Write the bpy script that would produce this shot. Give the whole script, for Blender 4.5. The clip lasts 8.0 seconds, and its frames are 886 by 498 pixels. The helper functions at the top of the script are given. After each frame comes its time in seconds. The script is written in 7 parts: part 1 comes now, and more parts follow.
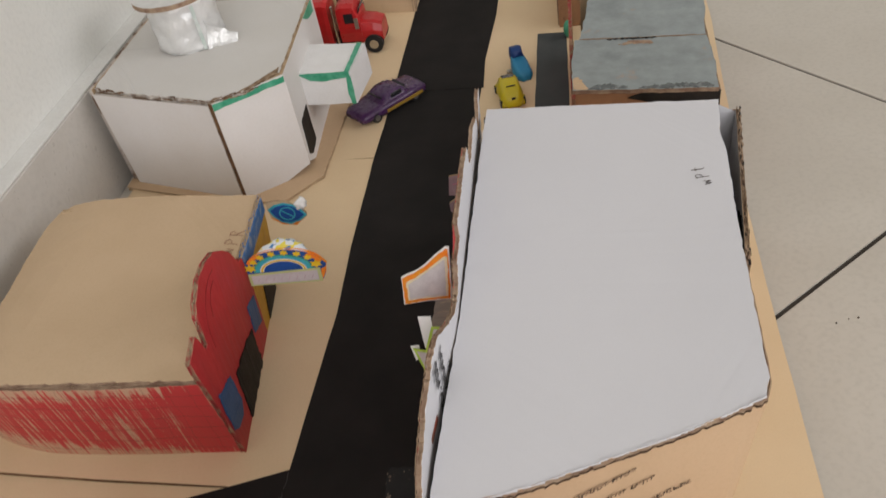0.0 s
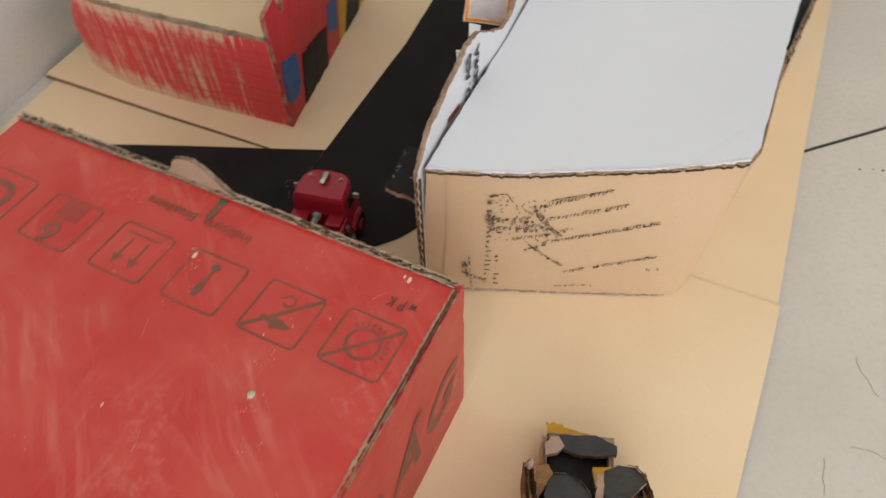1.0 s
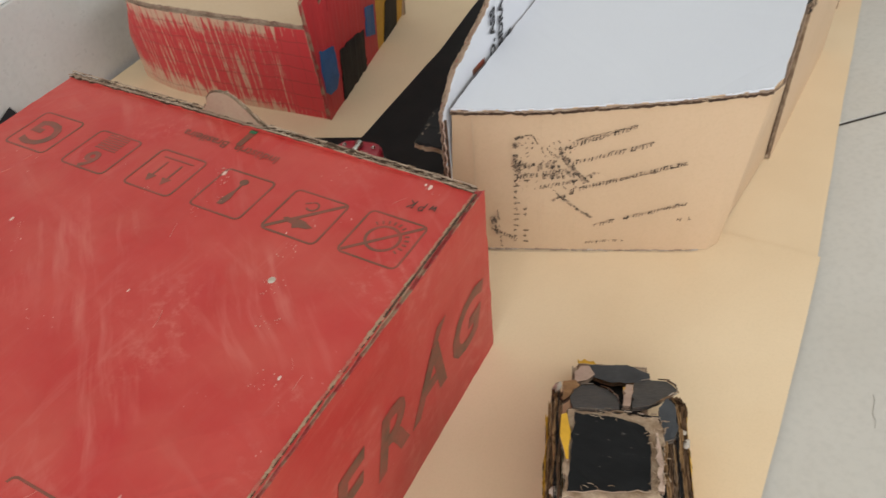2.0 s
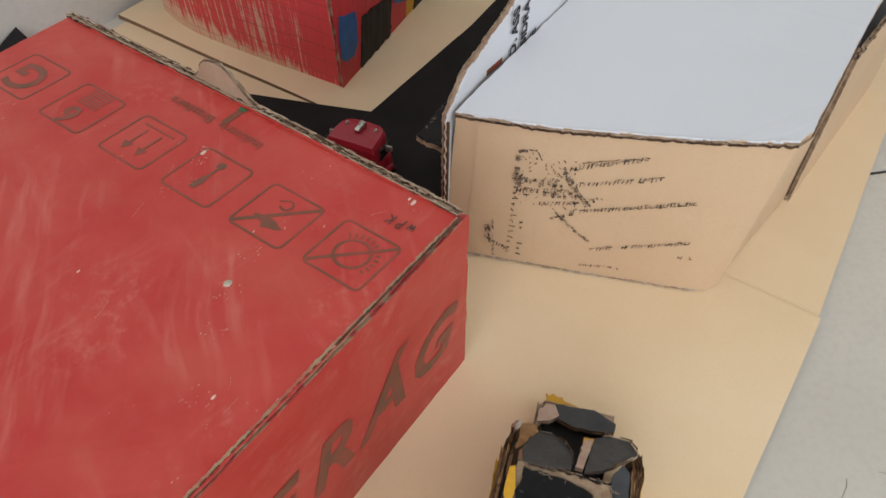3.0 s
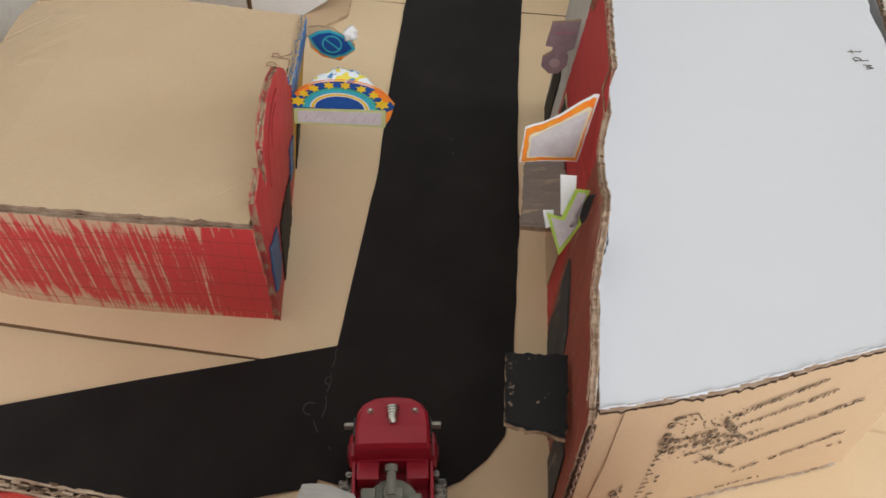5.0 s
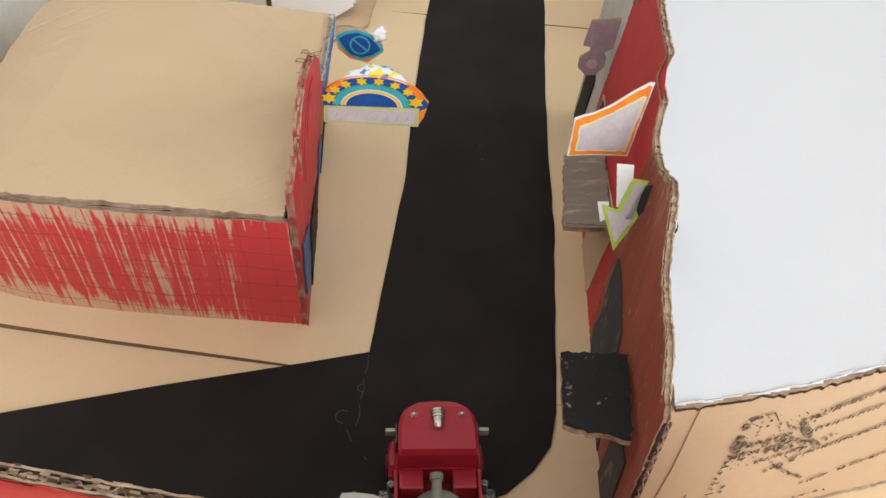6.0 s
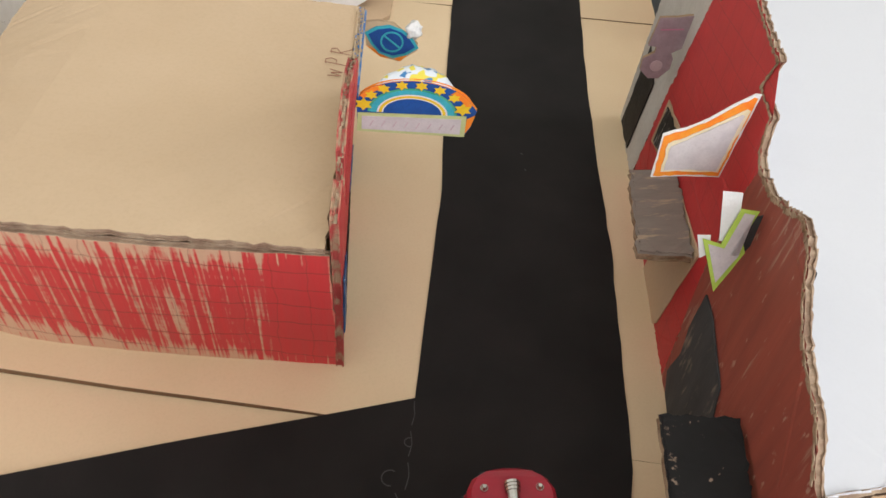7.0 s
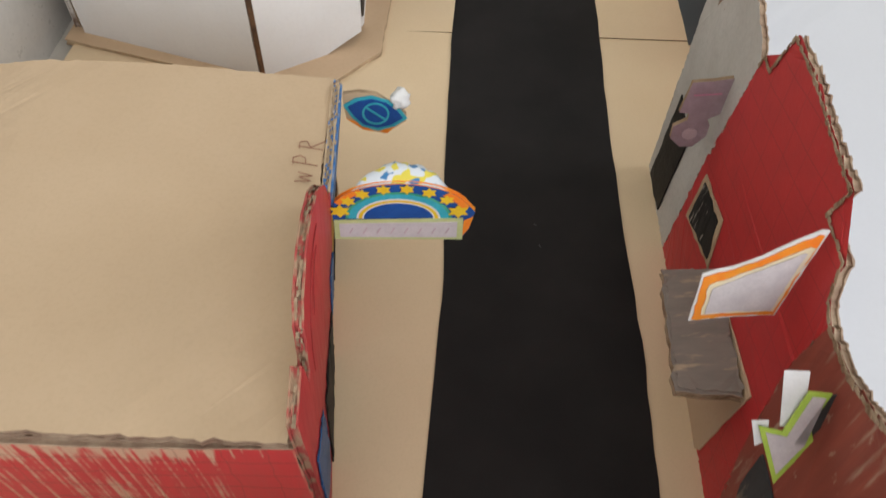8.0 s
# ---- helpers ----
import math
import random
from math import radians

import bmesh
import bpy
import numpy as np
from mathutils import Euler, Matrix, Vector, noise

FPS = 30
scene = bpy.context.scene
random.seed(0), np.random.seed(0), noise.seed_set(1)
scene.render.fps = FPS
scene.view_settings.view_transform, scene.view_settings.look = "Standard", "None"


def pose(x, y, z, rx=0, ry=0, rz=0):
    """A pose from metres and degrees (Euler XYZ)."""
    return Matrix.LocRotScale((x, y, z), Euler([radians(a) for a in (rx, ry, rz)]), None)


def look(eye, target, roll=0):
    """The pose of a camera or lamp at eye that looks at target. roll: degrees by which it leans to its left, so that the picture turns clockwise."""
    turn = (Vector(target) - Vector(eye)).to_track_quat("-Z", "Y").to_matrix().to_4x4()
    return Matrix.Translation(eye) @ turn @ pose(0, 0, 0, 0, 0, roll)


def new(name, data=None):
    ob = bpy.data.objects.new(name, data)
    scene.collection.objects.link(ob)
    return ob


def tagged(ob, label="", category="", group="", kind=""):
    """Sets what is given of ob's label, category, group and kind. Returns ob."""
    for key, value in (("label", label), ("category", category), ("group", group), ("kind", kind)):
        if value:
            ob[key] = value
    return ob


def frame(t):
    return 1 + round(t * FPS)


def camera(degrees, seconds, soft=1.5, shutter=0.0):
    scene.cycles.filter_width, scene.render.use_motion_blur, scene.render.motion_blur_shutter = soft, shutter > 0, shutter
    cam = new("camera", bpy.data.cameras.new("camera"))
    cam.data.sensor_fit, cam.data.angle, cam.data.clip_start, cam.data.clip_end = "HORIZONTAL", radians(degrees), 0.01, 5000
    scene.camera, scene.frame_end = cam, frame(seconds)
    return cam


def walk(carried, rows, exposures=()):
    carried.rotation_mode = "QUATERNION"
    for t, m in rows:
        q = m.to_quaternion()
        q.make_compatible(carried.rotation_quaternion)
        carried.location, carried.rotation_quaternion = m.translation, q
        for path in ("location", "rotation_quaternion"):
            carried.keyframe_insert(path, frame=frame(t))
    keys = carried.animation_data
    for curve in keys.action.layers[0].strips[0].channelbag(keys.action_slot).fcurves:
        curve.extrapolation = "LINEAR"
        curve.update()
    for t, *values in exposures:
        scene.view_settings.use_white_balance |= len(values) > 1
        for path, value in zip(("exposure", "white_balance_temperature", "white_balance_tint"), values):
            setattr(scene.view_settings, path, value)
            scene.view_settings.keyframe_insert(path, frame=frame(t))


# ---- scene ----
cam = camera(57.0, 8.0, soft=1.5, shutter=0.2)
PATH = [
    (0, (0.181, -0.264, 0.402), (-0.165, 1.216, -0.898), -11.5),
    (0.2, (0.171, -0.279, 0.389), (-0.143, 1.186, -0.936), -9.5),
    (0.4, (0.179, -0.3, 0.385), (-0.121, 1.119, -0.992), -8.5),
    (0.5, (0.185, -0.306, 0.375), (-0.134, 1.088, -1.023), -6.6),
    (0.7, (0.198, -0.331, 0.363), (-0.172, 0.989, -1.093), -4.4),
    (1, (0.227, -0.346, 0.371), (-0.272, 0.855, -1.149), -1.5),
    (1.2, (0.243, -0.365, 0.367), (-0.455, 0.772, -1.122), -3.0),
    (1.3, (0.248, -0.374, 0.361), (-0.486, 0.773, -1.105), -2.7),
    (1.5, (0.247, -0.38, 0.353), (-0.466, 0.765, -1.124), -4.0),
    (1.8, (0.2535, -0.386, 0.328), (-0.479, 0.847, -1.068), -6.7),
    (2, (0.261, -0.397, 0.317), (-0.425, 0.919, -1.024), -5.9),
    (2.2, (0.266, -0.408, 0.314), (-0.384, 0.992, -0.957), -4.0),
    (3.3, (0.26, -0.308, 0.341), (-0.434, 0.818, -1.159), 1.2),
    (3.5, (0.254, -0.264, 0.357), (-0.426, 0.844, -1.162), 0.8),
    (3.6, (0.243, -0.243, 0.366), (-0.416, 0.874, -1.157), 1.4),
    (3.7, (0.234, -0.236, 0.369), (-0.412, 0.94, -1.115), 2.2),
    (4, (0.21, -0.218, 0.377), (-0.41, 0.971, -1.108), 2.5),
    (4.2, (0.183, -0.213, 0.377), (-0.273, 1.023, -1.127), 4.6),
    (4.3, (0.172, -0.215, 0.368), (-0.158, 1.079, -1.12), 8.0),
    (4.5, (0.14, -0.223, 0.356), (-0.038, 1.113, -1.122), 8.7),
    (4.7, (0.092, -0.229, 0.35), (-0.023, 1.078, -1.16), 5.6),
    (4.8, (0.08, -0.231, 0.339), (-0.028, 1.106, -1.144), 5.0),
    (5, (0.058, -0.234, 0.335), (0.011, 1.113, -1.142), 3.2),
    (5.2, (0.049, -0.241, 0.322), (0.022, 1.134, -1.13), 4.1),
    (6.3, (0.025, -0.228, 0.299), (-0.004, 1.197, -1.105), 4.3),
    (6.5, (0.016, -0.215, 0.29), (0.003, 1.212, -1.111), 5.6),
    (6.8, (0.011, -0.203, 0.286), (-0.002, 1.216, -1.124), 5.6),
    (7, (0.003, -0.19, 0.283), (0.021, 1.21, -1.145), 5.6),
    (7.3, (0.003, -0.159, 0.283), (0.023, 1.163, -1.218), 2.8),
    (7.5, (0.0, -0.146, 0.28), (0.035, 1.161, -1.233), 3.3),
    (7.7, (0.008, -0.126, 0.284), (-0.027, 1.152, -1.253), 1.6),
    (8, (0.013, -0.1, 0.289), (-0.043, 1.203, -1.228), 0.4),
]
EXPOSURES = [(0.0, 0.08, 7050, 15), (0.5, 0.14, 7050, 14), (1.0, 0.38, 6850, 11), (1.5, 0.4, 6700, 10), (2.0, 0.35, 6510, 9), (2.2, 0.26, 6450, 9), (3.3, 0.24, 6450, 10), (4.0, 0.15, 6500, 10),
             (4.5, 0.14, 6500, 10), (5.0, 0.45, 6650, 10), (6.3, 0.80, 6720, 11), (7.0, 0.80, 6720, 11), (7.5, 0.84, 6680, 11), (8.0, 0.55, 6600, 11)]
walk(cam, [(t, look(eye, target, roll)) for t, eye, target, roll in PATH], EXPOSURES)

# ---- light ----
world = bpy.data.worlds.new("sky")
scene.world = world
world.use_nodes = True
wn = world.node_tree.nodes
sky = wn.new("ShaderNodeTexSky")
sky.sky_type, sky.sun_disc = "NISHITA", False
sky.sun_elevation, sky.sun_rotation = radians(50), radians(20)
world.node_tree.links.new(sky.outputs[0], wn["Background"].inputs[0])
wn["Background"].inputs[1].default_value = 0.1
sun_data = bpy.data.lights.new("sun", "SUN")
sun_data.energy, sun_data.angle, sun_data.color = 1.0, radians(12), (1.0, 0.96, 0.9)
sun = new("sun", sun_data)
sun.matrix_world = look((0.7, 4.0, 6.0), (0.7, 1.0, 1.4))
ROOM = dict(x0=-0.2560, x1=2.9, y0=-2.3, y1=2.9, z0=-0.003, z1=2.6)
WIN_W = (0.0, 2.2, 0.35, 2.25)      # x from, x to, z from, z to of the window behind the camera
WIN_E = (-1.0, 1.2, 0.9, 2.2)       # y from, y to, z from, z to of the window across the room


def window_light(name, watts, size, m, colour):
    data = bpy.data.lights.new(name, "AREA")
    data.shape, data.size, data.size_y = "RECTANGLE", size[0], size[1]
    data.energy, data.color = watts, colour
    ob = new(name, data)
    ob.matrix_world = m
    return ob


window_light("daylight_south", 46, (2.1, 1.8), look((1.1, -2.33, 1.3), (1.1, 0, 1.0)), (0.93, 0.97, 1.0))
window_light("daylight_east", 26, (2.1, 1.2), look((2.93, 0.1, 1.55), (0, 0.1, 1.0)), (0.93, 0.97, 1.0))

# ---- materials ----
MATS = {}


def rgba(c):
    return (c[0], c[1], c[2], 1.0)


def math_node(nt, op, a, b=None, clamp=False):
    n = nt.nodes.new("ShaderNodeMath")
    n.operation, n.use_clamp = op, clamp
    for i, v in enumerate((a, b)):
        if v is None:
            continue
        if isinstance(v, (int, float)):
            n.inputs[i].default_value = v
        else:
            nt.links.new(v, n.inputs[i])
    return n.outputs[0]


def noise_out(nt, vec, scale, detail=3.0, stretch=(1, 1, 1), rough=0.55):
    mp = nt.nodes.new("ShaderNodeMapping")
    mp.inputs["Scale"].default_value = stretch
    nt.links.new(vec, mp.inputs["Vector"])
    n = nt.nodes.new("ShaderNodeTexNoise")
    n.inputs["Scale"].default_value, n.inputs["Detail"].default_value, n.inputs["Roughness"].default_value = scale, detail, rough
    nt.links.new(mp.outputs[0], n.inputs["Vector"])
    return n.outputs["Fac"]


def ramp(nt, fac, lo, hi):
    n = nt.nodes.new("ShaderNodeMapRange")
    n.inputs["From Min"].default_value, n.inputs["From Max"].default_value = lo, hi
    nt.links.new(fac, n.inputs["Value"])
    return n.outputs["Result"]


def mix(nt, fac, a, b):
    n = nt.nodes.new("ShaderNodeMix")
    n.data_type = "RGBA"
    if isinstance(fac, (int, float)):
        n.inputs["Factor"].default_value = fac
    else:
        nt.links.new(fac, n.inputs["Factor"])
    for idx, v in ((6, a), (7, b)):
        if isinstance(v, tuple):
            n.inputs[idx].default_value = rgba(v)
        else:
            nt.links.new(v, n.inputs[idx])
    return n.outputs[2]


def start(name, rough=0.7, metal=0.0, spec=0.4):
    m = bpy.data.materials.new(name)
    m.use_nodes = True
    nt = m.node_tree
    b = nt.nodes["Principled BSDF"]
    b.inputs["Roughness"].default_value, b.inputs["Metallic"].default_value = rough, metal
    b.inputs["Specular IOR Level"].default_value = spec
    co = nt.nodes.new("ShaderNodeTexCoord").outputs["Object"]
    MATS[name] = m
    return m, nt, b, co


def bump(nt, b, height, dist, strength=0.6):
    n = nt.nodes.new("ShaderNodeBump")
    n.inputs["Distance"].default_value, n.inputs["Strength"].default_value = dist, strength
    nt.links.new(height, n.inputs["Height"])
    nt.links.new(n.outputs[0], b.inputs["Normal"])


def plain(name, c, c2=None, fine=700, coarse=40, rough=0.7, metal=0.0, spec=0.35, relief=0.0002, stretch=(1, 1, 1), lo=0.35, hi=0.7, amount=0.5, grain=0.5):
    """Two-scale mottled surface: c, with c2 in blotches and a fine grain."""
    m, nt, b, co = start(name, rough, metal, spec)
    c2 = c2 or tuple(0.82 * v for v in c)
    big = ramp(nt, noise_out(nt, co, coarse, 4, stretch), lo, hi)
    small = noise_out(nt, co, fine, 3, stretch)
    col = mix(nt, math_node(nt, "MULTIPLY", big, amount * 2, True), c, c2)
    col = mix(nt, math_node(nt, "MULTIPLY", ramp(nt, small, 0.45, 0.9), grain), col, tuple(0.82 * v for v in c2))
    nt.links.new(col, b.inputs["Base Color"])
    r = nt.nodes.new("ShaderNodeMapRange")
    r.inputs["To Min"].default_value, r.inputs["To Max"].default_value = max(0.05, rough - 0.08), min(1, rough + 0.08)
    nt.links.new(small, r.inputs["Value"])
    nt.links.new(r.outputs[0], b.inputs["Roughness"])
    bump(nt, b, math_node(nt, "ADD", small, math_node(nt, "MULTIPLY", big, 0.8)), relief)
    return m


def scuffed(name, c, under, streak=(1, 1, 1), scale=60, cover=0.62, edge=0.05, blotch=None, rough=0.5, relief=0.0002, c2=None, spec=0.4):
    """Paint c laid in strokes over a bare ground; cover is the share painted."""
    m, nt, b, co = start(name, rough, 0.0, spec)
    st = noise_out(nt, co, scale, 5, streak, 0.6)
    big = noise_out(nt, co, 22, 3)
    f = math_node(nt, "ADD", st, math_node(nt, "MULTIPLY", math_node(nt, "SUBTRACT", big, 0.5), 0.5))
    bare = ramp(nt, f, cover, cover + edge)
    pc = mix(nt, ramp(nt, noise_out(nt, co, 90, 4, streak), 0.3, 0.75), c, c2 or tuple(0.8 * v for v in c))
    if blotch:
        pc = mix(nt, math_node(nt, "MULTIPLY", ramp(nt, noise_out(nt, co, 30, 5), 0.5, 0.8), 0.45), pc, blotch)
    col = mix(nt, bare, pc, under)
    nt.links.new(col, b.inputs["Base Color"])
    bump(nt, b, math_node(nt, "SUBTRACT", noise_out(nt, co, 500, 3, streak), math_node(nt, "MULTIPLY", bare, 0.5)), relief)
    return m, nt, b, co, col


def pen_grid(nt, co, axes, pitch, width, wobble=0.0016):
    """Factor of hand-drawn lines crossing a surface along two axes."""
    wv = nt.nodes.new("ShaderNodeTexNoise")
    wv.inputs["Scale"].default_value = 45
    nt.links.new(co, wv.inputs["Vector"])
    sep = nt.nodes.new("ShaderNodeSeparateXYZ")
    nt.links.new(co, sep.inputs[0])
    wob = nt.nodes.new("ShaderNodeSeparateXYZ")
    nt.links.new(wv.outputs["Color"], wob.inputs[0])
    got = None
    for a, p in zip(axes, pitch):
        v = math_node(nt, "ADD", sep.outputs[a], math_node(nt, "MULTIPLY", wob.outputs[a], wobble * 6))
        fr = math_node(nt, "FRACT", math_node(nt, "DIVIDE", v, p))
        line = math_node(nt, "LESS_THAN", fr, width / p)
        got = line if got is None else math_node(nt, "MAXIMUM", got, line)
    return got


plain("cream card", (0.745, 0.565, 0.365), (0.695, 0.51, 0.315), fine=900, coarse=12, rough=0.6, relief=0.00003, amount=0.4, grain=0.25)
plain("cream card edge", (0.19, 0.11, 0.058), fine=900, rough=0.9)
plain("tan card", (0.555, 0.400, 0.258), (0.512, 0.362, 0.225), fine=600, coarse=14, rough=0.7, relief=0.00003, amount=0.4, grain=0.25)
plain("tan box card", (0.57, 0.395, 0.25), (0.52, 0.355, 0.215), fine=600, coarse=16, rough=0.62, relief=0.00003, amount=0.4, grain=0.25)
plain("card edge", (0.52, 0.385, 0.245), (0.34, 0.235, 0.145), fine=1100, coarse=110, rough=0.9, relief=0.0003, amount=0.45, grain=0.3)
plain("red brown edge", (0.36, 0.05, 0.045), (0.34, 0.21, 0.13), fine=1100, coarse=150, rough=0.85, relief=0.0003, amount=0.5, grain=0.3, lo=0.46, hi=0.60)
plain("red crease", (0.27, 0.02, 0.02), (0.36, 0.026, 0.028), fine=800, coarse=120, rough=0.6)
plain("flute brown", (0.34, 0.24, 0.155), (0.13, 0.075, 0.045), fine=1000, coarse=190, rough=0.95, relief=0.0005, amount=0.5, grain=0.3)
plain("dark layer", (0.20, 0.105, 0.050), (0.050, 0.028, 0.016), fine=900, coarse=150, rough=0.9, relief=0.0005, amount=0.5, grain=0.3, stretch=(1, 0.3, 1))
plain("pinkish card", (0.50, 0.35, 0.265), (0.40, 0.27, 0.21), fine=700, coarse=90, rough=0.8, relief=0.0003)
plain("blush card", (0.35, 0.245, 0.165), (0.31, 0.19, 0.13), fine=700, coarse=60, rough=0.75, relief=0.0001, amount=0.45)
plain("scratch pink", (0.52, 0.13, 0.10), (0.54, 0.22, 0.17), fine=700, coarse=200, rough=0.5)
plain("scuff pink", (0.62, 0.33, 0.26), (0.66, 0.5, 0.42), fine=700, coarse=200, rough=0.5)
plain("card torn", (0.43, 0.315, 0.22), (0.22, 0.125, 0.085), fine=1200, coarse=130, rough=0.95, relief=0.0004, amount=0.45, grain=0.3)
plain("white card", (0.605, 0.60, 0.625), (0.575, 0.57, 0.595), fine=900, coarse=7, rough=0.55, relief=0.00001, amount=0.3, grain=0.1)
plain("white paint card", (0.72, 0.695, 0.68), (0.67, 0.635, 0.605), fine=500, coarse=14, rough=0.6, relief=0.00004, amount=0.45, grain=0.2)
plain("white roof paint", (0.62, 0.60, 0.575), (0.58, 0.555, 0.52), fine=500, coarse=12, rough=0.6, relief=0.00003, amount=0.4, grain=0.15)
plain("black paper", (0.016, 0.0145, 0.014), (0.024, 0.021, 0.02), fine=1200, coarse=25, rough=0.85, spec=0.12, relief=0.00015, amount=0.5)
plain("slate paper", (0.068, 0.075, 0.078), (0.08, 0.086, 0.088), fine=1200, coarse=25, rough=0.8, spec=0.15)
plain("house red", (0.52, 0.034, 0.038), (0.43, 0.03, 0.034), fine=400, coarse=60, rough=0.5, stretch=(1, 1, 0.25))
m, nt, b, co, col = scuffed("brown paint", (0.345, 0.080, 0.052), (0.44, 0.28, 0.20), streak=(1, 2.2, 0.22), scale=120, cover=0.605, edge=0.14, rough=0.55, c2=(0.245, 0.058, 0.040))
chips = ramp(nt, noise_out(nt, co, 330, 3, (1, 1, 0.4)), 0.655, 0.715)
nt.links.new(mix(nt, math_node(nt, "MULTIPLY", chips, 0.65), col, (0.50, 0.35, 0.26)), b.inputs["Base Color"])
plain("worn white edge", (0.55, 0.50, 0.45), (0.20, 0.13, 0.09), fine=900, coarse=90, rough=0.9, relief=0.0003, amount=0.5, lo=0.5, hi=0.62)
plain("slate cut", (0.16, 0.115, 0.085), (0.05, 0.045, 0.042), fine=900, coarse=220, rough=0.9, relief=0.0004)
scuffed("slate worn", (0.066, 0.067, 0.069), (0.26, 0.21, 0.165), streak=(1, 1.4, 0.4), scale=130, cover=0.62, edge=0.12, rough=0.6, c2=(0.043, 0.043, 0.045), spec=0.2)
plain("grey facade paint", (0.56, 0.525, 0.48), (0.46, 0.425, 0.38), fine=500, coarse=40, rough=0.6)
plain("window blue", (0.018, 0.10, 0.26), (0.012, 0.075, 0.2), fine=600, coarse=120, rough=0.45)
plain("parapet blue", (0.02, 0.13, 0.35), (0.30, 0.32, 0.34), fine=600, coarse=130, rough=0.5, lo=0.5, hi=0.68)
plain("yellow paint", (0.62, 0.34, 0.025), (0.52, 0.27, 0.02), fine=500, coarse=70, rough=0.5)
# Also colours the cardboard car's filler blocks, where the black stands for shade.
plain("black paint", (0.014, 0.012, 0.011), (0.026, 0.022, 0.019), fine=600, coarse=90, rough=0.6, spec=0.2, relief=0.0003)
scuffed("black gloss paint", (0.0055, 0.0054, 0.0056), (0.13, 0.11, 0.095), streak=(0.6, 1.8, 1), scale=210, cover=0.725, edge=0.05, rough=0.42, c2=(0.012, 0.0118, 0.012), spec=0.16)
scuffed("black worn", (0.018, 0.017, 0.017), (0.30, 0.22, 0.16), scale=260, cover=0.68, edge=0.06, spec=0.15, rough=0.7)
plain("slate paint", (0.066, 0.067, 0.069), (0.045, 0.045, 0.047), fine=500, coarse=90, rough=0.55, spec=0.2, relief=0.0005)
scuffed("grey awning paint", (0.225, 0.18, 0.15), (0.42, 0.31, 0.205), streak=(1, 4, 1), scale=60, cover=0.56, edge=0.14)
plain("orange crayon", (0.85, 0.20, 0.02), (0.80, 0.32, 0.03), fine=900, coarse=160, rough=0.6)
plain("cream crayon", (0.78, 0.66, 0.40), (0.72, 0.62, 0.48), fine=900, coarse=160, rough=0.6)
plain("pale lime", (0.52, 0.56, 0.27), (0.46, 0.50, 0.22), fine=900, coarse=160, rough=0.6)
scuffed("black scratched", (0.018, 0.017, 0.017), (0.42, 0.38, 0.34), streak=(1, 2.4, 0.5), scale=170, cover=0.64, edge=0.06, spec=0.2)
plain("lime crayon", (0.46, 0.62, 0.10), (0.36, 0.52, 0.07), fine=900, coarse=160, rough=0.6)
plain("sketch paper", (0.60, 0.55, 0.55), (0.50, 0.45, 0.46), fine=1200, coarse=140, rough=0.8)
plain("note paper", (0.77, 0.76, 0.755), (0.72, 0.71, 0.70), fine=900, coarse=60, rough=0.8)
plain("mauve paint", (0.40, 0.30, 0.33), (0.30, 0.215, 0.24), fine=800, coarse=140, rough=0.6)
plain("mauve light", (0.55, 0.42, 0.45), fine=800, rough=0.6)
plain("pink ink", (0.62, 0.22, 0.33), rough=0.6)
plain("rainbow blue", (0.012, 0.085, 0.33), (0.01, 0.06, 0.25), fine=900, coarse=130, rough=0.5)
plain("rainbow teal", (0.05, 0.42, 0.50), (0.03, 0.33, 0.43), fine=900, coarse=130, rough=0.5)
plain("star yellow", (0.80, 0.55, 0.03), (0.72, 0.45, 0.02), fine=900, coarse=130, rough=0.5)
m, nt, b, co = start("dotted foil", 0.4)
dots = mix(nt, ramp(nt, noise_out(nt, co, 190, 1), 0.56, 0.60), (0.66, 0.70, 0.74), (0.72, 0.60, 0.08))
dots = mix(nt, ramp(nt, noise_out(nt, co, 240, 1.5, (1, 1, 1.3)), 0.57, 0.63), dots, (0.05, 0.20, 0.42))
nt.links.new(dots, b.inputs["Base Color"])
bump(nt, b, noise_out(nt, co, 400), 0.0004)
plain("cotton", (0.80, 0.78, 0.76), rough=0.95, relief=0.001)
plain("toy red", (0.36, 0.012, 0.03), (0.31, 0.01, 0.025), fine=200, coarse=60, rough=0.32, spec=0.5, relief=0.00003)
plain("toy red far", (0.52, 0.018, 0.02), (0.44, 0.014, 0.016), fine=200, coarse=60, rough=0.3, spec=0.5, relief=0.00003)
plain("toy grey", (0.25, 0.255, 0.215), (0.19, 0.195, 0.165), fine=300, rough=0.5)
plain("toy chrome", (0.62, 0.60, 0.56), rough=0.22, metal=1.0, relief=0.00003)
plain("dark chrome", (0.34, 0.31, 0.28), (0.10, 0.09, 0.085), fine=900, coarse=420, rough=0.3, metal=1.0, relief=0.0003, lo=0.42, hi=0.56)
plain("toy silver", (0.40, 0.38, 0.34), rough=0.35, metal=0.8, relief=0.0001)
plain("toy rubber", (0.018, 0.017, 0.017), rough=0.7)
plain("toy window", (0.02, 0.02, 0.024), rough=0.15, spec=0.6)
plain("toy purple", (0.065, 0.022, 0.085), (0.05, 0.018, 0.07), fine=200, rough=0.28, spec=0.55, relief=0.00003)
plain("toy yellow", (0.62, 0.50, 0.02), (0.52, 0.42, 0.015), fine=200, rough=0.35, spec=0.5, relief=0.00003)
plain("toy flame", (0.36, 0.22, 0.04), rough=0.4)
plain("toy sky blue", (0.02, 0.26, 0.46), (0.02, 0.2, 0.38), fine=200, rough=0.4)
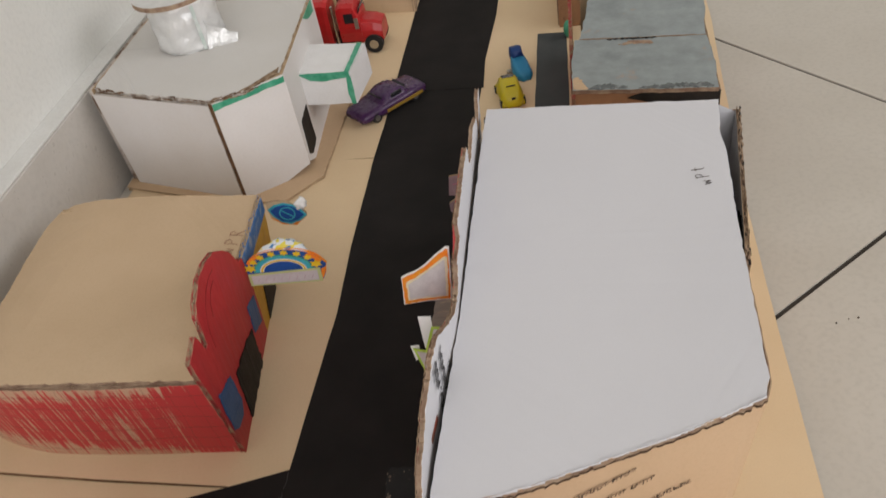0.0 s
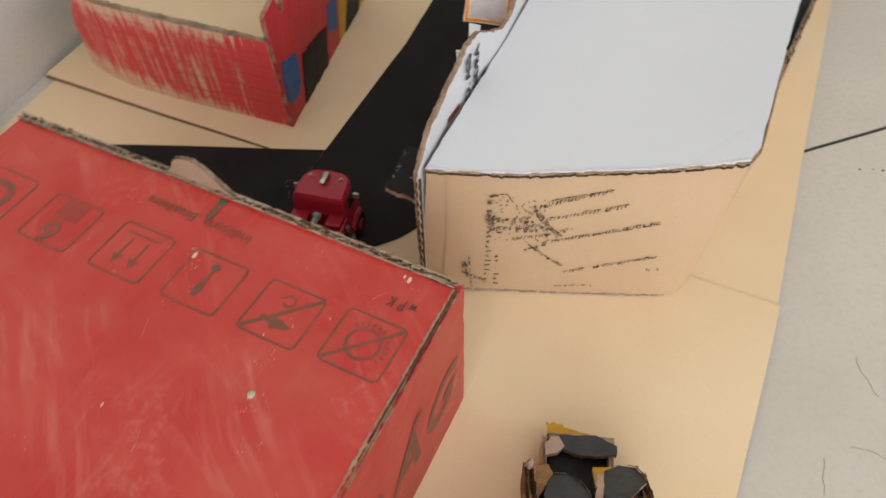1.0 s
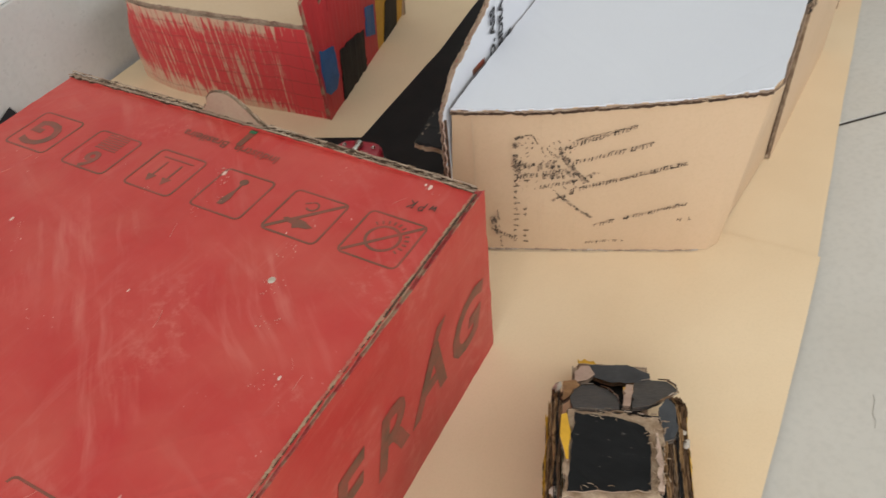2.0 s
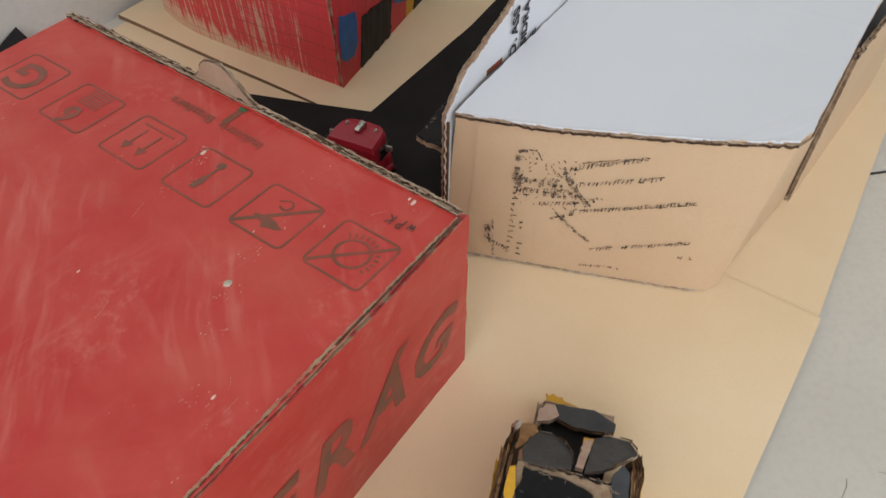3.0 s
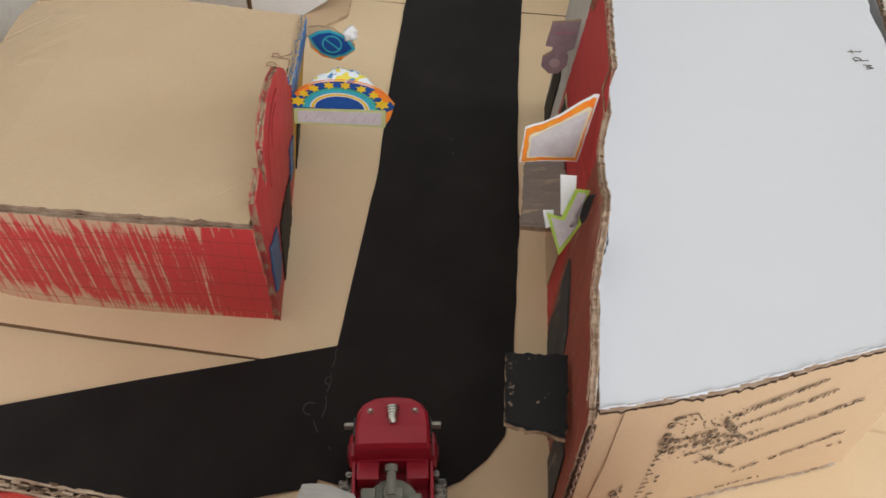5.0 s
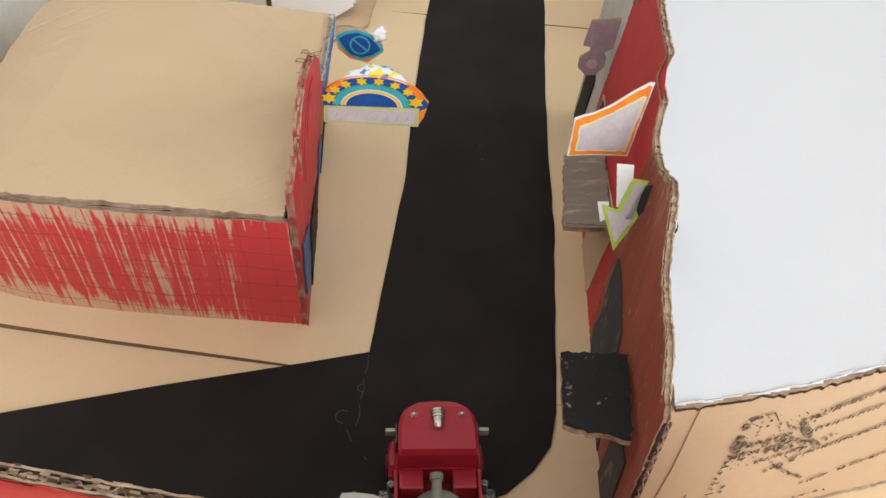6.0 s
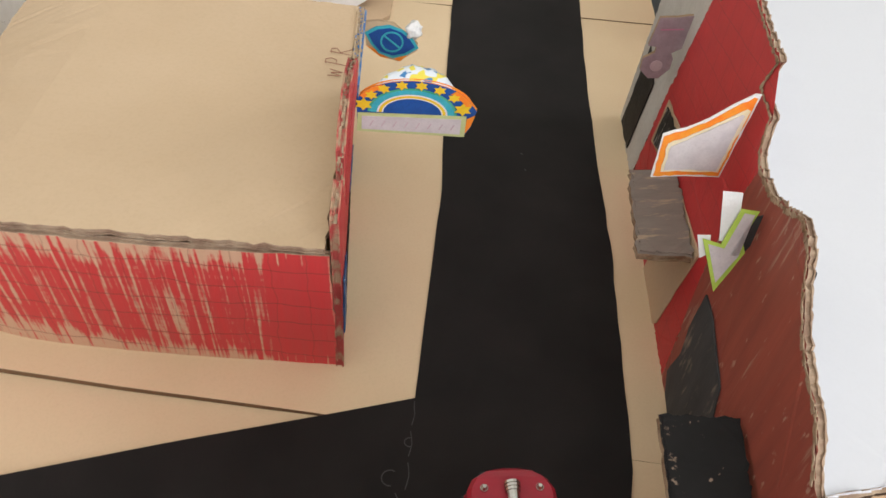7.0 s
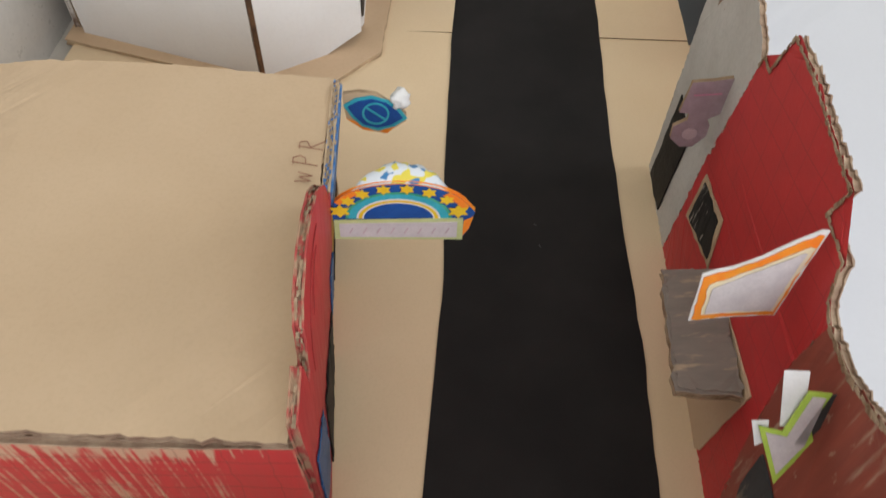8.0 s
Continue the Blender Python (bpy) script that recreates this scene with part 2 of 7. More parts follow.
plain("toy navy", (0.012, 0.05, 0.19), fine=200, rough=0.4)
plain("green paint", (0.02, 0.27, 0.15), (0.10, 0.42, 0.28), fine=500, coarse=120, rough=0.45)
plain("dark green", (0.02, 0.10, 0.045), (0.05, 0.13, 0.06), fine=600, coarse=200, rough=0.5)
plain("ink", (0.045, 0.034, 0.027), (0.11, 0.075, 0.05), fine=900, coarse=300, rough=0.8)
plain("bold ink", (0.016, 0.015, 0.016), (0.035, 0.03, 0.03), fine=900, coarse=200, rough=0.7)
plain("print brown", (0.135, 0.059, 0.034), (0.246, 0.057, 0.037), fine=900, coarse=75, rough=0.45, relief=0.00003, lo=0.36, hi=0.64, amount=0.5, grain=0.2)
plain("worn red edge", (0.42, 0.10, 0.07), (0.36, 0.23, 0.14), fine=900, coarse=120, rough=0.7, relief=0.0003, lo=0.42, hi=0.55)
plain("pale rub", (0.55, 0.26, 0.20), (0.50, 0.12, 0.095), fine=700, coarse=160, rough=0.45, lo=0.42, hi=0.6)
plain("brown pen", (0.30, 0.13, 0.08), rough=0.7)
scuffed("brushed grey white", (0.50, 0.50, 0.47), (0.60, 0.60, 0.57), streak=(0.4, 2.2, 1), scale=120, cover=0.52, edge=0.25, rough=0.55, c2=(0.44, 0.44, 0.41), relief=0.0004)
plain("dull green foil", (0.42, 0.52, 0.47), (0.62, 0.64, 0.62), fine=300, coarse=120, rough=0.4)
plain("pale torn", (0.50, 0.41, 0.33), (0.36, 0.26, 0.19), fine=900, coarse=200, rough=0.9, relief=0.0004)
plain("torn rim", (0.44, 0.32, 0.215), (0.20, 0.115, 0.06), fine=900, coarse=170, rough=0.9, relief=0.0005, amount=0.5, grain=0.3)
plain("smeared ink", (0.050, 0.035, 0.025), (0.39, 0.265, 0.17), fine=900, coarse=420, rough=0.8, lo=0.44, hi=0.60, amount=0.5)
plain("loose hair", (0.40, 0.36, 0.31), rough=0.7)
plain("trim white", (0.74, 0.735, 0.71), (0.66, 0.65, 0.62), fine=300, coarse=30, rough=0.6)
plain("chalk", (0.105, 0.105, 0.105), (0.05, 0.05, 0.05), coarse=200, rough=0.9)
plain("glue", (0.54, 0.47, 0.39), (0.38, 0.28, 0.20), fine=600, coarse=400, rough=0.35, spec=0.5)
plain("wall paint", (0.74, 0.735, 0.70), (0.69, 0.685, 0.65), fine=250, coarse=6, rough=0.75, relief=0.0003, amount=0.5)
plain("skirting tile", (0.56, 0.53, 0.49), (0.50, 0.47, 0.43), fine=200, coarse=12, rough=0.3, spec=0.5, relief=0.00005)
plain("ceiling paint", (0.80, 0.80, 0.78), rough=0.85)
plain("floor tile", (0.56, 0.515, 0.455), (0.50, 0.455, 0.395), fine=260, coarse=7, rough=0.34, spec=0.5, relief=0.00005, amount=0.5)
plain("grout", (0.055, 0.045, 0.038), fine=500, rough=0.95)
plain("foil", (0.76, 0.76, 0.75), (0.66, 0.66, 0.65), fine=220, coarse=70, rough=0.36, metal=0.25, relief=0.0009, grain=0.2)
scuffed("grey roof paint", (0.29, 0.32, 0.32), (0.42, 0.28, 0.20), scale=45, cover=0.67, edge=0.16, c2=(0.22, 0.245, 0.245), blotch=(0.07, 0.085, 0.085), rough=0.5)
scuffed("roof smear", (0.12, 0.132, 0.132), (0.27, 0.29, 0.29), streak=(1, 0.5, 1), scale=240, cover=0.5, edge=0.2, rough=0.5)
plain("card core", (0.115, 0.066, 0.038), (0.055, 0.030, 0.018), fine=900, coarse=200, rough=0.95, relief=0.0004)
plain("layer tan", (0.40, 0.23, 0.10), (0.21, 0.11, 0.048), fine=900, coarse=150, rough=0.9, relief=0.0004)
scuffed("clay wall", (0.40, 0.205, 0.11), (0.05, 0.03, 0.025), scale=30, cover=0.55, edge=0.12)

m, nt, b, co, col = scuffed("box red paint", (0.432, 0.034, 0.030), (0.60, 0.27, 0.20), streak=(1, 0.3, 1), scale=85, cover=0.80, edge=0.10,
                            blotch=(0.47, 0.115, 0.075), rough=0.42, relief=0.00012, c2=(0.41, 0.034, 0.026), spec=0.28)
warp = nt.nodes.new("ShaderNodeTexNoise")
warp.inputs["Scale"].default_value, warp.inputs["Detail"].default_value = 16, 2
nt.links.new(co, warp.inputs["Vector"])
bend = nt.nodes.new("ShaderNodeVectorMath")
bend.operation = "MULTIPLY_ADD"
bend.inputs[1].default_value = (0.016, 0.016, 0.01)
nt.links.new(warp.outputs["Color"], bend.inputs[0])
nt.links.new(co, bend.inputs[2])
tone = ramp(nt, noise_out(nt, bend.outputs[0], 26, 4), 0.38, 0.66)
col = mix(nt, math_node(nt, "MULTIPLY", tone, 0.55), col, (0.49, 0.075, 0.055))
for turn, scale, amount, lo, hi in ((-41, 170, 0.46, 0.52, 0.78), (-62, 140, 0.28, 0.54, 0.80), (4, 210, 0.26, 0.56, 0.80)):
    sweep = nt.nodes.new("ShaderNodeMapping")
    sweep.inputs["Rotation"].default_value = (0, 0, radians(turn))
    nt.links.new(bend.outputs[0], sweep.inputs["Vector"])
    drag = ramp(nt, noise_out(nt, sweep.outputs[0], scale, 4, (1, 0.10, 1)), lo, hi)
    where = ramp(nt, noise_out(nt, sweep.outputs[0], 18, 2), 0.44, 0.60)
    col = mix(nt, math_node(nt, "MULTIPLY", math_node(nt, "MULTIPLY", drag, where), amount), col, (0.58, 0.20, 0.155))
field = math_node(nt, "MULTIPLY", ramp(nt, noise_out(nt, bend.outputs[0], 240, 5, (1, 1, 1), 0.65), 0.50, 0.74), ramp(nt, noise_out(nt, co, 21, 2), 0.52, 0.66))
col = mix(nt, math_node(nt, "MULTIPLY", field, 0.42), col, (0.56, 0.20, 0.15))
speck = math_node(nt, "MULTIPLY", ramp(nt, noise_out(nt, co, 520, 2, (1, 0.6, 1)), 0.70, 0.735), ramp(nt, noise_out(nt, co, 34, 2), 0.60, 0.68))
col = mix(nt, math_node(nt, "MULTIPLY", speck, 0.8), col, (0.66, 0.46, 0.38))
nt.links.new(col, b.inputs["Base Color"])
m, nt, b, co, col = scuffed("house front paint", (0.60, 0.042, 0.046), (0.58, 0.43, 0.275), streak=(3.4, 1, 0.30), scale=80, cover=2.0, edge=0.06,
                            rough=0.55, c2=(0.54, 0.055, 0.055))
sep = nt.nodes.new("ShaderNodeSeparateXYZ")
nt.links.new(co, sep.inputs[0])
gap_f = noise_out(nt, co, 600, 1.5, (1, 0.0, 0.030), 0.5)
fleck = noise_out(nt, co, 620, 3, (1, 1, 0.30))
wavy = math_node(nt, "MULTIPLY", math_node(nt, "SUBTRACT", noise_out(nt, co, 210, 2, (1, 1, 0.2)), 0.5), 0.026)
z_wavy = math_node(nt, "ADD", sep.outputs[2], wavy)
rise = math_node(nt, "MULTIPLY", ramp(nt, sep.outputs[0], -0.10, -0.20), 0.013)
low = ramp(nt, math_node(nt, "SUBTRACT", z_wavy, rise), 0.012, 0.002)
high = ramp(nt, z_wavy, 0.061, 0.072)
solid = ramp(nt, math_node(nt, "ADD", sep.outputs[0], math_node(nt, "MULTIPLY", wavy, 0.25)), -0.060, -0.054)
rim = ramp(nt, math_node(nt, "ADD", sep.outputs[0], math_node(nt, "MULTIPLY", wavy, 0.15)), -0.0375, -0.0350)
f = math_node(nt, "ADD", gap_f, math_node(nt, "MULTIPLY", math_node(nt, "SUBTRACT", fleck, 0.5), 0.26))
across = noise_out(nt, co, 420, 1.5, (0.05, 0.0, 1), 0.45)
f = math_node(nt, "ADD", f, math_node(nt, "MULTIPLY", math_node(nt, "SUBTRACT", across, 0.5), 0.16))
dense = noise_out(nt, co, 24, 2, (1, 1, 0.5))
f = math_node(nt, "ADD", f, math_node(nt, "MULTIPLY", math_node(nt, "SUBTRACT", dense, 0.5), 0.16))
f = math_node(nt, "SUBTRACT", f, math_node(nt, "MULTIPLY", solid, 0.26))
f = math_node(nt, "ADD", f, math_node(nt, "MULTIPLY", math_node(nt, "MAXIMUM", math_node(nt, "MAXIMUM", low, high), rim), 0.24))
col = mix(nt, math_node(nt, "MULTIPLY", ramp(nt, f, 0.545, 0.70), 0.80), col, (0.60, 0.44, 0.29))
rows = pen_grid(nt, co, (2,), (0.0112,), 0.00055, 0.0012)
posts = pen_grid(nt, co, (0,), (0.0132,), 0.00045, 0.0012)
lines = math_node(nt, "ADD", math_node(nt, "MULTIPLY", rows, 0.55), math_node(nt, "MULTIPLY", posts, 0.30), True)
nt.links.new(mix(nt, lines, col, (0.17, 0.045, 0.03)), b.inputs["Base Color"])
m, nt, b, co, col = scuffed("facade red", (0.55, 0.034, 0.036), (0.50, 0.20, 0.19), streak=(1, 1, 1), scale=60, cover=0.83, edge=0.05,
                            rough=0.5, c2=(0.47, 0.03, 0.033))
rot = nt.nodes.new("ShaderNodeMapping")
rot.inputs["Rotation"].default_value = (radians(8), 0, 0)
nt.links.new(co, rot.inputs["Vector"])
lines = pen_grid(nt, rot.outputs[0], (1, 2), (0.0135, 0.0105), 0.0004, 0.0005)
nt.links.new(mix(nt, math_node(nt, "MULTIPLY", lines, 0.30), col, (0.14, 0.018, 0.018)), b.inputs["Base Color"])


# ---- builders ----
def mesh_of(name, bm, mats):
    me = bpy.data.meshes.new(name)
    bm.normal_update()
    bm.to_mesh(me)
    bm.free()
    for k in ([mats] if isinstance(mats, str) else mats):
        me.materials.append(MATS[k])
    return me


def thing(name, at, label, category, group="", kind=""):
    ob = new(name)
    ob.empty_display_size = 0.02
    ob.location = at
    return tagged(ob, label, category, group, kind)


def part(name, bm, mats, parent, label="", smooth=False):
    ob = new(name, mesh_of(name, bm, mats))
    if smooth:
        for p in ob.data.polygons:
            p.use_smooth = True
    ob.parent = parent
    if parent.data is None:
        ob.matrix_parent_inverse = parent.matrix_basis.inverted()
    return tagged(ob, label)


def single(name, bm, mats, label, category, group="", kind="", smooth=False):
    ob = new(name, mesh_of(name, bm, mats))
    if smooth:
        for p in ob.data.polygons:
            p.use_smooth = True
    return tagged(ob, label, category, group, kind)


def add_box(bm, lo, hi, m=None, mat=0, bevel=0.0):
    vs = [bm.verts.new((x, y, z)) for z in (lo[2], hi[2]) for y in (lo[1], hi[1]) for x in (lo[0], hi[0])]
    fs = [bm.faces.new([vs[i] for i in q]) for q in ((0, 2, 3, 1), (4, 5, 7, 6), (0, 1, 5, 4), (1, 3, 7, 5), (3, 2, 6, 7), (2, 0, 4, 6))]
    if bevel:
        got = bmesh.ops.bevel(bm, geom=list({e for f in fs for e in f.edges}), offset=bevel, segments=2, affect="EDGES", profile=0.6)
        vs = list({v for f in got["faces"] for v in f.verts} | {v for v in vs if v.is_valid})
        fs = list({f for v in vs for f in v.link_faces})
    for f in fs:
        f.material_index = mat
    if m is not None:
        bmesh.ops.transform(bm, matrix=m, verts=vs)
    return vs


def box(lo, hi, m=None, bevel=0.0):
    bm = bmesh.new()
    add_box(bm, lo, hi, m, 0, bevel)
    return bm


def add_tube(bm, r0, r1, h, m, seg=20, mat=0, cap=True, rings=1):
    loops = []
    for k in range(rings + 1):
        f = k / rings
        r = r0 + (r1 - r0) * f
        loops.append([bm.verts.new(m @ Vector((r * math.cos(2 * math.pi * i / seg), r * math.sin(2 * math.pi * i / seg), h * f))) for i in range(seg)])
    for a, c in zip(loops, loops[1:]):
        for i in range(seg):
            bm.faces.new((a[i], a[(i + 1) % seg], c[(i + 1) % seg], c[i])).material_index = mat
    if cap:
        bm.faces.new(loops[0][::-1]).material_index = mat
        bm.faces.new(loops[-1]).material_index = mat


def tube(r0, r1, h, m, seg=20):
    bm = bmesh.new()
    add_tube(bm, r0, r1, h, m, seg)
    return bm


def frame_of(origin, u, v):
    """A flat sheet's frame: (u, v, w) to the world, w out of its face."""
    o, a, c = Vector(origin), Vector(u).normalized(), Vector(v)
    c = (c - a * c.dot(a)).normalized()
    n = a.cross(c)
    return lambda s, t, w=0.0: o + a * s + c * t + n * w


def ragged(pts, step, jitter, rnd, closed=True):
    out = []
    n = len(pts)
    for i in range(n if closed else n - 1):
        p, q = Vector(pts[i]), Vector(pts[(i + 1) % n])
        k = max(1, int((q - p).length / step))
        for j in range(k):
            c = p.lerp(q, j / k)
            s = jitter if j else jitter * 0.3
            out.append(Vector((c.x + 1.5 * s * rnd.uniform(-1, 1) ** 3, c.y + 1.5 * s * rnd.uniform(-1, 1) ** 3)))
    return out


def plate(pts, at, thick=0.0034, jitter=0.0005, step=0.005, seed=1, core=True, mats=(0, 1, 2)):
    """A cut sheet of corrugated card: outline in its plane, two liners and a sunken core along the cut."""
    rnd = random.Random(seed)
    ring = ragged(pts, step, jitter, rnd) if jitter or step < 1 else [Vector(p) for p in pts]
    area = sum(a.x * b.y - b.x * a.y for a, b in zip(ring, ring[1:] + ring[:1]))
    if area < 0:
        ring = ring[::-1]
    n = len(ring)
    inward = []
    for i in range(n):
        d = (ring[(i + 1) % n] - ring[i - 1])
        inward.append(Vector((-d.y, d.x)).normalized() if d.length > 1e-9 else Vector((0, 0)))
    levels = [(0.0, 0.0), (-thick, 0.0)]
    if core:
        levels = [(0.0, 0.0), (-0.2 * thick, 0.0), (-0.2 * thick, 0.0008), (-0.8 * thick, 0.0008), (-0.8 * thick, 0.0), (-thick, 0.0)]
    bm = bmesh.new()
    loops = []
    for w, inset in levels:
        loops.append([bm.verts.new(at(p.x + q.x * inset, p.y + q.y * inset, w + (rnd.uniform(-1, 1) * jitter * 0.25))) for p, q in zip(ring, inward)])
    for a, c in zip(loops, loops[1:]):
        for i in range(n):
            bm.faces.new((a[(i + 1) % n], a[i], c[i], c[(i + 1) % n])).material_index = mats[2]
    f = bm.faces.new(loops[0])
    f.material_index = mats[0]
    g = bm.faces.new(loops[-1][::-1])
    g.material_index = mats[1]
    bmesh.ops.triangulate(bm, faces=[f, g])
    return bm


def patch(pts, at, lift=0.0004, thick=0.0003, jitter=0.0, step=1.0, seed=3):
    """A thin layer of paint or paper on a sheet."""
    return plate(pts, lambda s, t, w=0.0: at(s, t, w + lift), thick, jitter, step, seed, core=False, mats=(0, 0, 0))


def ring_patch(outer, inner, at, lift):
    """A band of paint between two open outlines of equal length."""
    bm = bmesh.new()
    a = [bm.verts.new(at(x, y, lift)) for x, y in outer]
    c = [bm.verts.new(at(x, y, lift)) for x, y in inner]
    e = [bm.verts.new(at(x, y, lift - 0.0003)) for x, y in outer]
    for i in range(len(a) - 1):
        bm.faces.new((a[i], a[i + 1], c[i + 1], c[i]))
        bm.faces.new((a[i + 1], a[i], e[i], e[i + 1]))
    bmesh.ops.recalc_face_normals(bm, faces=bm.faces[:])
    return bm


def add_stroke(bm, p, q, width, at, lift=0.0003):
    p, q = Vector(p), Vector(q)
    d = (q - p)
    if d.length < 1e-7:
        return
    d.normalize()
    s = Vector((-d.y, d.x)) * width / 2
    vs = [bm.verts.new(at(c.x, c.y, lift)) for c in (p - s, q - s, q + s, p + s)]
    ws = [bm.verts.new(at(c.x, c.y, lift - 0.0002)) for c in (p - s, q - s, q + s, p + s)]
    bm.faces.new(vs)
    for i in range(4):
        bm.faces.new((vs[(i + 1) % 4], vs[i], ws[i], ws[(i + 1) % 4]))


def strokes(paths, width, at, lift=0.0003):
    bm = bmesh.new()
    for path in paths:
        for p, q in zip(path, path[1:]):
            add_stroke(bm, p, q, width, at, lift)
    return bm


def arc(cx, cy, r, a0, a1, n=14, ry=None):
    ry = r if ry is None else ry
    return [(cx + r * math.cos(radians(a0 + (a1 - a0) * i / n)), cy + ry * math.sin(radians(a0 + (a1 - a0) * i / n))) for i in range(n + 1)]


GLYPHS = {}
GLYPHS["W"] = [[(0.0, 1.0), (0.16, 0.0), (0.32, 0.75), (0.5, 0.05), (0.66, 0.95)]]
GLYPHS["P"] = [[(0.05, -0.05), (0.12, 1.0)], [(0.0, 0.92), (0.35, 1.02), (0.5, 0.78), (0.38, 0.52), (0.1, 0.45)]]
GLYPHS["R"] = [[(0.05, 0.0), (0.12, 1.0)], [(0.0, 0.92), (0.36, 1.0), (0.45, 0.75), (0.12, 0.5), (0.55, 0.02)]]
GLYPHS["r"] = [[(0.05, 0.75), (0.5, 0.7)], [(0.28, 1.05), (0.2, 0.1), (0.34, 0.0)]]
GLYPHS["K"] = [[(0.08, 0.0), (0.14, 1.0)], [(0.6, 1.0), (0.12, 0.45), (0.6, 0.05)]]
GLYPHS["w"] = [[(0.0, 0.6), (0.1, 0.0), (0.25, 0.5), (0.38, 0.0), (0.5, 0.6)]]


def handwriting(words, height, m, mat, parent, width=0.0004, gap=0.28):
    """Pen letters drawn in single strokes on the sheet frame m."""
    at = lambda s, t, w=0.0: m @ Vector((s, t, w))
    paths, x = [], 0.0
    total = sum(0.62 + gap for ch in words) - gap
    for ch in words:
        for path in GLYPHS[ch]:
            paths.append([((x + p - total / 2) * height, (q - 0.5) * height) for p, q in path])
        x += 0.62 + gap
    return part("handwriting", strokes(paths, width, at, 0.0002), mat, parent)


def lettering(name, words, size, m, mat, parent, label="", shear=0.0, bold=0.0):
    cu = bpy.data.curves.new(name, "FONT")
    cu.body, cu.size, cu.extrude, cu.shear, cu.offset = words, size, 0.0, shear, bold
    cu.align_x, cu.align_y = "CENTER", "CENTER"
    cu.resolution_u = 3
    tmp = bpy.data.objects.new(name, cu)
    me = bpy.data.meshes.new_from_object(tmp)
    bpy.data.objects.remove(tmp)
    me.transform(m)
    me.materials.clear()
    me.materials.append(MATS[mat])
    ob = new(name, me)
    ob.parent = parent
    if parent.data is None:
        ob.matrix_parent_inverse = parent.matrix_basis.inverted()
    return tagged(ob, label)


def basis(origin, u, v):
    a, c = Vector(u).normalized(), Vector(v)
    c = (c - a * c.dot(a)).normalized()
    n = a.cross(c)
    m = Matrix((a, c, n)).transposed().to_4x4()
    m.translation = origin
    return m


def sheet_grid(pts, at, thick, seed, cell=0.012, jitter=0.0004, step=0.005, core=True, lift=0.0, mats=(0, 1, 2)):
    """A bent or sagging sheet: like plate(), with its faces cut into a grid so that it can bow."""
    bm = plate(pts, lambda s, t, w=0.0: Vector((s, t, w + lift)), thick, jitter, step, seed, core, mats)
    lo = [min(p[i] for p in pts) for i in (0, 1)]
    hi = [max(p[i] for p in pts) for i in (0, 1)]
    for ax in (0, 1):
        k = int((hi[ax] - lo[ax]) / cell)
        for i in range(1, k):
            co = [0.0, 0.0, 0.0]
            no = [0.0, 0.0, 0.0]
            co[ax], no[ax] = lo[ax] + (hi[ax] - lo[ax]) * i / k, 1.0
            bmesh.ops.bisect_plane(bm, geom=bm.verts[:] + bm.edges[:] + bm.faces[:], plane_co=co, plane_no=no)
    for v in bm.verts:
        v.co = at(v.co.x, v.co.y, v.co.z)
    return bm


def frayed(path, at, w0, w1, seed, step=0.0016):
    """Torn paper layers standing up along a cut edge: short ragged slips across the card's thickness."""
    rd = random.Random(seed)
    bm = bmesh.new()
    for (s0, t0), (s1, t1) in zip(path, path[1:]):
        d = math.hypot(s1 - s0, t1 - t0)
        n = max(1, int(d / step))
        up = (-(t1 - t0) / d, (s1 - s0) / d)
        for k in range(n):
            if rd.random() < 0.12:
                continue
            f, g = k / n, (k + rd.uniform(0.8, 1.6)) / n
            wa = rd.uniform(w0, w1)
            wb = wa + rd.uniform(0.0004, 0.0012)
            lift = rd.uniform(0.0002, 0.0009)
            quad = []
            for q, w in ((f, wa), (g, wa + rd.uniform(-0.0003, 0.0003)), (g, wb), (f, wb)):
                e = lift * (1.0 if w == wa else 0.5) * rd.uniform(0.6, 1.2)
                quad.append(bm.verts.new(at(s0 + (s1 - s0) * q + up[0] * e, t0 + (t1 - t0) * q + up[1] * e, w)))
            bm.faces.new(quad)
    return bm


def skin(pts, at, lift, thick, jitter, step, seed, cell=0.006):
    """A layer of paint or paper that follows a bent sheet."""
    return sheet_grid(pts, at, thick, seed, cell, jitter, step, False, lift, (0, 0, 0))


def flutes(at, length, thick, depth=0.0016, pitch=0.0062, seed=2, crush=0.25):
    """The wavy middle layer of corrugated card, seen along a cut edge: u along the cut, w through it."""
    rnd = random.Random(seed)
    bm = bmesh.new()
    n = int(length / pitch * 6)
    prev = None
    turn, squash = 0.0, 1.0
    for i in range(n + 1):
        u = length * i / n
        turn += 2 * math.pi / 6 * rnd.uniform(1 - crush, 1 + crush)
        if i % 5 == 0:
            squash = 1.0 - crush * rnd.random()
        w = -thick / 2 + math.sin(turn) * thick * 0.36 * squash
        top = bm.verts.new(at(u, rnd.uniform(-0.0003, 0.0002), w - 0.0002))
        top2 = bm.verts.new(at(u, rnd.uniform(-0.0003, 0.0002), w + 0.0002))
        low = bm.verts.new(at(u, -depth, w - 0.0002))
        low2 = bm.verts.new(at(u, -depth, w + 0.0002))
        if prev:
            bm.faces.new((prev[0], top, top2, prev[1]))
            bm.faces.new((prev[2], low, top, prev[0]))
            bm.faces.new((prev[1], top2, low2, prev[3]))
        prev = (top, top2, low, low2)
    return bm


CARD = ("tan card", "tan card", "card edge")

# ---- the room ----
R = ROOM
T = 0.15


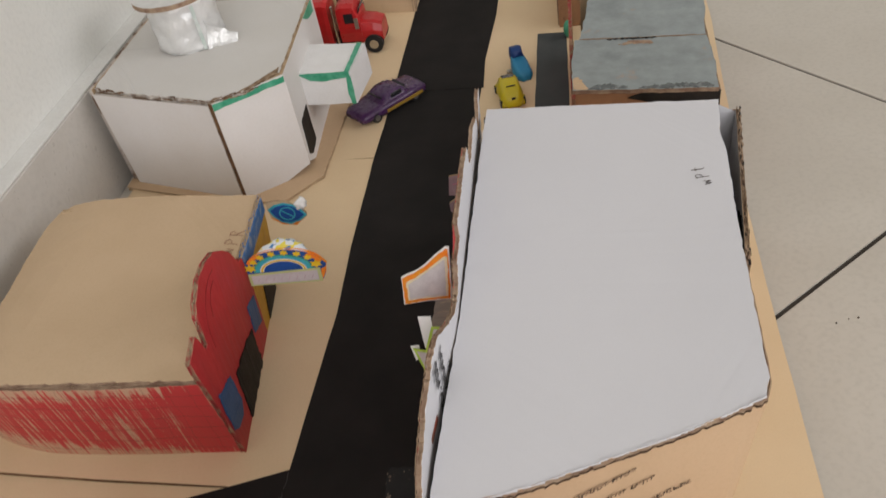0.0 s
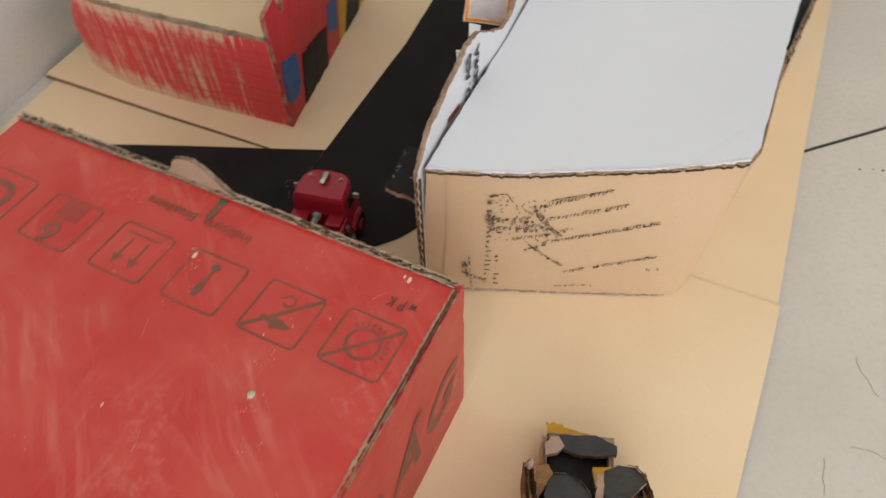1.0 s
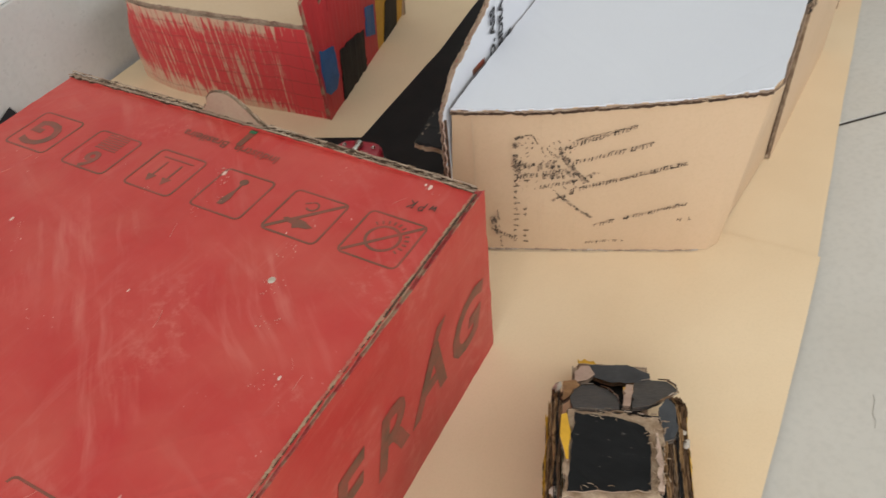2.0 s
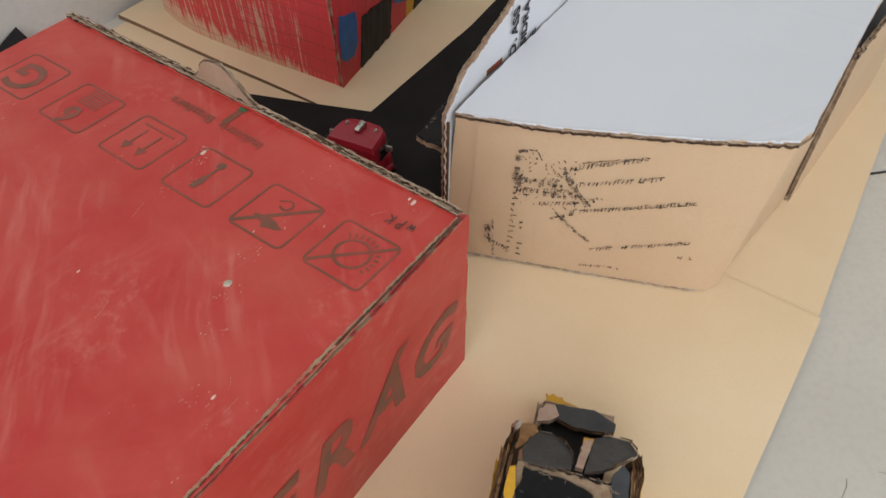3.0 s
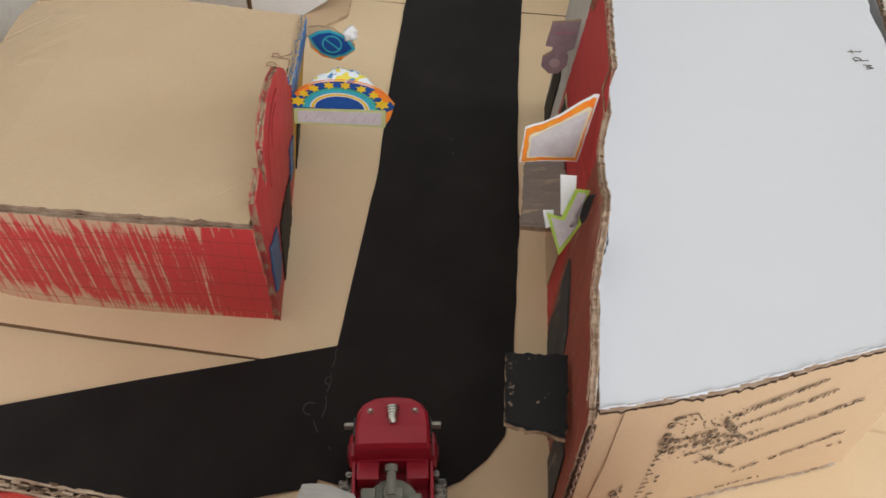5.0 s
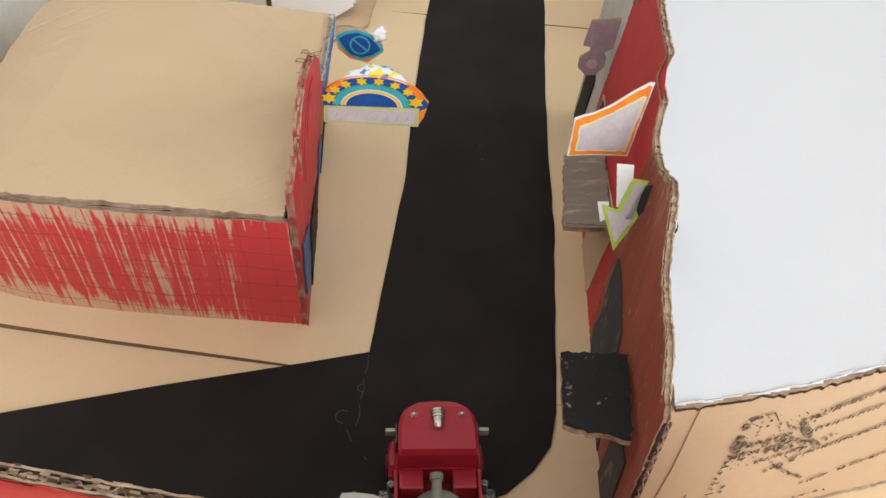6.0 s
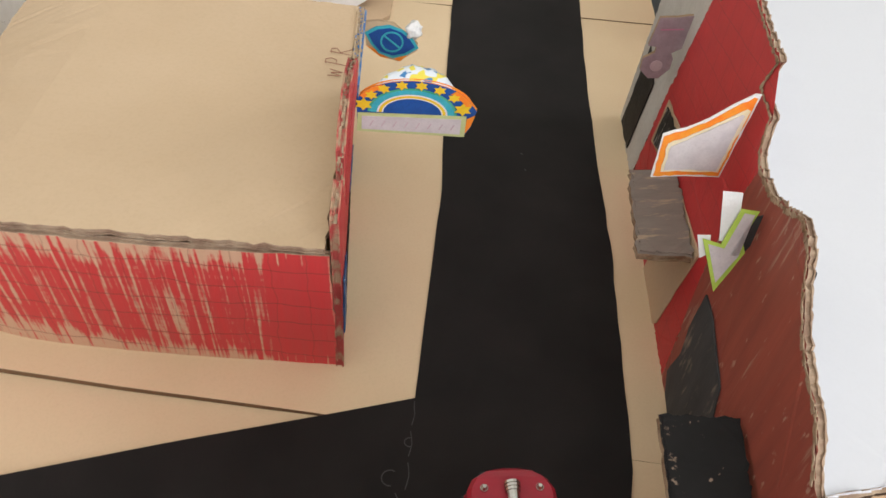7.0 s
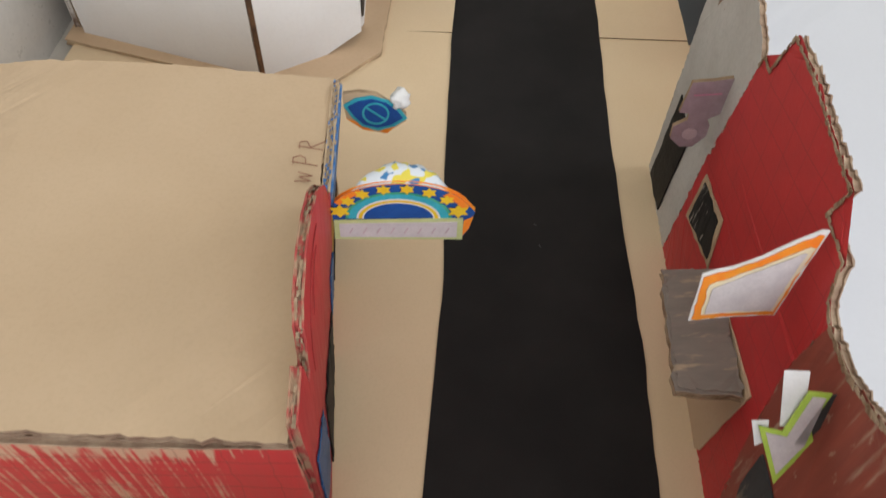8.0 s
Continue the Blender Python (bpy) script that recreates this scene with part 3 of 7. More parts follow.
def wall_with_hole(axis, at0, at1, lo, hi, hole):
    """A wall of thickness at0..at1 across the given axis, with one opening (from, to, bottom, top)."""
    bm = bmesh.new()
    a, c, zb, zt = hole
    for p, q, z0, z1 in ((lo, a, R["z0"], R["z1"]), (c, hi, R["z0"], R["z1"]), (a, c, R["z0"], zb), (a, c, zt, R["z1"])):
        if axis == "y":
            add_box(bm, (p, at0, z0), (q, at1, z1))
        else:
            add_box(bm, (at0, p, z0), (at1, q, z1))
    return bm


single("wall_west", box((R["x0"] - T, R["y0"] - T, R["z0"]), (R["x0"], R["y1"] + T, R["z1"])), "wall paint", "white painted plaster wall above a tiled skirting", "wall", kind="structure")
single("wall_north", box((R["x0"], R["y1"], R["z0"]), (R["x1"], R["y1"] + T, R["z1"])), "wall paint", "plain white painted wall of the room", "wall", kind="structure")
single("wall_south", wall_with_hole("y", R["y0"] - T, R["y0"], R["x0"], R["x1"], WIN_W), "wall paint", "white painted wall with a wide window", "wall", kind="structure")
single("wall_east", wall_with_hole("x", R["x1"], R["x1"] + T, R["y0"] - T, R["y1"] + T, WIN_E), "wall paint", "white painted wall with a window", "wall", kind="structure")
single("ceiling", box((R["x0"] - T, R["y0"] - T, R["z1"]), (R["x1"] + T, R["y1"] + T, R["z1"] + T)), "ceiling paint", "plain white ceiling of the room", "ceiling", kind="structure")
bm = box((R["x0"], R["y0"], R["z0"] - 0.001), (R["x0"] + 0.0195, R["y1"], 0.091), bevel=0.0015)
single("baseboard", bm, "skirting tile", "tall beige-grey tiled skirting along the white wall", "skirting", kind="structure")

# Thin strip over the skirting; its whiter colour stands for light on the ledge.
single("trim", box((R["x0"], R["y0"], 0.0912), (R["x0"] + 0.0182, R["y1"], 0.0932), bevel=0.0008), "trim white", "top ledge of the skirting, whitened as if lit from above", "trim", kind="structure")

floor = single("floor", box((R["x0"] - T, R["y0"] - T, -0.05), (R["x1"] + T, R["y1"] + T, R["z0"] - 0.0016)), "grout", "beige glazed floor tiles laid diagonally with dark joints", "floor", kind="structure")
TILE, JOINT = 0.60, 0.0034
tile_m = Matrix.Translation((0.4925, 0.285, 0)) @ Matrix.Rotation(radians(41.2), 4, "Z")
tile_mesh = mesh_of("floor_tile", box((JOINT / 2, JOINT / 2, R["z0"] - 0.008), (TILE - JOINT / 2, TILE - JOINT / 2, R["z0"]), bevel=0.0008), "floor tile")
for i in range(-8, 8):
    for j in range(-8, 8):
        m = tile_m @ Matrix.Translation((i * TILE, j * TILE, 0))
        cs = [m @ Vector((a * TILE, c * TILE, 0)) for a in (0, 1) for c in (0, 1)]
        inside_all = all(R["x0"] < c.x < R["x1"] and R["y0"] < c.y < R["y1"] for c in cs)
        if inside_all:
            ob = new("floor_tile", tile_mesh)
        else:
            bm = bmesh.new()
            add_box(bm, (JOINT / 2, JOINT / 2, R["z0"] - 0.008), (TILE - JOINT / 2, TILE - JOINT / 2, R["z0"]), m)
            for co, no in (((R["x0"], 0, 0), (-1, 0, 0)), ((R["x1"], 0, 0), (1, 0, 0)), ((0, R["y0"], 0), (0, -1, 0)), ((0, R["y1"], 0), (0, 1, 0))):
                bmesh.ops.bisect_plane(bm, geom=bm.verts[:] + bm.edges[:] + bm.faces[:], plane_co=co, plane_no=no, clear_outer=True)
            if not bm.faces:
                bm.free()
                continue
            bmesh.ops.transform(bm, matrix=m.inverted(), verts=bm.verts[:])
            ob = new("floor_tile", mesh_of("floor_tile", bm, "floor tile"))
        ob.parent = floor
        ob.matrix_basis = m
crumbs = bmesh.new()
for x, y, r in ((0.333, 0.108, 0.0007), (0.347, 0.112, 0.0008), (0.341, 0.111, 0.0004), (0.352, -0.14, 0.0006), (0.36, 0.02, 0.0006)):
    add_tube(crumbs, r, r * 0.4, 0.0009, Matrix.Translation((x, y, R["z0"])), 7)
single("floor_crumbs", crumbs, "ink", "tiny dark crumbs lying on the floor tiles", "crumbs", kind="stuff")
hair = bmesh.new()
flat_floor = frame_of((0, 0, R["z0"]), (1, 0, 0), (0, 1, 0))
for x, y, n, a in ((0.34, -0.10, 16, 0.5), (0.352, -0.065, 12, 2.2), (0.33, -0.13, 9, 1.0)):
    rr = random.Random(int(x * 1000))
    for k in range(n):
        a += rr.uniform(-0.5, 0.5)
        x2, y2 = x + 0.0022 * math.cos(a), y + 0.0022 * math.sin(a)
        add_stroke(hair, (x, y), (x2, y2), 0.00016, flat_floor, 0.0003)
        x, y = x2, y2
single("hair_strands", hair, "loose hair", "a few loose hairs on the floor tiles", "hair", kind="stuff")


# ---- the card ground of the model ----
def sheet(pts, z_of, thick, step=0.02):
    at = lambda s, t, w=0.0: Vector((s, t, z_of(s, t) + w))
    bm = plate(pts, at, thick, 0.0002, step, 5, core=False, mats=(0, 0, 1))
    return bm


SHEET = ("cream card", "cream card edge")
single("card_sheet", sheet([(-0.227, 0.3195), (0.0, 0.3205), (0.30, 0.318), (0.305, 0.325), (0.316, 0.53), (0.322, 0.9), (-0.225, 0.9)], lambda x, y: 0.0007, 0.0009), SHEET,
       "cream card sheet under the far end of the model town", "card sheet", "ground sheets")
single("card_sheet", sheet([(-0.232, 0.001), (-0.12, -0.007), (0.0, -0.0135), (0.296, -0.034), (0.297, 0.1), (0.301, 0.331), (0.09, 0.3315), (-0.222, 0.329)],
                           lambda x, y: 0.0015 * min(1.0, max(0.0, -x / 0.06)), 0.0036), SHEET,
       "cream card sheet with a lifted edge under the town's middle", "card sheet", "ground sheets")
single("card_sheet", sheet([(-0.2245, 0.025), (-0.05, 0.012), (0.1, -0.008), (0.2, -0.018), (0.2975, -0.0262), (0.2935, -0.105), (0.2880, -0.19), (0.270, -0.55), (-0.225, -0.55)],
                           lambda x, y: -0.0019 + 0.0028 * (x + 0.23) / 0.53, 0.0012), SHEET,
       "cream card sheet under the near end of the model town", "card sheet", "ground sheets")

rn = random.Random(11)


def strip_edge(pts, wob):
    return ragged(pts, 0.012, wob, rn, closed=False) + [Vector(pts[-1])]


right = [(0.089, 0.44), (0.088, 0.30), (0.0868, 0.23), (0.0875, 0.16), (0.0895, 0.10), (0.0885, 0.05), (0.088, 0.0), (0.0872, -0.025), (0.0845, -0.042), (0.077, -0.0545), (0.066, -0.066), (0.056, -0.0715)]
low = [(0.056, -0.0715), (0.0, -0.0755), (-0.042, -0.0885), (-0.09, -0.104)]
left = [(-0.002, -0.07), (0.0, 0.0), (0.002, 0.08), (0.0035, 0.13), (0.0005, 0.2), (-0.0005, 0.32), (0.002, 0.44)]
road_z = lambda x, y: 0.0008
pts = strip_edge(right, 0.0003) + [Vector((0.03, -0.077))] + strip_edge(left, 0.0002)
single("road", sheet(pts, road_z, 0.0005, 1.0), ("black paper", "black paper"), "black paper strip laid as the main street of the model", "road", kind="structure")
single("road", sheet([(0.001, 0.43), (0.091, 0.425), (0.0895, 0.48), (0.096, 0.58), (0.10, 0.9), (0.0, 0.9), (0.0015, 0.59)], lambda x, y: 0.0014, 0.0005, 1.0), ("black paper", "black paper"),
       "second black paper strip that overlaps the street's far end", "road", kind="structure")


up = [(0.003, 0.001), (-0.034, -0.0112), (-0.09, -0.029), (-0.15, -0.0495), (-0.205, -0.069), (-0.2345, -0.0795)]
dn = [(0.003, -0.075), (0.0, -0.0755), (-0.042, -0.0885), (-0.09, -0.104), (-0.15, -0.122), (-0.205, -0.134), (-0.2345, -0.136)]
interp = lambda tab, x: float(np.interp(-x, [-p[0] for p in tab], [p[1] for p in tab]))
bm = bmesh.new()
cols = []
for i in range(37):
    x = 0.003 - 0.2365 * i / 36
    y0, y1 = interp(up, x), interp(dn, x)
    curl = 0.030 * (max(0.0, -0.200 - x) / 0.0335) ** 1.7
    row = []
    for k in range(7):
        f = k / 6
        p = Vector((x, y0 + (y1 - y0) * f, 0.0009 + curl * (1.0 - 0.75 * f)))
        row.append((bm.verts.new(p), bm.verts.new(p - Vector((0, 0, 0.0004)))))
    cols.append(row)
for a, c in zip(cols, cols[1:]):
    for k in range(6):
        bm.faces.new((a[k][0], c[k][0], c[k + 1][0], a[k + 1][0]))
        bm.faces.new((a[k + 1][1], c[k + 1][1], c[k][1], a[k][1]))
bmesh.ops.recalc_face_normals(bm, faces=bm.faces[:])
single("road", bm, "black paper", "black paper side street curling up against the skirting", "road", kind="structure")

ground = frame_of((0, 0, 0.0012), (1, 0, 0), (0, 1, 0))
wig = []
a = (0.0, -0.002)
for k in range(14):
    c = (0.0 + 0.0005 * math.sin(k * 1.3), -0.002 - 0.0028 * (k + 1))
    if k not in (4, 9):
        wig.append([a, c])
    a = c
wig += [arc(-0.0005, -0.021, 0.0020, 80, 290, 9), arc(-0.0065, -0.037, 0.0033, 60, 280, 9), [(-0.004, -0.043), (-0.001, -0.049)], [(0.0052, -0.0555), (0.0064, -0.0570)], [(0.045, 0.165), (0.0462, 0.1642)], [(0.047, 0.152), (0.0478, 0.1505)]]
single("chalk_marks", strokes(wig, 0.00035, ground), "chalk", "faint grey chalk scribble on the black paper street", "chalk mark", kind="stuff")


# ---- red house by the street ----
def hx(y, z):
    return -0.031 - 0.021 * (y - 0.012) / 0.158 + 0.0105 * (y / 0.167) * (max(z, 0.0) / 0.08)


house = thing("toy_house", (-0.115, 0.09, 0.0), "painted cardboard house, red brick front, bare cardboard roof", "model house")
side = lambda s, t, w=0.0: Vector((hx(s, t) + w, s, t))
HF = [(0.0125, 0.0), (0.0105, 0.045), (0.004, 0.085), (0.004, 0.094), (0.012, 0.0965), (0.019, 0.099), (0.0235, 0.083), (0.027, 0.084), (0.029, 0.103), (0.034, 0.110), (0.046, 0.1155), (0.060, 0.116),
      (0.073, 0.1125), (0.084, 0.104), (0.093, 0.094), (0.101, 0.079), (0.107, 0.077), (0.111, 0.05), (0.1135, 0.0)]
part("side_wall", plate(HF, side, 0.0034, 0.0004, 0.005, 21), ("house red", "tan card", "red brown edge"), house, "red painted street wall with a rounded gable")
for seed, key in ((301, "torn rim"), (302, "flute brown"), (303, "red brown edge")):
    tagged(part("torn_edge", frayed(HF[15:2:-1], side, -0.0034, -0.0012, seed, 0.0022), key, house), "frayed paper along the gable's cut edge", "", "", "stuff")
# Shade of the gable's creases, drawn as darker red strokes on the flat wall.
part("gable_crease", strokes([[(0.0335, 0.074), (0.034, 0.084), (0.0365, 0.0925), (0.041, 0.0995), (0.048, 0.105), (0.056, 0.1075), (0.064, 0.107)], [(0.0445, 0.088), (0.0475, 0.0955), (0.053, 0.1005), (0.060, 0.102)]], 0.0007, side, 0.0003), "red crease", house, "darker red strokes for the shade in the gable's creases")
YF = [(0.1135, 0.0), (0.111, 0.05), (0.1075, 0.0765), (0.169, 0.0775), (0.173, 0.055), (0.172, 0.0)]
part("shop_wall", plate(YF, side, 0.0034, 0.0004, 0.006, 22), ("yellow paint", "tan card", "card edge"), house, "yellow painted shop wall")
part("parapet", patch([(0.110, 0.0625), (0.1075, 0.0765), (0.169, 0.0775), (0.172, 0.064)], side, 0.0009, 0.001, 0.0004, 0.005, 23), "parapet blue", house, "worn blue parapet band")
for seed, key in ((304, "torn rim"), (305, "pale torn"), (306, "parapet blue")):
    tagged(part("torn_edge", frayed([(0.1720, 0.0778), (0.140, 0.0774), (0.108, 0.0768)], side, -0.0036, -0.0002, seed, 0.0016), key, house), "frayed paper along the parapet", "", "", "stuff")
part("window", patch([(0.0125, 0.0545), (0.0345, 0.0475), (0.0350, 0.0225), (0.0300, 0.0175), (0.0180, 0.0185), (0.0125, 0.0235)], side, 0.0007, 0.0005, 0.0008, 0.0022, 24), "window blue", house, "blue painted window")
part("window", patch([(0.0905, 0.049), (0.1065, 0.044), (0.108, 0.018), (0.0895, 0.0255)], side, 0.0007, 0.0005, 0.0007, 0.0022, 25), "window blue", house, "blue painted window")
part("door", patch([(0.042, 0.040), (0.062, 0.0385), (0.085, 0.034), (0.085, 0.0015), (0.0385, 0.0015)], side, 0.0008, 0.0006, 0.0008, 0.0024, 26), "black paint", house, "black painted door")
part("shop_door", patch([(0.131, 0.034), (0.156, 0.034), (0.158, 0.001), (0.126, 0.001)], side, 0.0008, 0.0006, 0.0004, 0.006, 27), "black paint", house, "black painted shop door")


def front(s, t, w=0.0):
    y = 0.0135 + 0.0025 * math.sin((s + 0.03) / 0.16 * math.pi) - 0.0065 * (t / 0.076) + (0.010 * max(0.0, (-s - 0.15) / 0.055) ** 2)
    return Vector((s, y - w, t))


FW = [(-0.0335, 0.001), (-0.07, 0.0), (-0.12, 0.0), (-0.185, 0.0), (-0.206, 0.001), (-0.205, 0.04), (-0.186, 0.0728), (-0.15, 0.0730), (-0.10, 0.0730), (-0.034, 0.0732)]
part("front_wall", plate(FW, front, 0.003, 0.0004, 0.004, 28), ("house front paint", "tan card", "card torn"), house, "scribbled red brick wall with bare streaks and pen lines")
back = frame_of((-0.05, 0.176, 0), (-1, 0, 0), (0, 0, 1))
part("back_wall", plate([(0, 0), (0.15, 0), (0.15, 0.073), (0, 0.073)], back, 0.003, 0.0003, 0.01, 29), CARD, house)
west = frame_of((-0.2065, 0.17, 0), (0, -1, 0), (0.14, 0, 1))
part("wall_panel", plate([(0, 0), (0.145, 0), (0.145, 0.068), (0, 0.071)], west, 0.003, 0.0003, 0.01, 30), CARD, house)


def roof_at(s, t, w=0.0):
    sag = 0.0022 * math.sin((s + 0.2) / 0.16 * math.pi) * math.sin((t - 0.01) / 0.165 * math.pi)
    left_dip = 0.006 * max(0.0, (-s - 0.165) / 0.04) ** 1.5
    return Vector((s, t, 0.0762 - sag * 0.5 - left_dip + w))


RP = [(-0.0355, 0.0075), (-0.10, 0.0072), (-0.16, 0.007), (-0.19, 0.0135), (-0.196, 0.05), (-0.1985, 0.085), (-0.204, 0.13), (-0.2065, 0.160), (-0.202, 0.176), (-0.19, 0.181), (-0.12, 0.1805), (-0.0450, 0.1745), (-0.0428, 0.13), (-0.0408, 0.10), (-0.0398, 0.07), (-0.0372, 0.03)]


roof = part("roof", sheet_grid(RP, roof_at, 0.0026, 31, 0.02, 0.0006, 0.003), ("tan card", "tan card", "card torn"), house, "bare tan cardboard roof with torn edges", smooth=False)
handwriting("wPR", 0.0098, basis((-0.0488, 0.1240, 0.0768), (0.12, 1, 0), (-1, 0.12, 0)), "brown pen", roof, 0.0003)

sg = lambda s, t, w=0.0: Vector((s, 0.1085 + 0.05 * (s + 0.012) + 0.1 * (t - 0.06) - w, t))
arch = [(-0.0120 + 0.0265 * math.cos(radians(a)), 0.0655 + 0.0136 * math.sin(radians(a))) for a in range(14, 167, 11)]
sign = part("rainbow_sign", plate([(-0.0372, 0.0536), (0.0114, 0.0535), (0.0140, 0.0580), (0.0160, 0.0660)] + arch + [(-0.0378, 0.0665)], sg, 0.0022, 0.0002, 0.004, 33), ("rainbow blue", "tan card", "orange crayon"), house,
            "cut-out rainbow sign with yellow stars")
bow = lambda rx, ry: [(-0.0128 + rx * math.cos(radians(a)), 0.0632 + ry * math.sin(radians(a))) for a in range(0, 181, 10)]
part("rainbow_band", ring_patch(bow(0.0200, 0.0124), bow(0.0188, 0.0116), sg, 0.0005), "green paint", sign, "green painted arch")
part("rainbow_band", ring_patch(bow(0.0189, 0.0117), bow(0.0158, 0.0096), sg, 0.0006), "rainbow teal", sign, "teal painted arch")
part("rainbow_band", ring_patch(bow(0.0159, 0.0096), bow(0.0150, 0.0089), sg, 0.0006), "note paper", sign, "thin white painted arch")
part("rainbow_band", ring_patch(bow(0.0151, 0.0090), bow(0.0136, 0.0079), sg, 0.0006), "star yellow", sign, "yellow painted arch")
part("rainbow_band", ring_patch(bow(0.0137, 0.0079), bow(0.0131, 0.0075), sg, 0.0006), "note paper", sign, "thin white painted arch")
part("rainbow_edge", ring_patch(arch[:4], [(x - 0.0024, y - 0.0014) for x, y in arch[:4]], sg, 0.0004), "orange crayon", sign, "orange striped edge")
part("rainbow_edge", ring_patch(arch[-4:], [(x + 0.0018, y - 0.0014) for x, y in arch[-4:]], sg, 0.0004), "orange crayon", sign, "orange striped edge")
star = []
for k in range(12):
    a = radians(30 * k + 90)
    star.append((math.cos(a), math.sin(a), 1.0 if k % 2 == 0 else 0.58))
for k, a in enumerate((12, 38, 60, 82, 104, 126, 146, 168)):
    cx, cy, r = -0.0125 + 0.0226 * math.cos(radians(a)), 0.0640 + 0.0134 * math.sin(radians(a)), (0.0042 if k in (0, 7) else 0.0030)
    part("star", patch([(cx + r * q * x, cy + r * 0.75 * q * y) for x, y, q in star], sg, 0.0008), "star yellow", sign)
part("rainbow_edge", patch([(0.0112, 0.0540), (0.0138, 0.0582), (0.0154, 0.0640), (0.0118, 0.0620)], sg, 0.0005), "orange crayon", sign, "orange painted end")
part("label_strip", patch([(-0.0374, 0.0532), (0.0114, 0.0531), (0.0116, 0.0636), (-0.0371, 0.0625)], sg, 0.0011, 0.0006), "pale lime", sign, "lime bordered name strip")
part("label_paper", patch([(-0.0352, 0.0546), (0.0092, 0.0545), (0.0094, 0.0622), (-0.0352, 0.0612)], sg, 0.0014, 0.0003), "sketch paper", sign, "pale lilac paper strip")
part("label_bars", strokes([[(-0.0315 + 0.0052 * k, 0.0566), (-0.0300 + 0.0052 * k, 0.0594)] for k in range(8)], 0.0005, sg, 0.0017), "mauve light", sign)
bm = bmesh.new()
cols = []
for k in range(25):
    a = radians(24 + 134 * k / 24)
    x, z, h = -0.0120 + 0.0250 * math.cos(a), 0.0650 + 0.0132 * math.sin(a), max(0.0, math.sin(math.pi * k / 24)) ** 0.7
    col = []
    for q in range(5):
        f = q / 4
        p = sg(x * (1 - 0.15 * f) - 0.0018 * f, z + 0.0030 * h * math.sin(f * 2.2), -0.0008 - 0.0090 * h * f)
        n = 0.0009 * noise.noise(p * 300)
        col.append((bm.verts.new(p + Vector((0, n, n))), bm.verts.new(p + Vector((0, n, n - 0.0012)))))
    cols.append(col)
for a, c in zip(cols, cols[1:]):
    for q in range(4):
        bm.faces.new((a[q][0], c[q][0], c[q + 1][0], a[q + 1][0]))
        bm.faces.new((a[q + 1][1], c[q + 1][1], c[q][1], a[q][1]))
    for q in (0, 4):
        bm.faces.new((a[q][0], a[q][1], c[q][1], c[q][0]))
bmesh.ops.recalc_face_normals(bm, faces=bm.faces[:])
part("foil_flap", bm, "dotted foil", sign, "curved white foil flap dotted yellow and blue", smooth=True)
eye = lambda s, t, w=0.0: Vector((s, 0.1755 + 0.05 * (s + 0.03) + 0.1 * (t - 0.06) - w, t))
lens_pts = [(-0.0425, 0.0620), (-0.037, 0.0655), (-0.030, 0.0668), (-0.023, 0.0645), (-0.0175, 0.0595), (-0.0148, 0.0552), (-0.021, 0.0508), (-0.028, 0.0488), (-0.035, 0.0510), (-0.0395, 0.0562)]
eye_sign = part("eye_sign", plate([(-0.0425, 0.0672), (-0.036, 0.0682), (-0.028, 0.0672), (-0.0155, 0.0570), (-0.0155, 0.0535), (-0.0250, 0.0470), (-0.034, 0.0490), (-0.0415, 0.0550)], eye, 0.002, 0.0003, 0.005, 35), ("tan card", "tan card", "card edge"), house, "blue lens-shaped cut-out sign")
part("sign_backing", patch([(-0.0418, 0.0550), (-0.0345, 0.0492), (-0.0300, 0.0482), (-0.0360, 0.0525)], eye, 0.0003), "orange crayon", eye_sign, "orange painted edge")
part("sign_backing", patch([(-0.0270, 0.0480), (-0.0240, 0.0472), (-0.0205, 0.0505), (-0.0240, 0.0500)], eye, 0.0003), "orange crayon", eye_sign, "orange painted edge")
part("sign_face", patch(lens_pts, eye, 0.0005), "rainbow teal", eye_sign)
part("sign_face", patch([(-0.0285 + (x + 0.0285) * 0.86, 0.0577 + (y - 0.0577) * 0.82) for x, y in lens_pts], eye, 0.0008), "rainbow blue", eye_sign)
part("emblem_ring", strokes([arc(-0.0285, 0.0580, 0.0055, 0, 360, 22, 0.0052), [(-0.0325, 0.0612), (-0.0245, 0.0550)]], 0.0009, eye, 0.0011), "rainbow teal", eye_sign)
bm = bmesh.new()
tuft = Vector((-0.0180, 0.1785, 0.0635))
bmesh.ops.create_icosphere(bm, subdivisions=3, radius=0.0042, matrix=Matrix.Translation(tuft))
for v in bm.verts:
    v.co += (v.co - tuft) * 0.6 * noise.noise(v.co * 420)
part("cotton_tuft", bm, "cotton", eye_sign, "white cotton tuft", smooth=True)


# ---- white box building ----
def fx(y, z):
    return 0.105 + z * 0.065 * min(1.0, max(0.0, (y + 0.045) / 0.065))


hall = thing("toy_building", (0.18, 0.06, 0.0), "long cardboard box building, plain white roof, painted street front", "model building")
fac = lambda s, t, w=0.0: Vector((fx(s, t) - w, s, t))
TH = 0.0023


def face(pts, seed, mats, label, jit=0.0008):
    at = lambda s, t, w=0.0: fac(s, t, w)
    return part("street_wall", sheet_grid(pts, at, TH, seed, 0.011, jit, 0.0013), mats, hall, label)


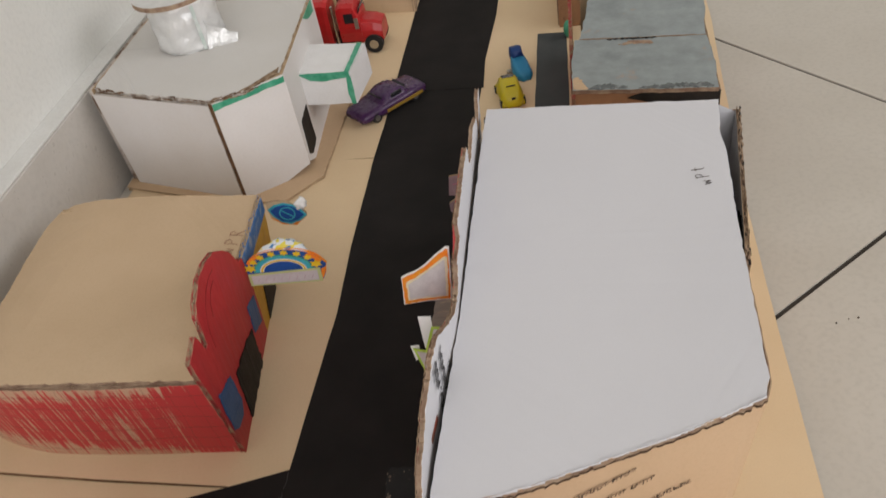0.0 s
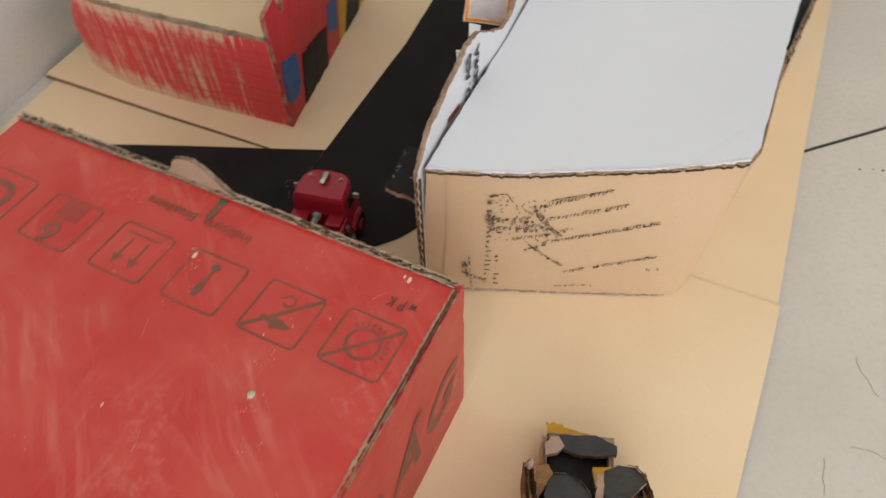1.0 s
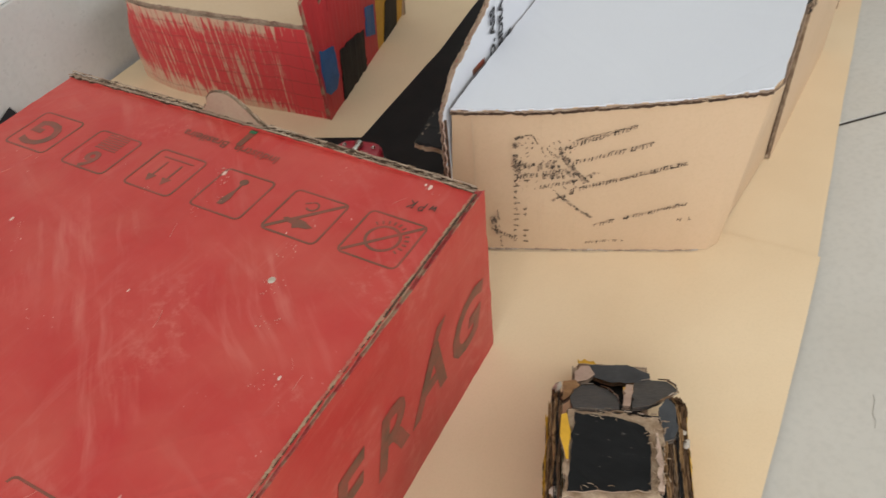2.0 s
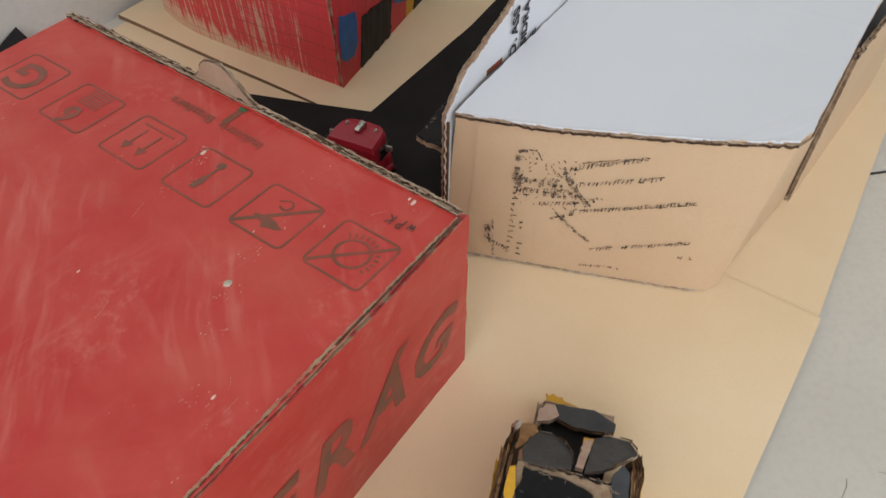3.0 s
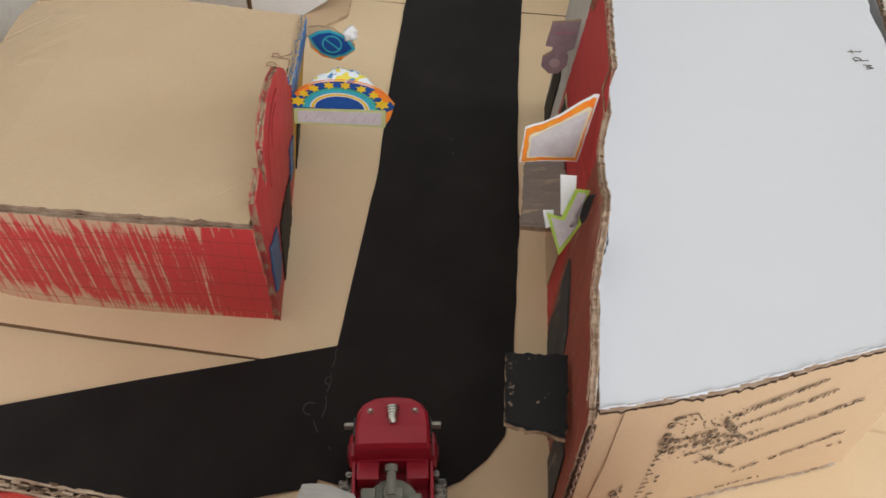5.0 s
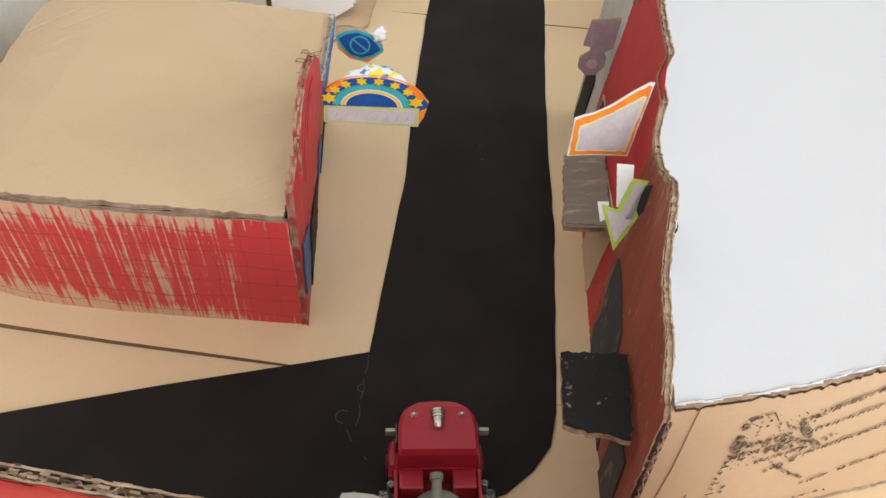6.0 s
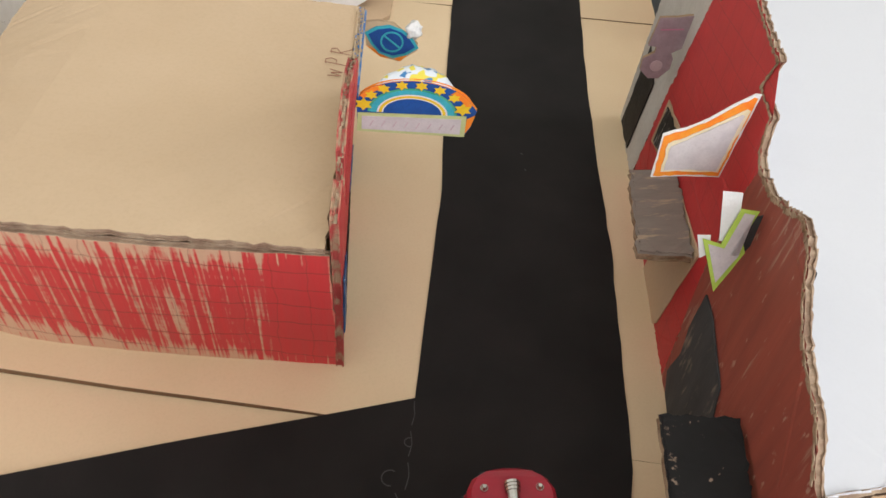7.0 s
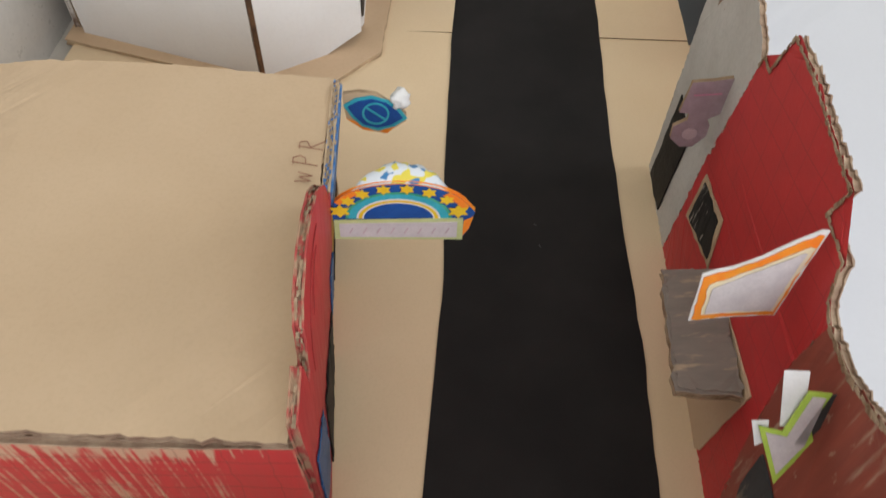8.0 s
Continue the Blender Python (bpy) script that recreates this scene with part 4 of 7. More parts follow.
GREY = [(0.21, 0.0), (0.2125, 0.1245), (0.206, 0.126), (0.2005, 0.124), (0.196, 0.096), (0.190, 0.0965), (0.186, 0.1185), (0.162, 0.1275), (0.145, 0.1225), (0.1385, 0.1165), (0.149, 0.059), (0.1545, 0.0)]
RED = [(0.1545, 0.0), (0.149, 0.059), (0.1385, 0.1165), (0.136, 0.122), (0.129, 0.121), (0.1215, 0.140), (0.098, 0.1405), (0.078, 0.1385), (0.056, 0.1375), (0.0595, 0.125), (0.043, 0.1245), (0.0385, 0.1125), (0.0325, 0.1095), (0.034, 0.1015),
       (0.0365, 0.085), (0.034, 0.056), (0.023, 0.0)]
BROWN = [(0.023, 0.0), (0.034, 0.056), (0.0365, 0.085), (0.034, 0.1015), (0.0325, 0.1095), (0.0185, 0.1105), (0.0035, 0.1175), (-0.0115, 0.1270), (-0.0240, 0.1268), (-0.034, 0.1198), (-0.050, 0.1130), (-0.069, 0.1090), (-0.081, 0.0985), (-0.0875, 0.095), (-0.087, 0.04), (-0.083, 0.0)]
grey_wall = face(GREY, 41, ("grey facade paint", "white card", "card torn"), "grey painted part of the street front")
red_wall = face(RED, 42, ("facade red", "white card", "card torn"), "red brick part of the street front, torn top edge")
brown_wall = face(BROWN, 43, ("brown paint", "white card", "card torn"), "brown painted part of the street front, torn top edge")
for wall, rim, wide in ((red_wall, RED[2:13], 0.0018), (brown_wall, BROWN[4:13], 0.0024)):
    tr, torn = random.Random(191), bmesh.new()
    for (y0, z0), (y1, z1) in zip(rim, rim[1:]):
        n = max(2, int(math.hypot(y1 - y0, z1 - z0) / 0.0013))
        for k in range(n):
            f, g = k / n, (k + 1.3) / n
            dz = tr.uniform(0.0003, 0.0010)
            add_stroke(torn, (y0 + (y1 - y0) * f, z0 + (z1 - z0) * f - dz), (y0 + (y1 - y0) * g, z0 + (z1 - z0) * g - dz), wide * tr.uniform(0.25, 1.0), fac, 0.0005 + 0.0001 * (k % 3))
    tagged(part("torn_edge", torn, "torn rim", wall), "bare torn paper along the top edge", "", "", "stuff")
part("door", skin([(0.2025, 0.002), (0.199, 0.055), (0.172, 0.049), (0.176, 0.003)], fac, 0.0008, 0.0006, 0.0006, 0.005, 44), "black paint", grey_wall, "black painted door")
part("window", skin([(0.1415, 0.0605), (0.1125, 0.0645), (0.1065, 0.0435), (0.1435, 0.034)], fac, 0.0007, 0.0005, 0.0005, 0.005, 45), "card edge", red_wall, "unpainted window rim")
part("window", skin([(0.1385, 0.0585), (0.1145, 0.0615), (0.1095, 0.0455), (0.1400, 0.0370)], fac, 0.0011, 0.0005, 0.0007, 0.004, 46), "black scratched", red_wall, "scratched black window")
part("door", skin([(0.0865, 0.0), (0.0845, 0.052), (0.0425, 0.055), (0.049, 0.004), (0.052, 0.0)], fac, 0.0007, 0.0005, 0.0005, 0.006, 47), "tan card", red_wall, "bare cardboard doorway")
part("door", skin([(0.0222, 0.0545), (0.0082, 0.0564), (-0.0055, 0.0548), (-0.0206, 0.0534), (-0.0280, 0.0394), (-0.042, 0.0), (-0.0036, 0.0), (0.012, 0.0018), (0.0200, 0.0077), (0.0172, 0.0231), (0.0215, 0.0347)], fac, 0.0008, 0.0006, 0.0005, 0.005, 48), "slate worn", brown_wall, "scraped dark grey pointed doorway")
part("door", skin([(-0.054, 0.045), (-0.074, 0.045), (-0.076, 0.0), (-0.052, 0.0)], fac, 0.0008, 0.0006, 0.0004, 0.005, 49), "slate worn", brown_wall, "scraped dark grey doorway")

awn = lambda s, t, w=0.0: Vector((s, t, 0.0665 + 0.0045 * (t + 0.06) / 0.04 - (0.103 - s) * 0.22 + w))
awning = part("awning", plate([(0.1035, -0.0425), (0.079, -0.0405), (0.0795, -0.0705), (0.1025, -0.0775)], awn, 0.003, 0.0006, 0.0022, 50), ("black worn", "tan card", "torn rim"), hall, "black painted card awning, chipped edges")
part("paint_coat", skin([(0.1030, -0.0432), (0.0798, -0.0413), (0.0802, -0.0698), (0.1020, -0.0762)], awn, 0.0004, 0.0003, 0.0008, 0.0012, 171), "black worn", awning, "chipped black paint")
awn2 = lambda s, t, w=0.0: Vector((s, t, 0.0525 - (0.107 - s) * 0.2 + w))
awning = part("awning", plate([(0.1075, 0.0985), (0.0875, 0.1005), (0.0855, 0.0475), (0.1065, 0.0435)], awn2, 0.0032, 0.0005, 0.003, 51), ("grey awning paint", "tan card", "torn rim"), hall, "streaky grey card awning")
part("paint_coat", skin([(0.1075, 0.0978), (0.0885, 0.0996), (0.0866, 0.0486), (0.1065, 0.0450)], awn2, 0.0004, 0.0003, 0.0009, 0.0012, 172), "grey awning paint", awning, "streaky grey paint")


def sgn(s, t, w=0.0):
    tip = 0.235 * (0.109 - s) / 0.028 + 0.03 * (s - 0.081) / 0.028
    return Vector((s, 0.0512 - tip * max(0.0, 0.108 - t) - w, t))


OS = [(0.0805, 0.0895), (0.0812, 0.1065), (0.089, 0.1100), (0.096, 0.1150), (0.1025, 0.1215), (0.1085, 0.1265), (0.1105, 0.1265), (0.1090, 0.108), (0.1070, 0.0895), (0.094, 0.0900)]
osign = part("orange_sign", skin(OS, sgn, 0.0, 0.0006, 0.0002, 0.004, 52, 0.004), "note paper", hall, "orange-edged paper sign")
OB = [(0.0812, 0.0903), (0.0818, 0.1058), (0.0892, 0.1092), (0.0962, 0.1142), (0.1028, 0.1206), (0.1084, 0.1252), (0.1096, 0.1250), (0.1082, 0.108), (0.1063, 0.0903), (0.094, 0.0908)]
OW = [(0.0835, 0.0922), (0.0838, 0.1034), (0.0897, 0.1066), (0.0966, 0.1115), (0.1024, 0.1165), (0.1074, 0.1205), (0.1088, 0.1200), (0.1072, 0.108), (0.1054, 0.0922), (0.094, 0.0926)]
OI = [(0.0845, 0.0932), (0.0848, 0.1026), (0.0900, 0.1056), (0.0966, 0.1103), (0.1022, 0.1150), (0.1064, 0.1184), (0.1072, 0.1180), (0.1060, 0.108), (0.1044, 0.0932), (0.094, 0.0936)]
part("sign_border", skin(OB, sgn, 0.0004, 0.0002, 0.0003, 0.002, 151, 0.004), "orange crayon", osign)
part("sign_border", skin(OW, sgn, 0.0008, 0.0002, 0.0003, 0.002, 152, 0.004), "cream crayon", osign, "pale yellow inner border")
part("sign_face", skin(OI, sgn, 0.0012, 0.0002, 0.0003, 0.002, 153, 0.004), "sketch paper", osign, "smudged pale grey sign face")

arr = frame_of((0.0985, 0.0005, 0.0805), (1, 0, 0), (0.0, 0.42, 0.91))
AR = [(0.0004, -0.0007), (0.0080, 0.0143), (0.0043, 0.0141), (0.0098, 0.0290), (0.0038, 0.0294), (-0.0005, 0.0166), (-0.0069, 0.0180)]
arrow = part("arrow_sign", plate(AR, arr, 0.0006, 0.0001, 0.004, 53, core=False, mats=(0, 0, 0)), "lime crayon", hall, "lime-edged paper arrow pointing down")
part("sign_face", patch([(0.0003, 0.0028), (0.0060, 0.0130), (0.0030, 0.0128), (0.0084, 0.0278), (0.0049, 0.0281), (0.0008, 0.0152), (-0.0049, 0.0164)], arr, 0.0003, 0.0002), "sketch paper", arrow)
part("paper_strip", patch([(-0.0008, 0.0172), (-0.0018, 0.0250), (-0.0030, 0.0345), (0.0036, 0.0345), (0.0042, 0.0270), (0.0030, 0.0172)], lambda s, t, w=0.0: arr(s, t, w - 0.0016), 0.0, 0.0003), "note paper", arrow, "curled white paper strip")
part("paper_strip", patch([(-0.0084, 0.0186), (-0.0040, 0.0190), (-0.0030, 0.0125), (-0.0062, 0.0105)], lambda s, t, w=0.0: arr(s, t, w - 0.0016), 0.0, 0.0003), "note paper", arrow, "curled white paper strip")
part("paper_backing", patch([(0.0035, 0.0045), (0.0105, 0.0160), (0.0125, 0.0270), (0.0090, 0.026)], lambda s, t, w=0.0: arr(s, t, w - 0.003), 0.0, 0.0004), "slate paint", arrow)

pur = lambda s, t, w=0.0: Vector((s, 0.1535 - w, t))
msign = part("bolt_sign", plate([(0.0937, 0.0682), (0.0985, 0.0638), (0.1035, 0.0642), (0.1078, 0.0700), (0.1078, 0.0755), (0.1062, 0.0785), (0.1065, 0.0815), (0.1112, 0.0822), (0.1130, 0.0990), (0.0965, 0.0962), (0.0945, 0.0815), (0.0985, 0.0812), (0.0985, 0.0780), (0.0938, 0.0745)], pur, 0.0018, 0.0002, 0.004, 54),
             ("mauve paint", "tan card", "card edge"), hall, "mauve cut-out sign shaped like a bolt")
part("bolt_head", patch(arc(0.1008, 0.0712, 0.0030, 0, 360, 16), pur, 0.0005), "mauve light", msign)
part("pink_line", strokes([[(0.0980, 0.0905), (0.1085, 0.0918)]], 0.0006, pur, 0.0006), "pink ink", msign)

KNOT = [0.0, 0.069, 0.128, 0.142, 0.150, 0.163, 0.242]
LOW = [(0.1045, -0.0838), (0.170, -0.0632), (0.2265, -0.0446), (0.2390, -0.0395), (0.2440, -0.0315), (0.2440, -0.0170), (0.2575, 0.0590)]
HIGH = [(0.1088, -0.0822), (0.170, -0.0642), (0.2250, -0.0438), (0.2462, -0.0343), (0.2560, -0.0296), (0.2598, -0.0190), (0.2625, 0.0700)]


def front_at(s, t, w=0.0):
    """The end sheet, bent round its soft corner and leaning out towards the top; w is out of its face."""
    def along(q):
        a = Vector([float(np.interp(q, KNOT, [p[i] for p in LOW])) for i in (0, 1)])
        c = Vector([float(np.interp(q, KNOT, [p[i] for p in HIGH])) for i in (0, 1)])
        return a.lerp(c, t / 0.098)
    p = along(s)
    d = (along(s + 0.004) - along(s - 0.004)).normalized()
    n = Vector((d.y, -d.x))
    return Vector((p.x + n.x * w, p.y + n.y * w, t))


FP = [(0.0, 0.001), (0.06, 0.0012), (0.10, 0.0004), (0.138, 0.0012), (0.16, 0.0008), (0.242, 0.001), (0.2415, 0.05), (0.241, 0.099), (0.17, 0.0985), (0.145, 0.0980), (0.12, 0.0970), (0.10, 0.0952), (0.05, 0.0935), (0.001, 0.0932)]
front_wall = part("front_wall", sheet_grid(FP, front_at, 0.0034, 55, 0.007, 0.0005), ("tan box card", "white card", "card torn"), hall, "tan cardboard end wall with smudged black print")
rnd = random.Random(8)
bars = bmesh.new()


def print_row(s0, t0, s1, t1, size, density):
    """A line of worn type: small upright bars in clusters, pressed unevenly."""
    run = math.hypot(s1 - s0, t1 - t0)
    n = max(2, int(run / (size * 0.62)))
    lean = (t1 - t0) / run
    press = rnd.uniform(0, 6)
    for k in range(n):
        worn = 0.5 + 0.5 * math.sin(press + k * 0.55)
        if rnd.random() > density * (0.82 + 0.18 * worn):
            continue
        f = k / n
        s, t = s0 + (s1 - s0) * f, t0 + (t1 - t0) * f + rnd.uniform(-1, 1) * size * 0.12
        h = size * rnd.uniform(0.55, 1.0)
        add_stroke(bars, (s, t - h / 2), (s + rnd.uniform(0.0, 0.35) * size, t + h / 2), size * rnd.uniform(0.12, 0.28), front_at, 0.0008)
        if rnd.random() < 0.6:
            q = t + rnd.choice((-0.42, 0.0, 0.42)) * h
            add_stroke(bars, (s - 0.1 * size, q), (s + 0.5 * size, q + 0.5 * size * lean), size * rnd.uniform(0.10, 0.22), front_at, 0.0009)


def smear(s0, t0, s1, t1, width, n):
    """Ink dragged along a line in broken dabs."""
    for k in range(n):
        f = (k + rnd.uniform(0, 0.7)) / n
        g = min(1.0, f + rnd.uniform(0.4, 1.3) / n)
        o = rnd.uniform(-0.5, 0.5) * width
        add_stroke(bars, (s0 + (s1 - s0) * f, t0 + (t1 - t0) * f + o), (s0 + (s1 - s0) * g, t0 + (t1 - t0) * g + o), width * rnd.uniform(0.35, 1.0), front_at, 0.0010)


for row in ((0.0605, 0.0703, 0.0671, 0.0739, 0.0034, 1.0), (0.0671, 0.0739, 0.0984, 0.0841, 0.0030, 1.0), (0.0668, 0.0625, 0.1075, 0.0735, 0.0031, 1.0), (0.0350, 0.0525, 0.0648, 0.0581, 0.0028, 1.0),
            (0.0496, 0.0462, 0.0737, 0.0520, 0.0032, 1.0), (0.0660, 0.0440, 0.1252, 0.0611, 0.0028, 1.0), (0.0749, 0.0184, 0.1280, 0.0350, 0.0026, 0.95), (0.0753, 0.0070, 0.0972, 0.0091, 0.0018, 0.6),
            (0.1235, 0.0235, 0.1320, 0.0250, 0.0020, 0.8), (0.0226, 0.0166, 0.0393, 0.0074, 0.0024, 0.95), (0.0257, 0.0297, 0.0280, 0.0040, 0.0018, 0.55), (0.0430, 0.0760, 0.0600, 0.0655, 0.0016, 0.35), (0.0420, 0.0600, 0.0600, 0.0640, 0.0018, 0.4)):
    print_row(*row)
for k in range(13):
    t = 0.0545 - 0.0039 * k
    for s0, keep in ((0.0350, 0.95), (0.0405, 0.55)):
        if rnd.random() < keep:
            add_stroke(bars, (s0, t), (s0 + rnd.uniform(0.0012, 0.0034), t + rnd.uniform(-0.0005, 0.0005)), rnd.uniform(0.0003, 0.0008), front_at, 0.0008)
            if rnd.random() < 0.4:
                add_stroke(bars, (s0 + rnd.uniform(0, 0.003), t - 0.0009), (s0 + rnd.uniform(0, 0.003), t + 0.0011), rnd.uniform(0.0003, 0.0005), front_at, 0.0009)
for row in ((0.0352, 0.0767, 0.0399, 0.0792, 0.0018, 4), (0.0405, 0.0795, 0.0447, 0.0793, 0.0010, 3), (0.0447, 0.0793, 0.0480, 0.0742, 0.0007, 4), (0.0375, 0.0745, 0.0400, 0.0735, 0.0008, 2), (0.0342, 0.0628, 0.0396, 0.0600, 0.0042, 20), (0.0345, 0.0580, 0.0385, 0.0576, 0.0024, 5),
            (0.0597, 0.0725, 0.0617, 0.0637, 0.0012, 9), (0.0590, 0.0715, 0.0640, 0.0610, 0.0008, 8), (0.0617, 0.0637, 0.0755, 0.0492, 0.0017, 24), (0.0640, 0.0610, 0.0740, 0.0500, 0.0008, 12), (0.0574, 0.0429, 0.0779, 0.0245, 0.0016, 15), (0.0660, 0.0495, 0.0807, 0.0559, 0.0018, 8), (0.0560, 0.0368, 0.0683, 0.0437, 0.0014, 6), (0.0671, 0.0764, 0.0882, 0.0825, 0.0005, 9), (0.0930, 0.0515, 0.1252, 0.0600, 0.0006, 10), (0.0800, 0.0790, 0.0984, 0.0845, 0.0006, 6)):
    smear(*row)
for s0, t0, s1, t1, width, n in ((0.0352, 0.0760, 0.0358, 0.0640, 0.0032, 2), (0.0345, 0.0632, 0.0385, 0.0570, 0.0046, 14), (0.0400, 0.0590, 0.0600, 0.0610, 0.0040, 9), (0.0500, 0.0530, 0.0700, 0.0560, 0.0030, 16), (0.0225, 0.0280, 0.0260, 0.0130, 0.0030, 4), (0.0600, 0.0690, 0.0740, 0.0510, 0.0030, 12)):
    smear(s0, t0, s1, t1, width, n)
for k in range(70):
    s, t = 0.036 + 0.034 * rnd.random() ** 1.3, 0.044 + 0.034 * rnd.random()
    add_stroke(bars, (s, t), (s + rnd.uniform(-0.0008, 0.0012), t + rnd.uniform(-0.0014, 0.0010)), rnd.uniform(0.0002, 0.0006), front_at, 0.0008)
part("smudged_print", bars, "smeared ink", front_wall, "smeared black print")
for seed, key in ((351, "pale torn"), (352, "card torn")):
    tagged(part("torn_edge", frayed([(0.004, 0.0008), (0.05, 0.0010), (0.10, 0.0006), (0.136, 0.0010)], front_at, -0.0004, 0.0004, seed, 0.0028), key, front_wall), "ragged paper along the foot of the wall", "", "", "stuff")
part("crease", strokes([[(0.012, 0.092), (0.0135, 0.05), (0.012, 0.003)]], 0.0009, front_at, 0.0006), "tan card", front_wall)

part("corrugation", flutes(lambda u, t, w=0.0: Vector((0.1082 + w, -0.0872 - t - 0.02 * u, 0.002 + u)), 0.090, 0.0016, 0.0010, 0.0071, 9), "pinkish card", hall, "wavy inner layer of the cut cardboard")
# Solid strip behind the flutes, coloured dark for the shade between them.
part("cut_edge", box((0.1060, -0.0872, 0.002), (0.1086, -0.0862, 0.0905)), "card core", hall, "dark strip standing for the shaded hollow behind the wavy layer")


def east(s, t, w=0.0):
    """The long side away from the street: its foot runs out a little more than its top."""
    k = s - 0.057
    foot = 0.2602 + 0.125 * k
    head = 0.2640 + 0.128 * k
    return Vector((foot + (head - foot) * t / 0.1 + w, s, t))


side_wall = part("side_wall", plate([(0.0565, 0.0), (0.205, 0.0), (0.2045, 0.0985), (0.15, 0.0990), (0.10, 0.0995), (0.075, 0.0998), (0.0568, 0.0985)], east, 0.0026, 0.0005, 0.003, 56), ("tan box card", "white card", "flute brown"), hall, "bare tan side wall, cut edge showing")
# Shadow gap where the sheets meet, drawn as a thin dark stroke.
part("edge_gap_shade", strokes([[(0.0, 0.004 + 0.0093 * k) for k in range(11)]], 0.0007, lambda s, t, w=0.0: Vector((east(0.0565, t).x - 0.0024 + s, 0.0560 - w, t)), 0.0002), "card core", hall, "dark stroke for the shade in the slit beside the cut edge")
for seed, key in ((341, "flute brown"), (342, "card core"), (343, "card torn"), (344, "black worn")):
    tagged(part("torn_edge", frayed([(0.2045, 0.0986), (0.15, 0.0991), (0.10, 0.0996), (0.0570, 0.0987)], lambda s, t, w=0.0: east(s, 2 * 0.099 - t, w), -0.0026, -0.0004, seed, 0.0030), key, side_wall), "frayed dark cut edge", "", "", "stuff")
part("dark_smear", patch([(0.060, 0.0985), (0.098, 0.0985), (0.112, 0.090), (0.100, 0.070), (0.080, 0.075), (0.064, 0.088)], east, -0.0031, 0.0003, 0.0012, 0.003, 78), "black worn", side_wall, "black paint smeared inside the wall")
bk = frame_of((0.2775, 0.207, 0.0), (-1, 0, 0), (0, 0, 1))
part("end_wall", plate([(0, 0), (0.1605, 0), (0.1605, 0.105), (0.010, 0.104), (0.006, 0.097), (-0.0035, 0.0965)], bk, 0.0034, 0.0004, 0.008, 57), ("tan box card", "white card", "card torn"), hall)


def wroof(s, t, w=0.0):
    """Roof corner heights joined, with a soft sag."""
    fy = (t + 0.07) / 0.275
    fxx = (s - 0.11) / 0.15
    z = 0.0965 + 0.005 * fxx * (1 - fy) + 0.0135 * fy - 0.0015 * fxx * fy
    z += -0.0014 * math.sin(max(0, min(1, fxx)) * math.pi) * (1 - fy) - 0.0012 * math.sin(max(0, min(1, fy)) * math.pi)
    z -= 0.0013 * max(0.0, 1 - 2 * fy)
    return Vector((s, t, z + w))


WR = [(0.1092, -0.0822), (0.128, -0.0775), (0.150, -0.0714), (0.17, -0.0642), (0.195, -0.0550), (0.22, -0.0455), (0.2455, -0.0342), (0.2552, -0.0295), (0.2585, -0.0190), (0.2600, 0.03), (0.2620, 0.09), (0.2655, 0.15), (0.2645, 0.165), (0.2685, 0.2015),
      (0.20, 0.205), (0.1195, 0.2085), (0.1172, 0.15), (0.1160, 0.09), (0.1148, 0.03), (0.1115, -0.03)]
roof = part("roof", sheet_grid(WR, wroof, 0.0032, 58, 0.016, 0.0004), ("white card", "tan box card", "tan box card"), hall, "plain white card roof with a torn front edge", smooth=False)
EDGE = WR[:8]
part("torn_edge", plate([(x, y + 0.0006) for x, y in EDGE] + [(x + 0.0005, y - 0.0012) for x, y in EDGE[::-1]], lambda s, t, w=0.0: wroof(s, t, w - 0.0007), 0.0016, 0.0008, 0.0017, 77), ("card torn", "card torn", "card core"), hall, "torn brown cardboard along the roof edge")
for seed, key, w0, w1 in ((331, "card torn", -0.0030, -0.0012), (332, "white card", -0.0006, 0.0003), (333, "flute brown", -0.0030, -0.0010)):
    tagged(part("torn_edge", frayed(EDGE[::-1], wroof, w0, w1, seed, 0.0030), key, hall), "frayed paper along the roof edge", "", "", "stuff")
handwriting("wPr", 0.0070, basis((0.2482, 0.1262, wroof(0.2482, 0.1262).z + 0.0003), (-0.20, 1, 0.04), (-1, -0.20, 0)), "ink", roof, 0.0003)
for x, y in ((0.168, -0.0643), (0.174, -0.0628), (0.205, -0.0503), (0.222, -0.0433), (0.198, -0.0533)):
    bm = bmesh.new()
    bmesh.ops.create_icosphere(bm, subdivisions=1, radius=0.0013, matrix=Matrix.Translation(wroof(x, y, 0.0001)) @ Matrix.Rotation(radians(22), 4, "Z") @ Matrix.Diagonal((3.4, 0.6, 0.2, 1)))
    part("torn_liner", bm, "white card", roof)
inside = lambda s, t, w=0.0: Vector((fx(s, t) + TH + w, s, t))
for words, s0, t0, sz in (("ED. ASS", -0.0245, 0.1050, 0.0100), ("DESIDRA", -0.0150, 0.1022, 0.0094), ("E", -0.0055, 0.0975, 0.0095)):
    lettering("print_line", words, sz, basis(inside(s0, t0, 0.0008), (inside(s0, t0 + 0.01) - inside(s0, t0)), (0, -1, 0)), "bold ink", brown_wall, bold=0.00035)
part("red_print", patch([(-0.048, 0.0972), (-0.034, 0.0975), (-0.034, 0.0940), (-0.048, 0.0940)], lambda s, t, w=0.0: inside(s, t, w), 0.0004), "print brown", brown_wall)


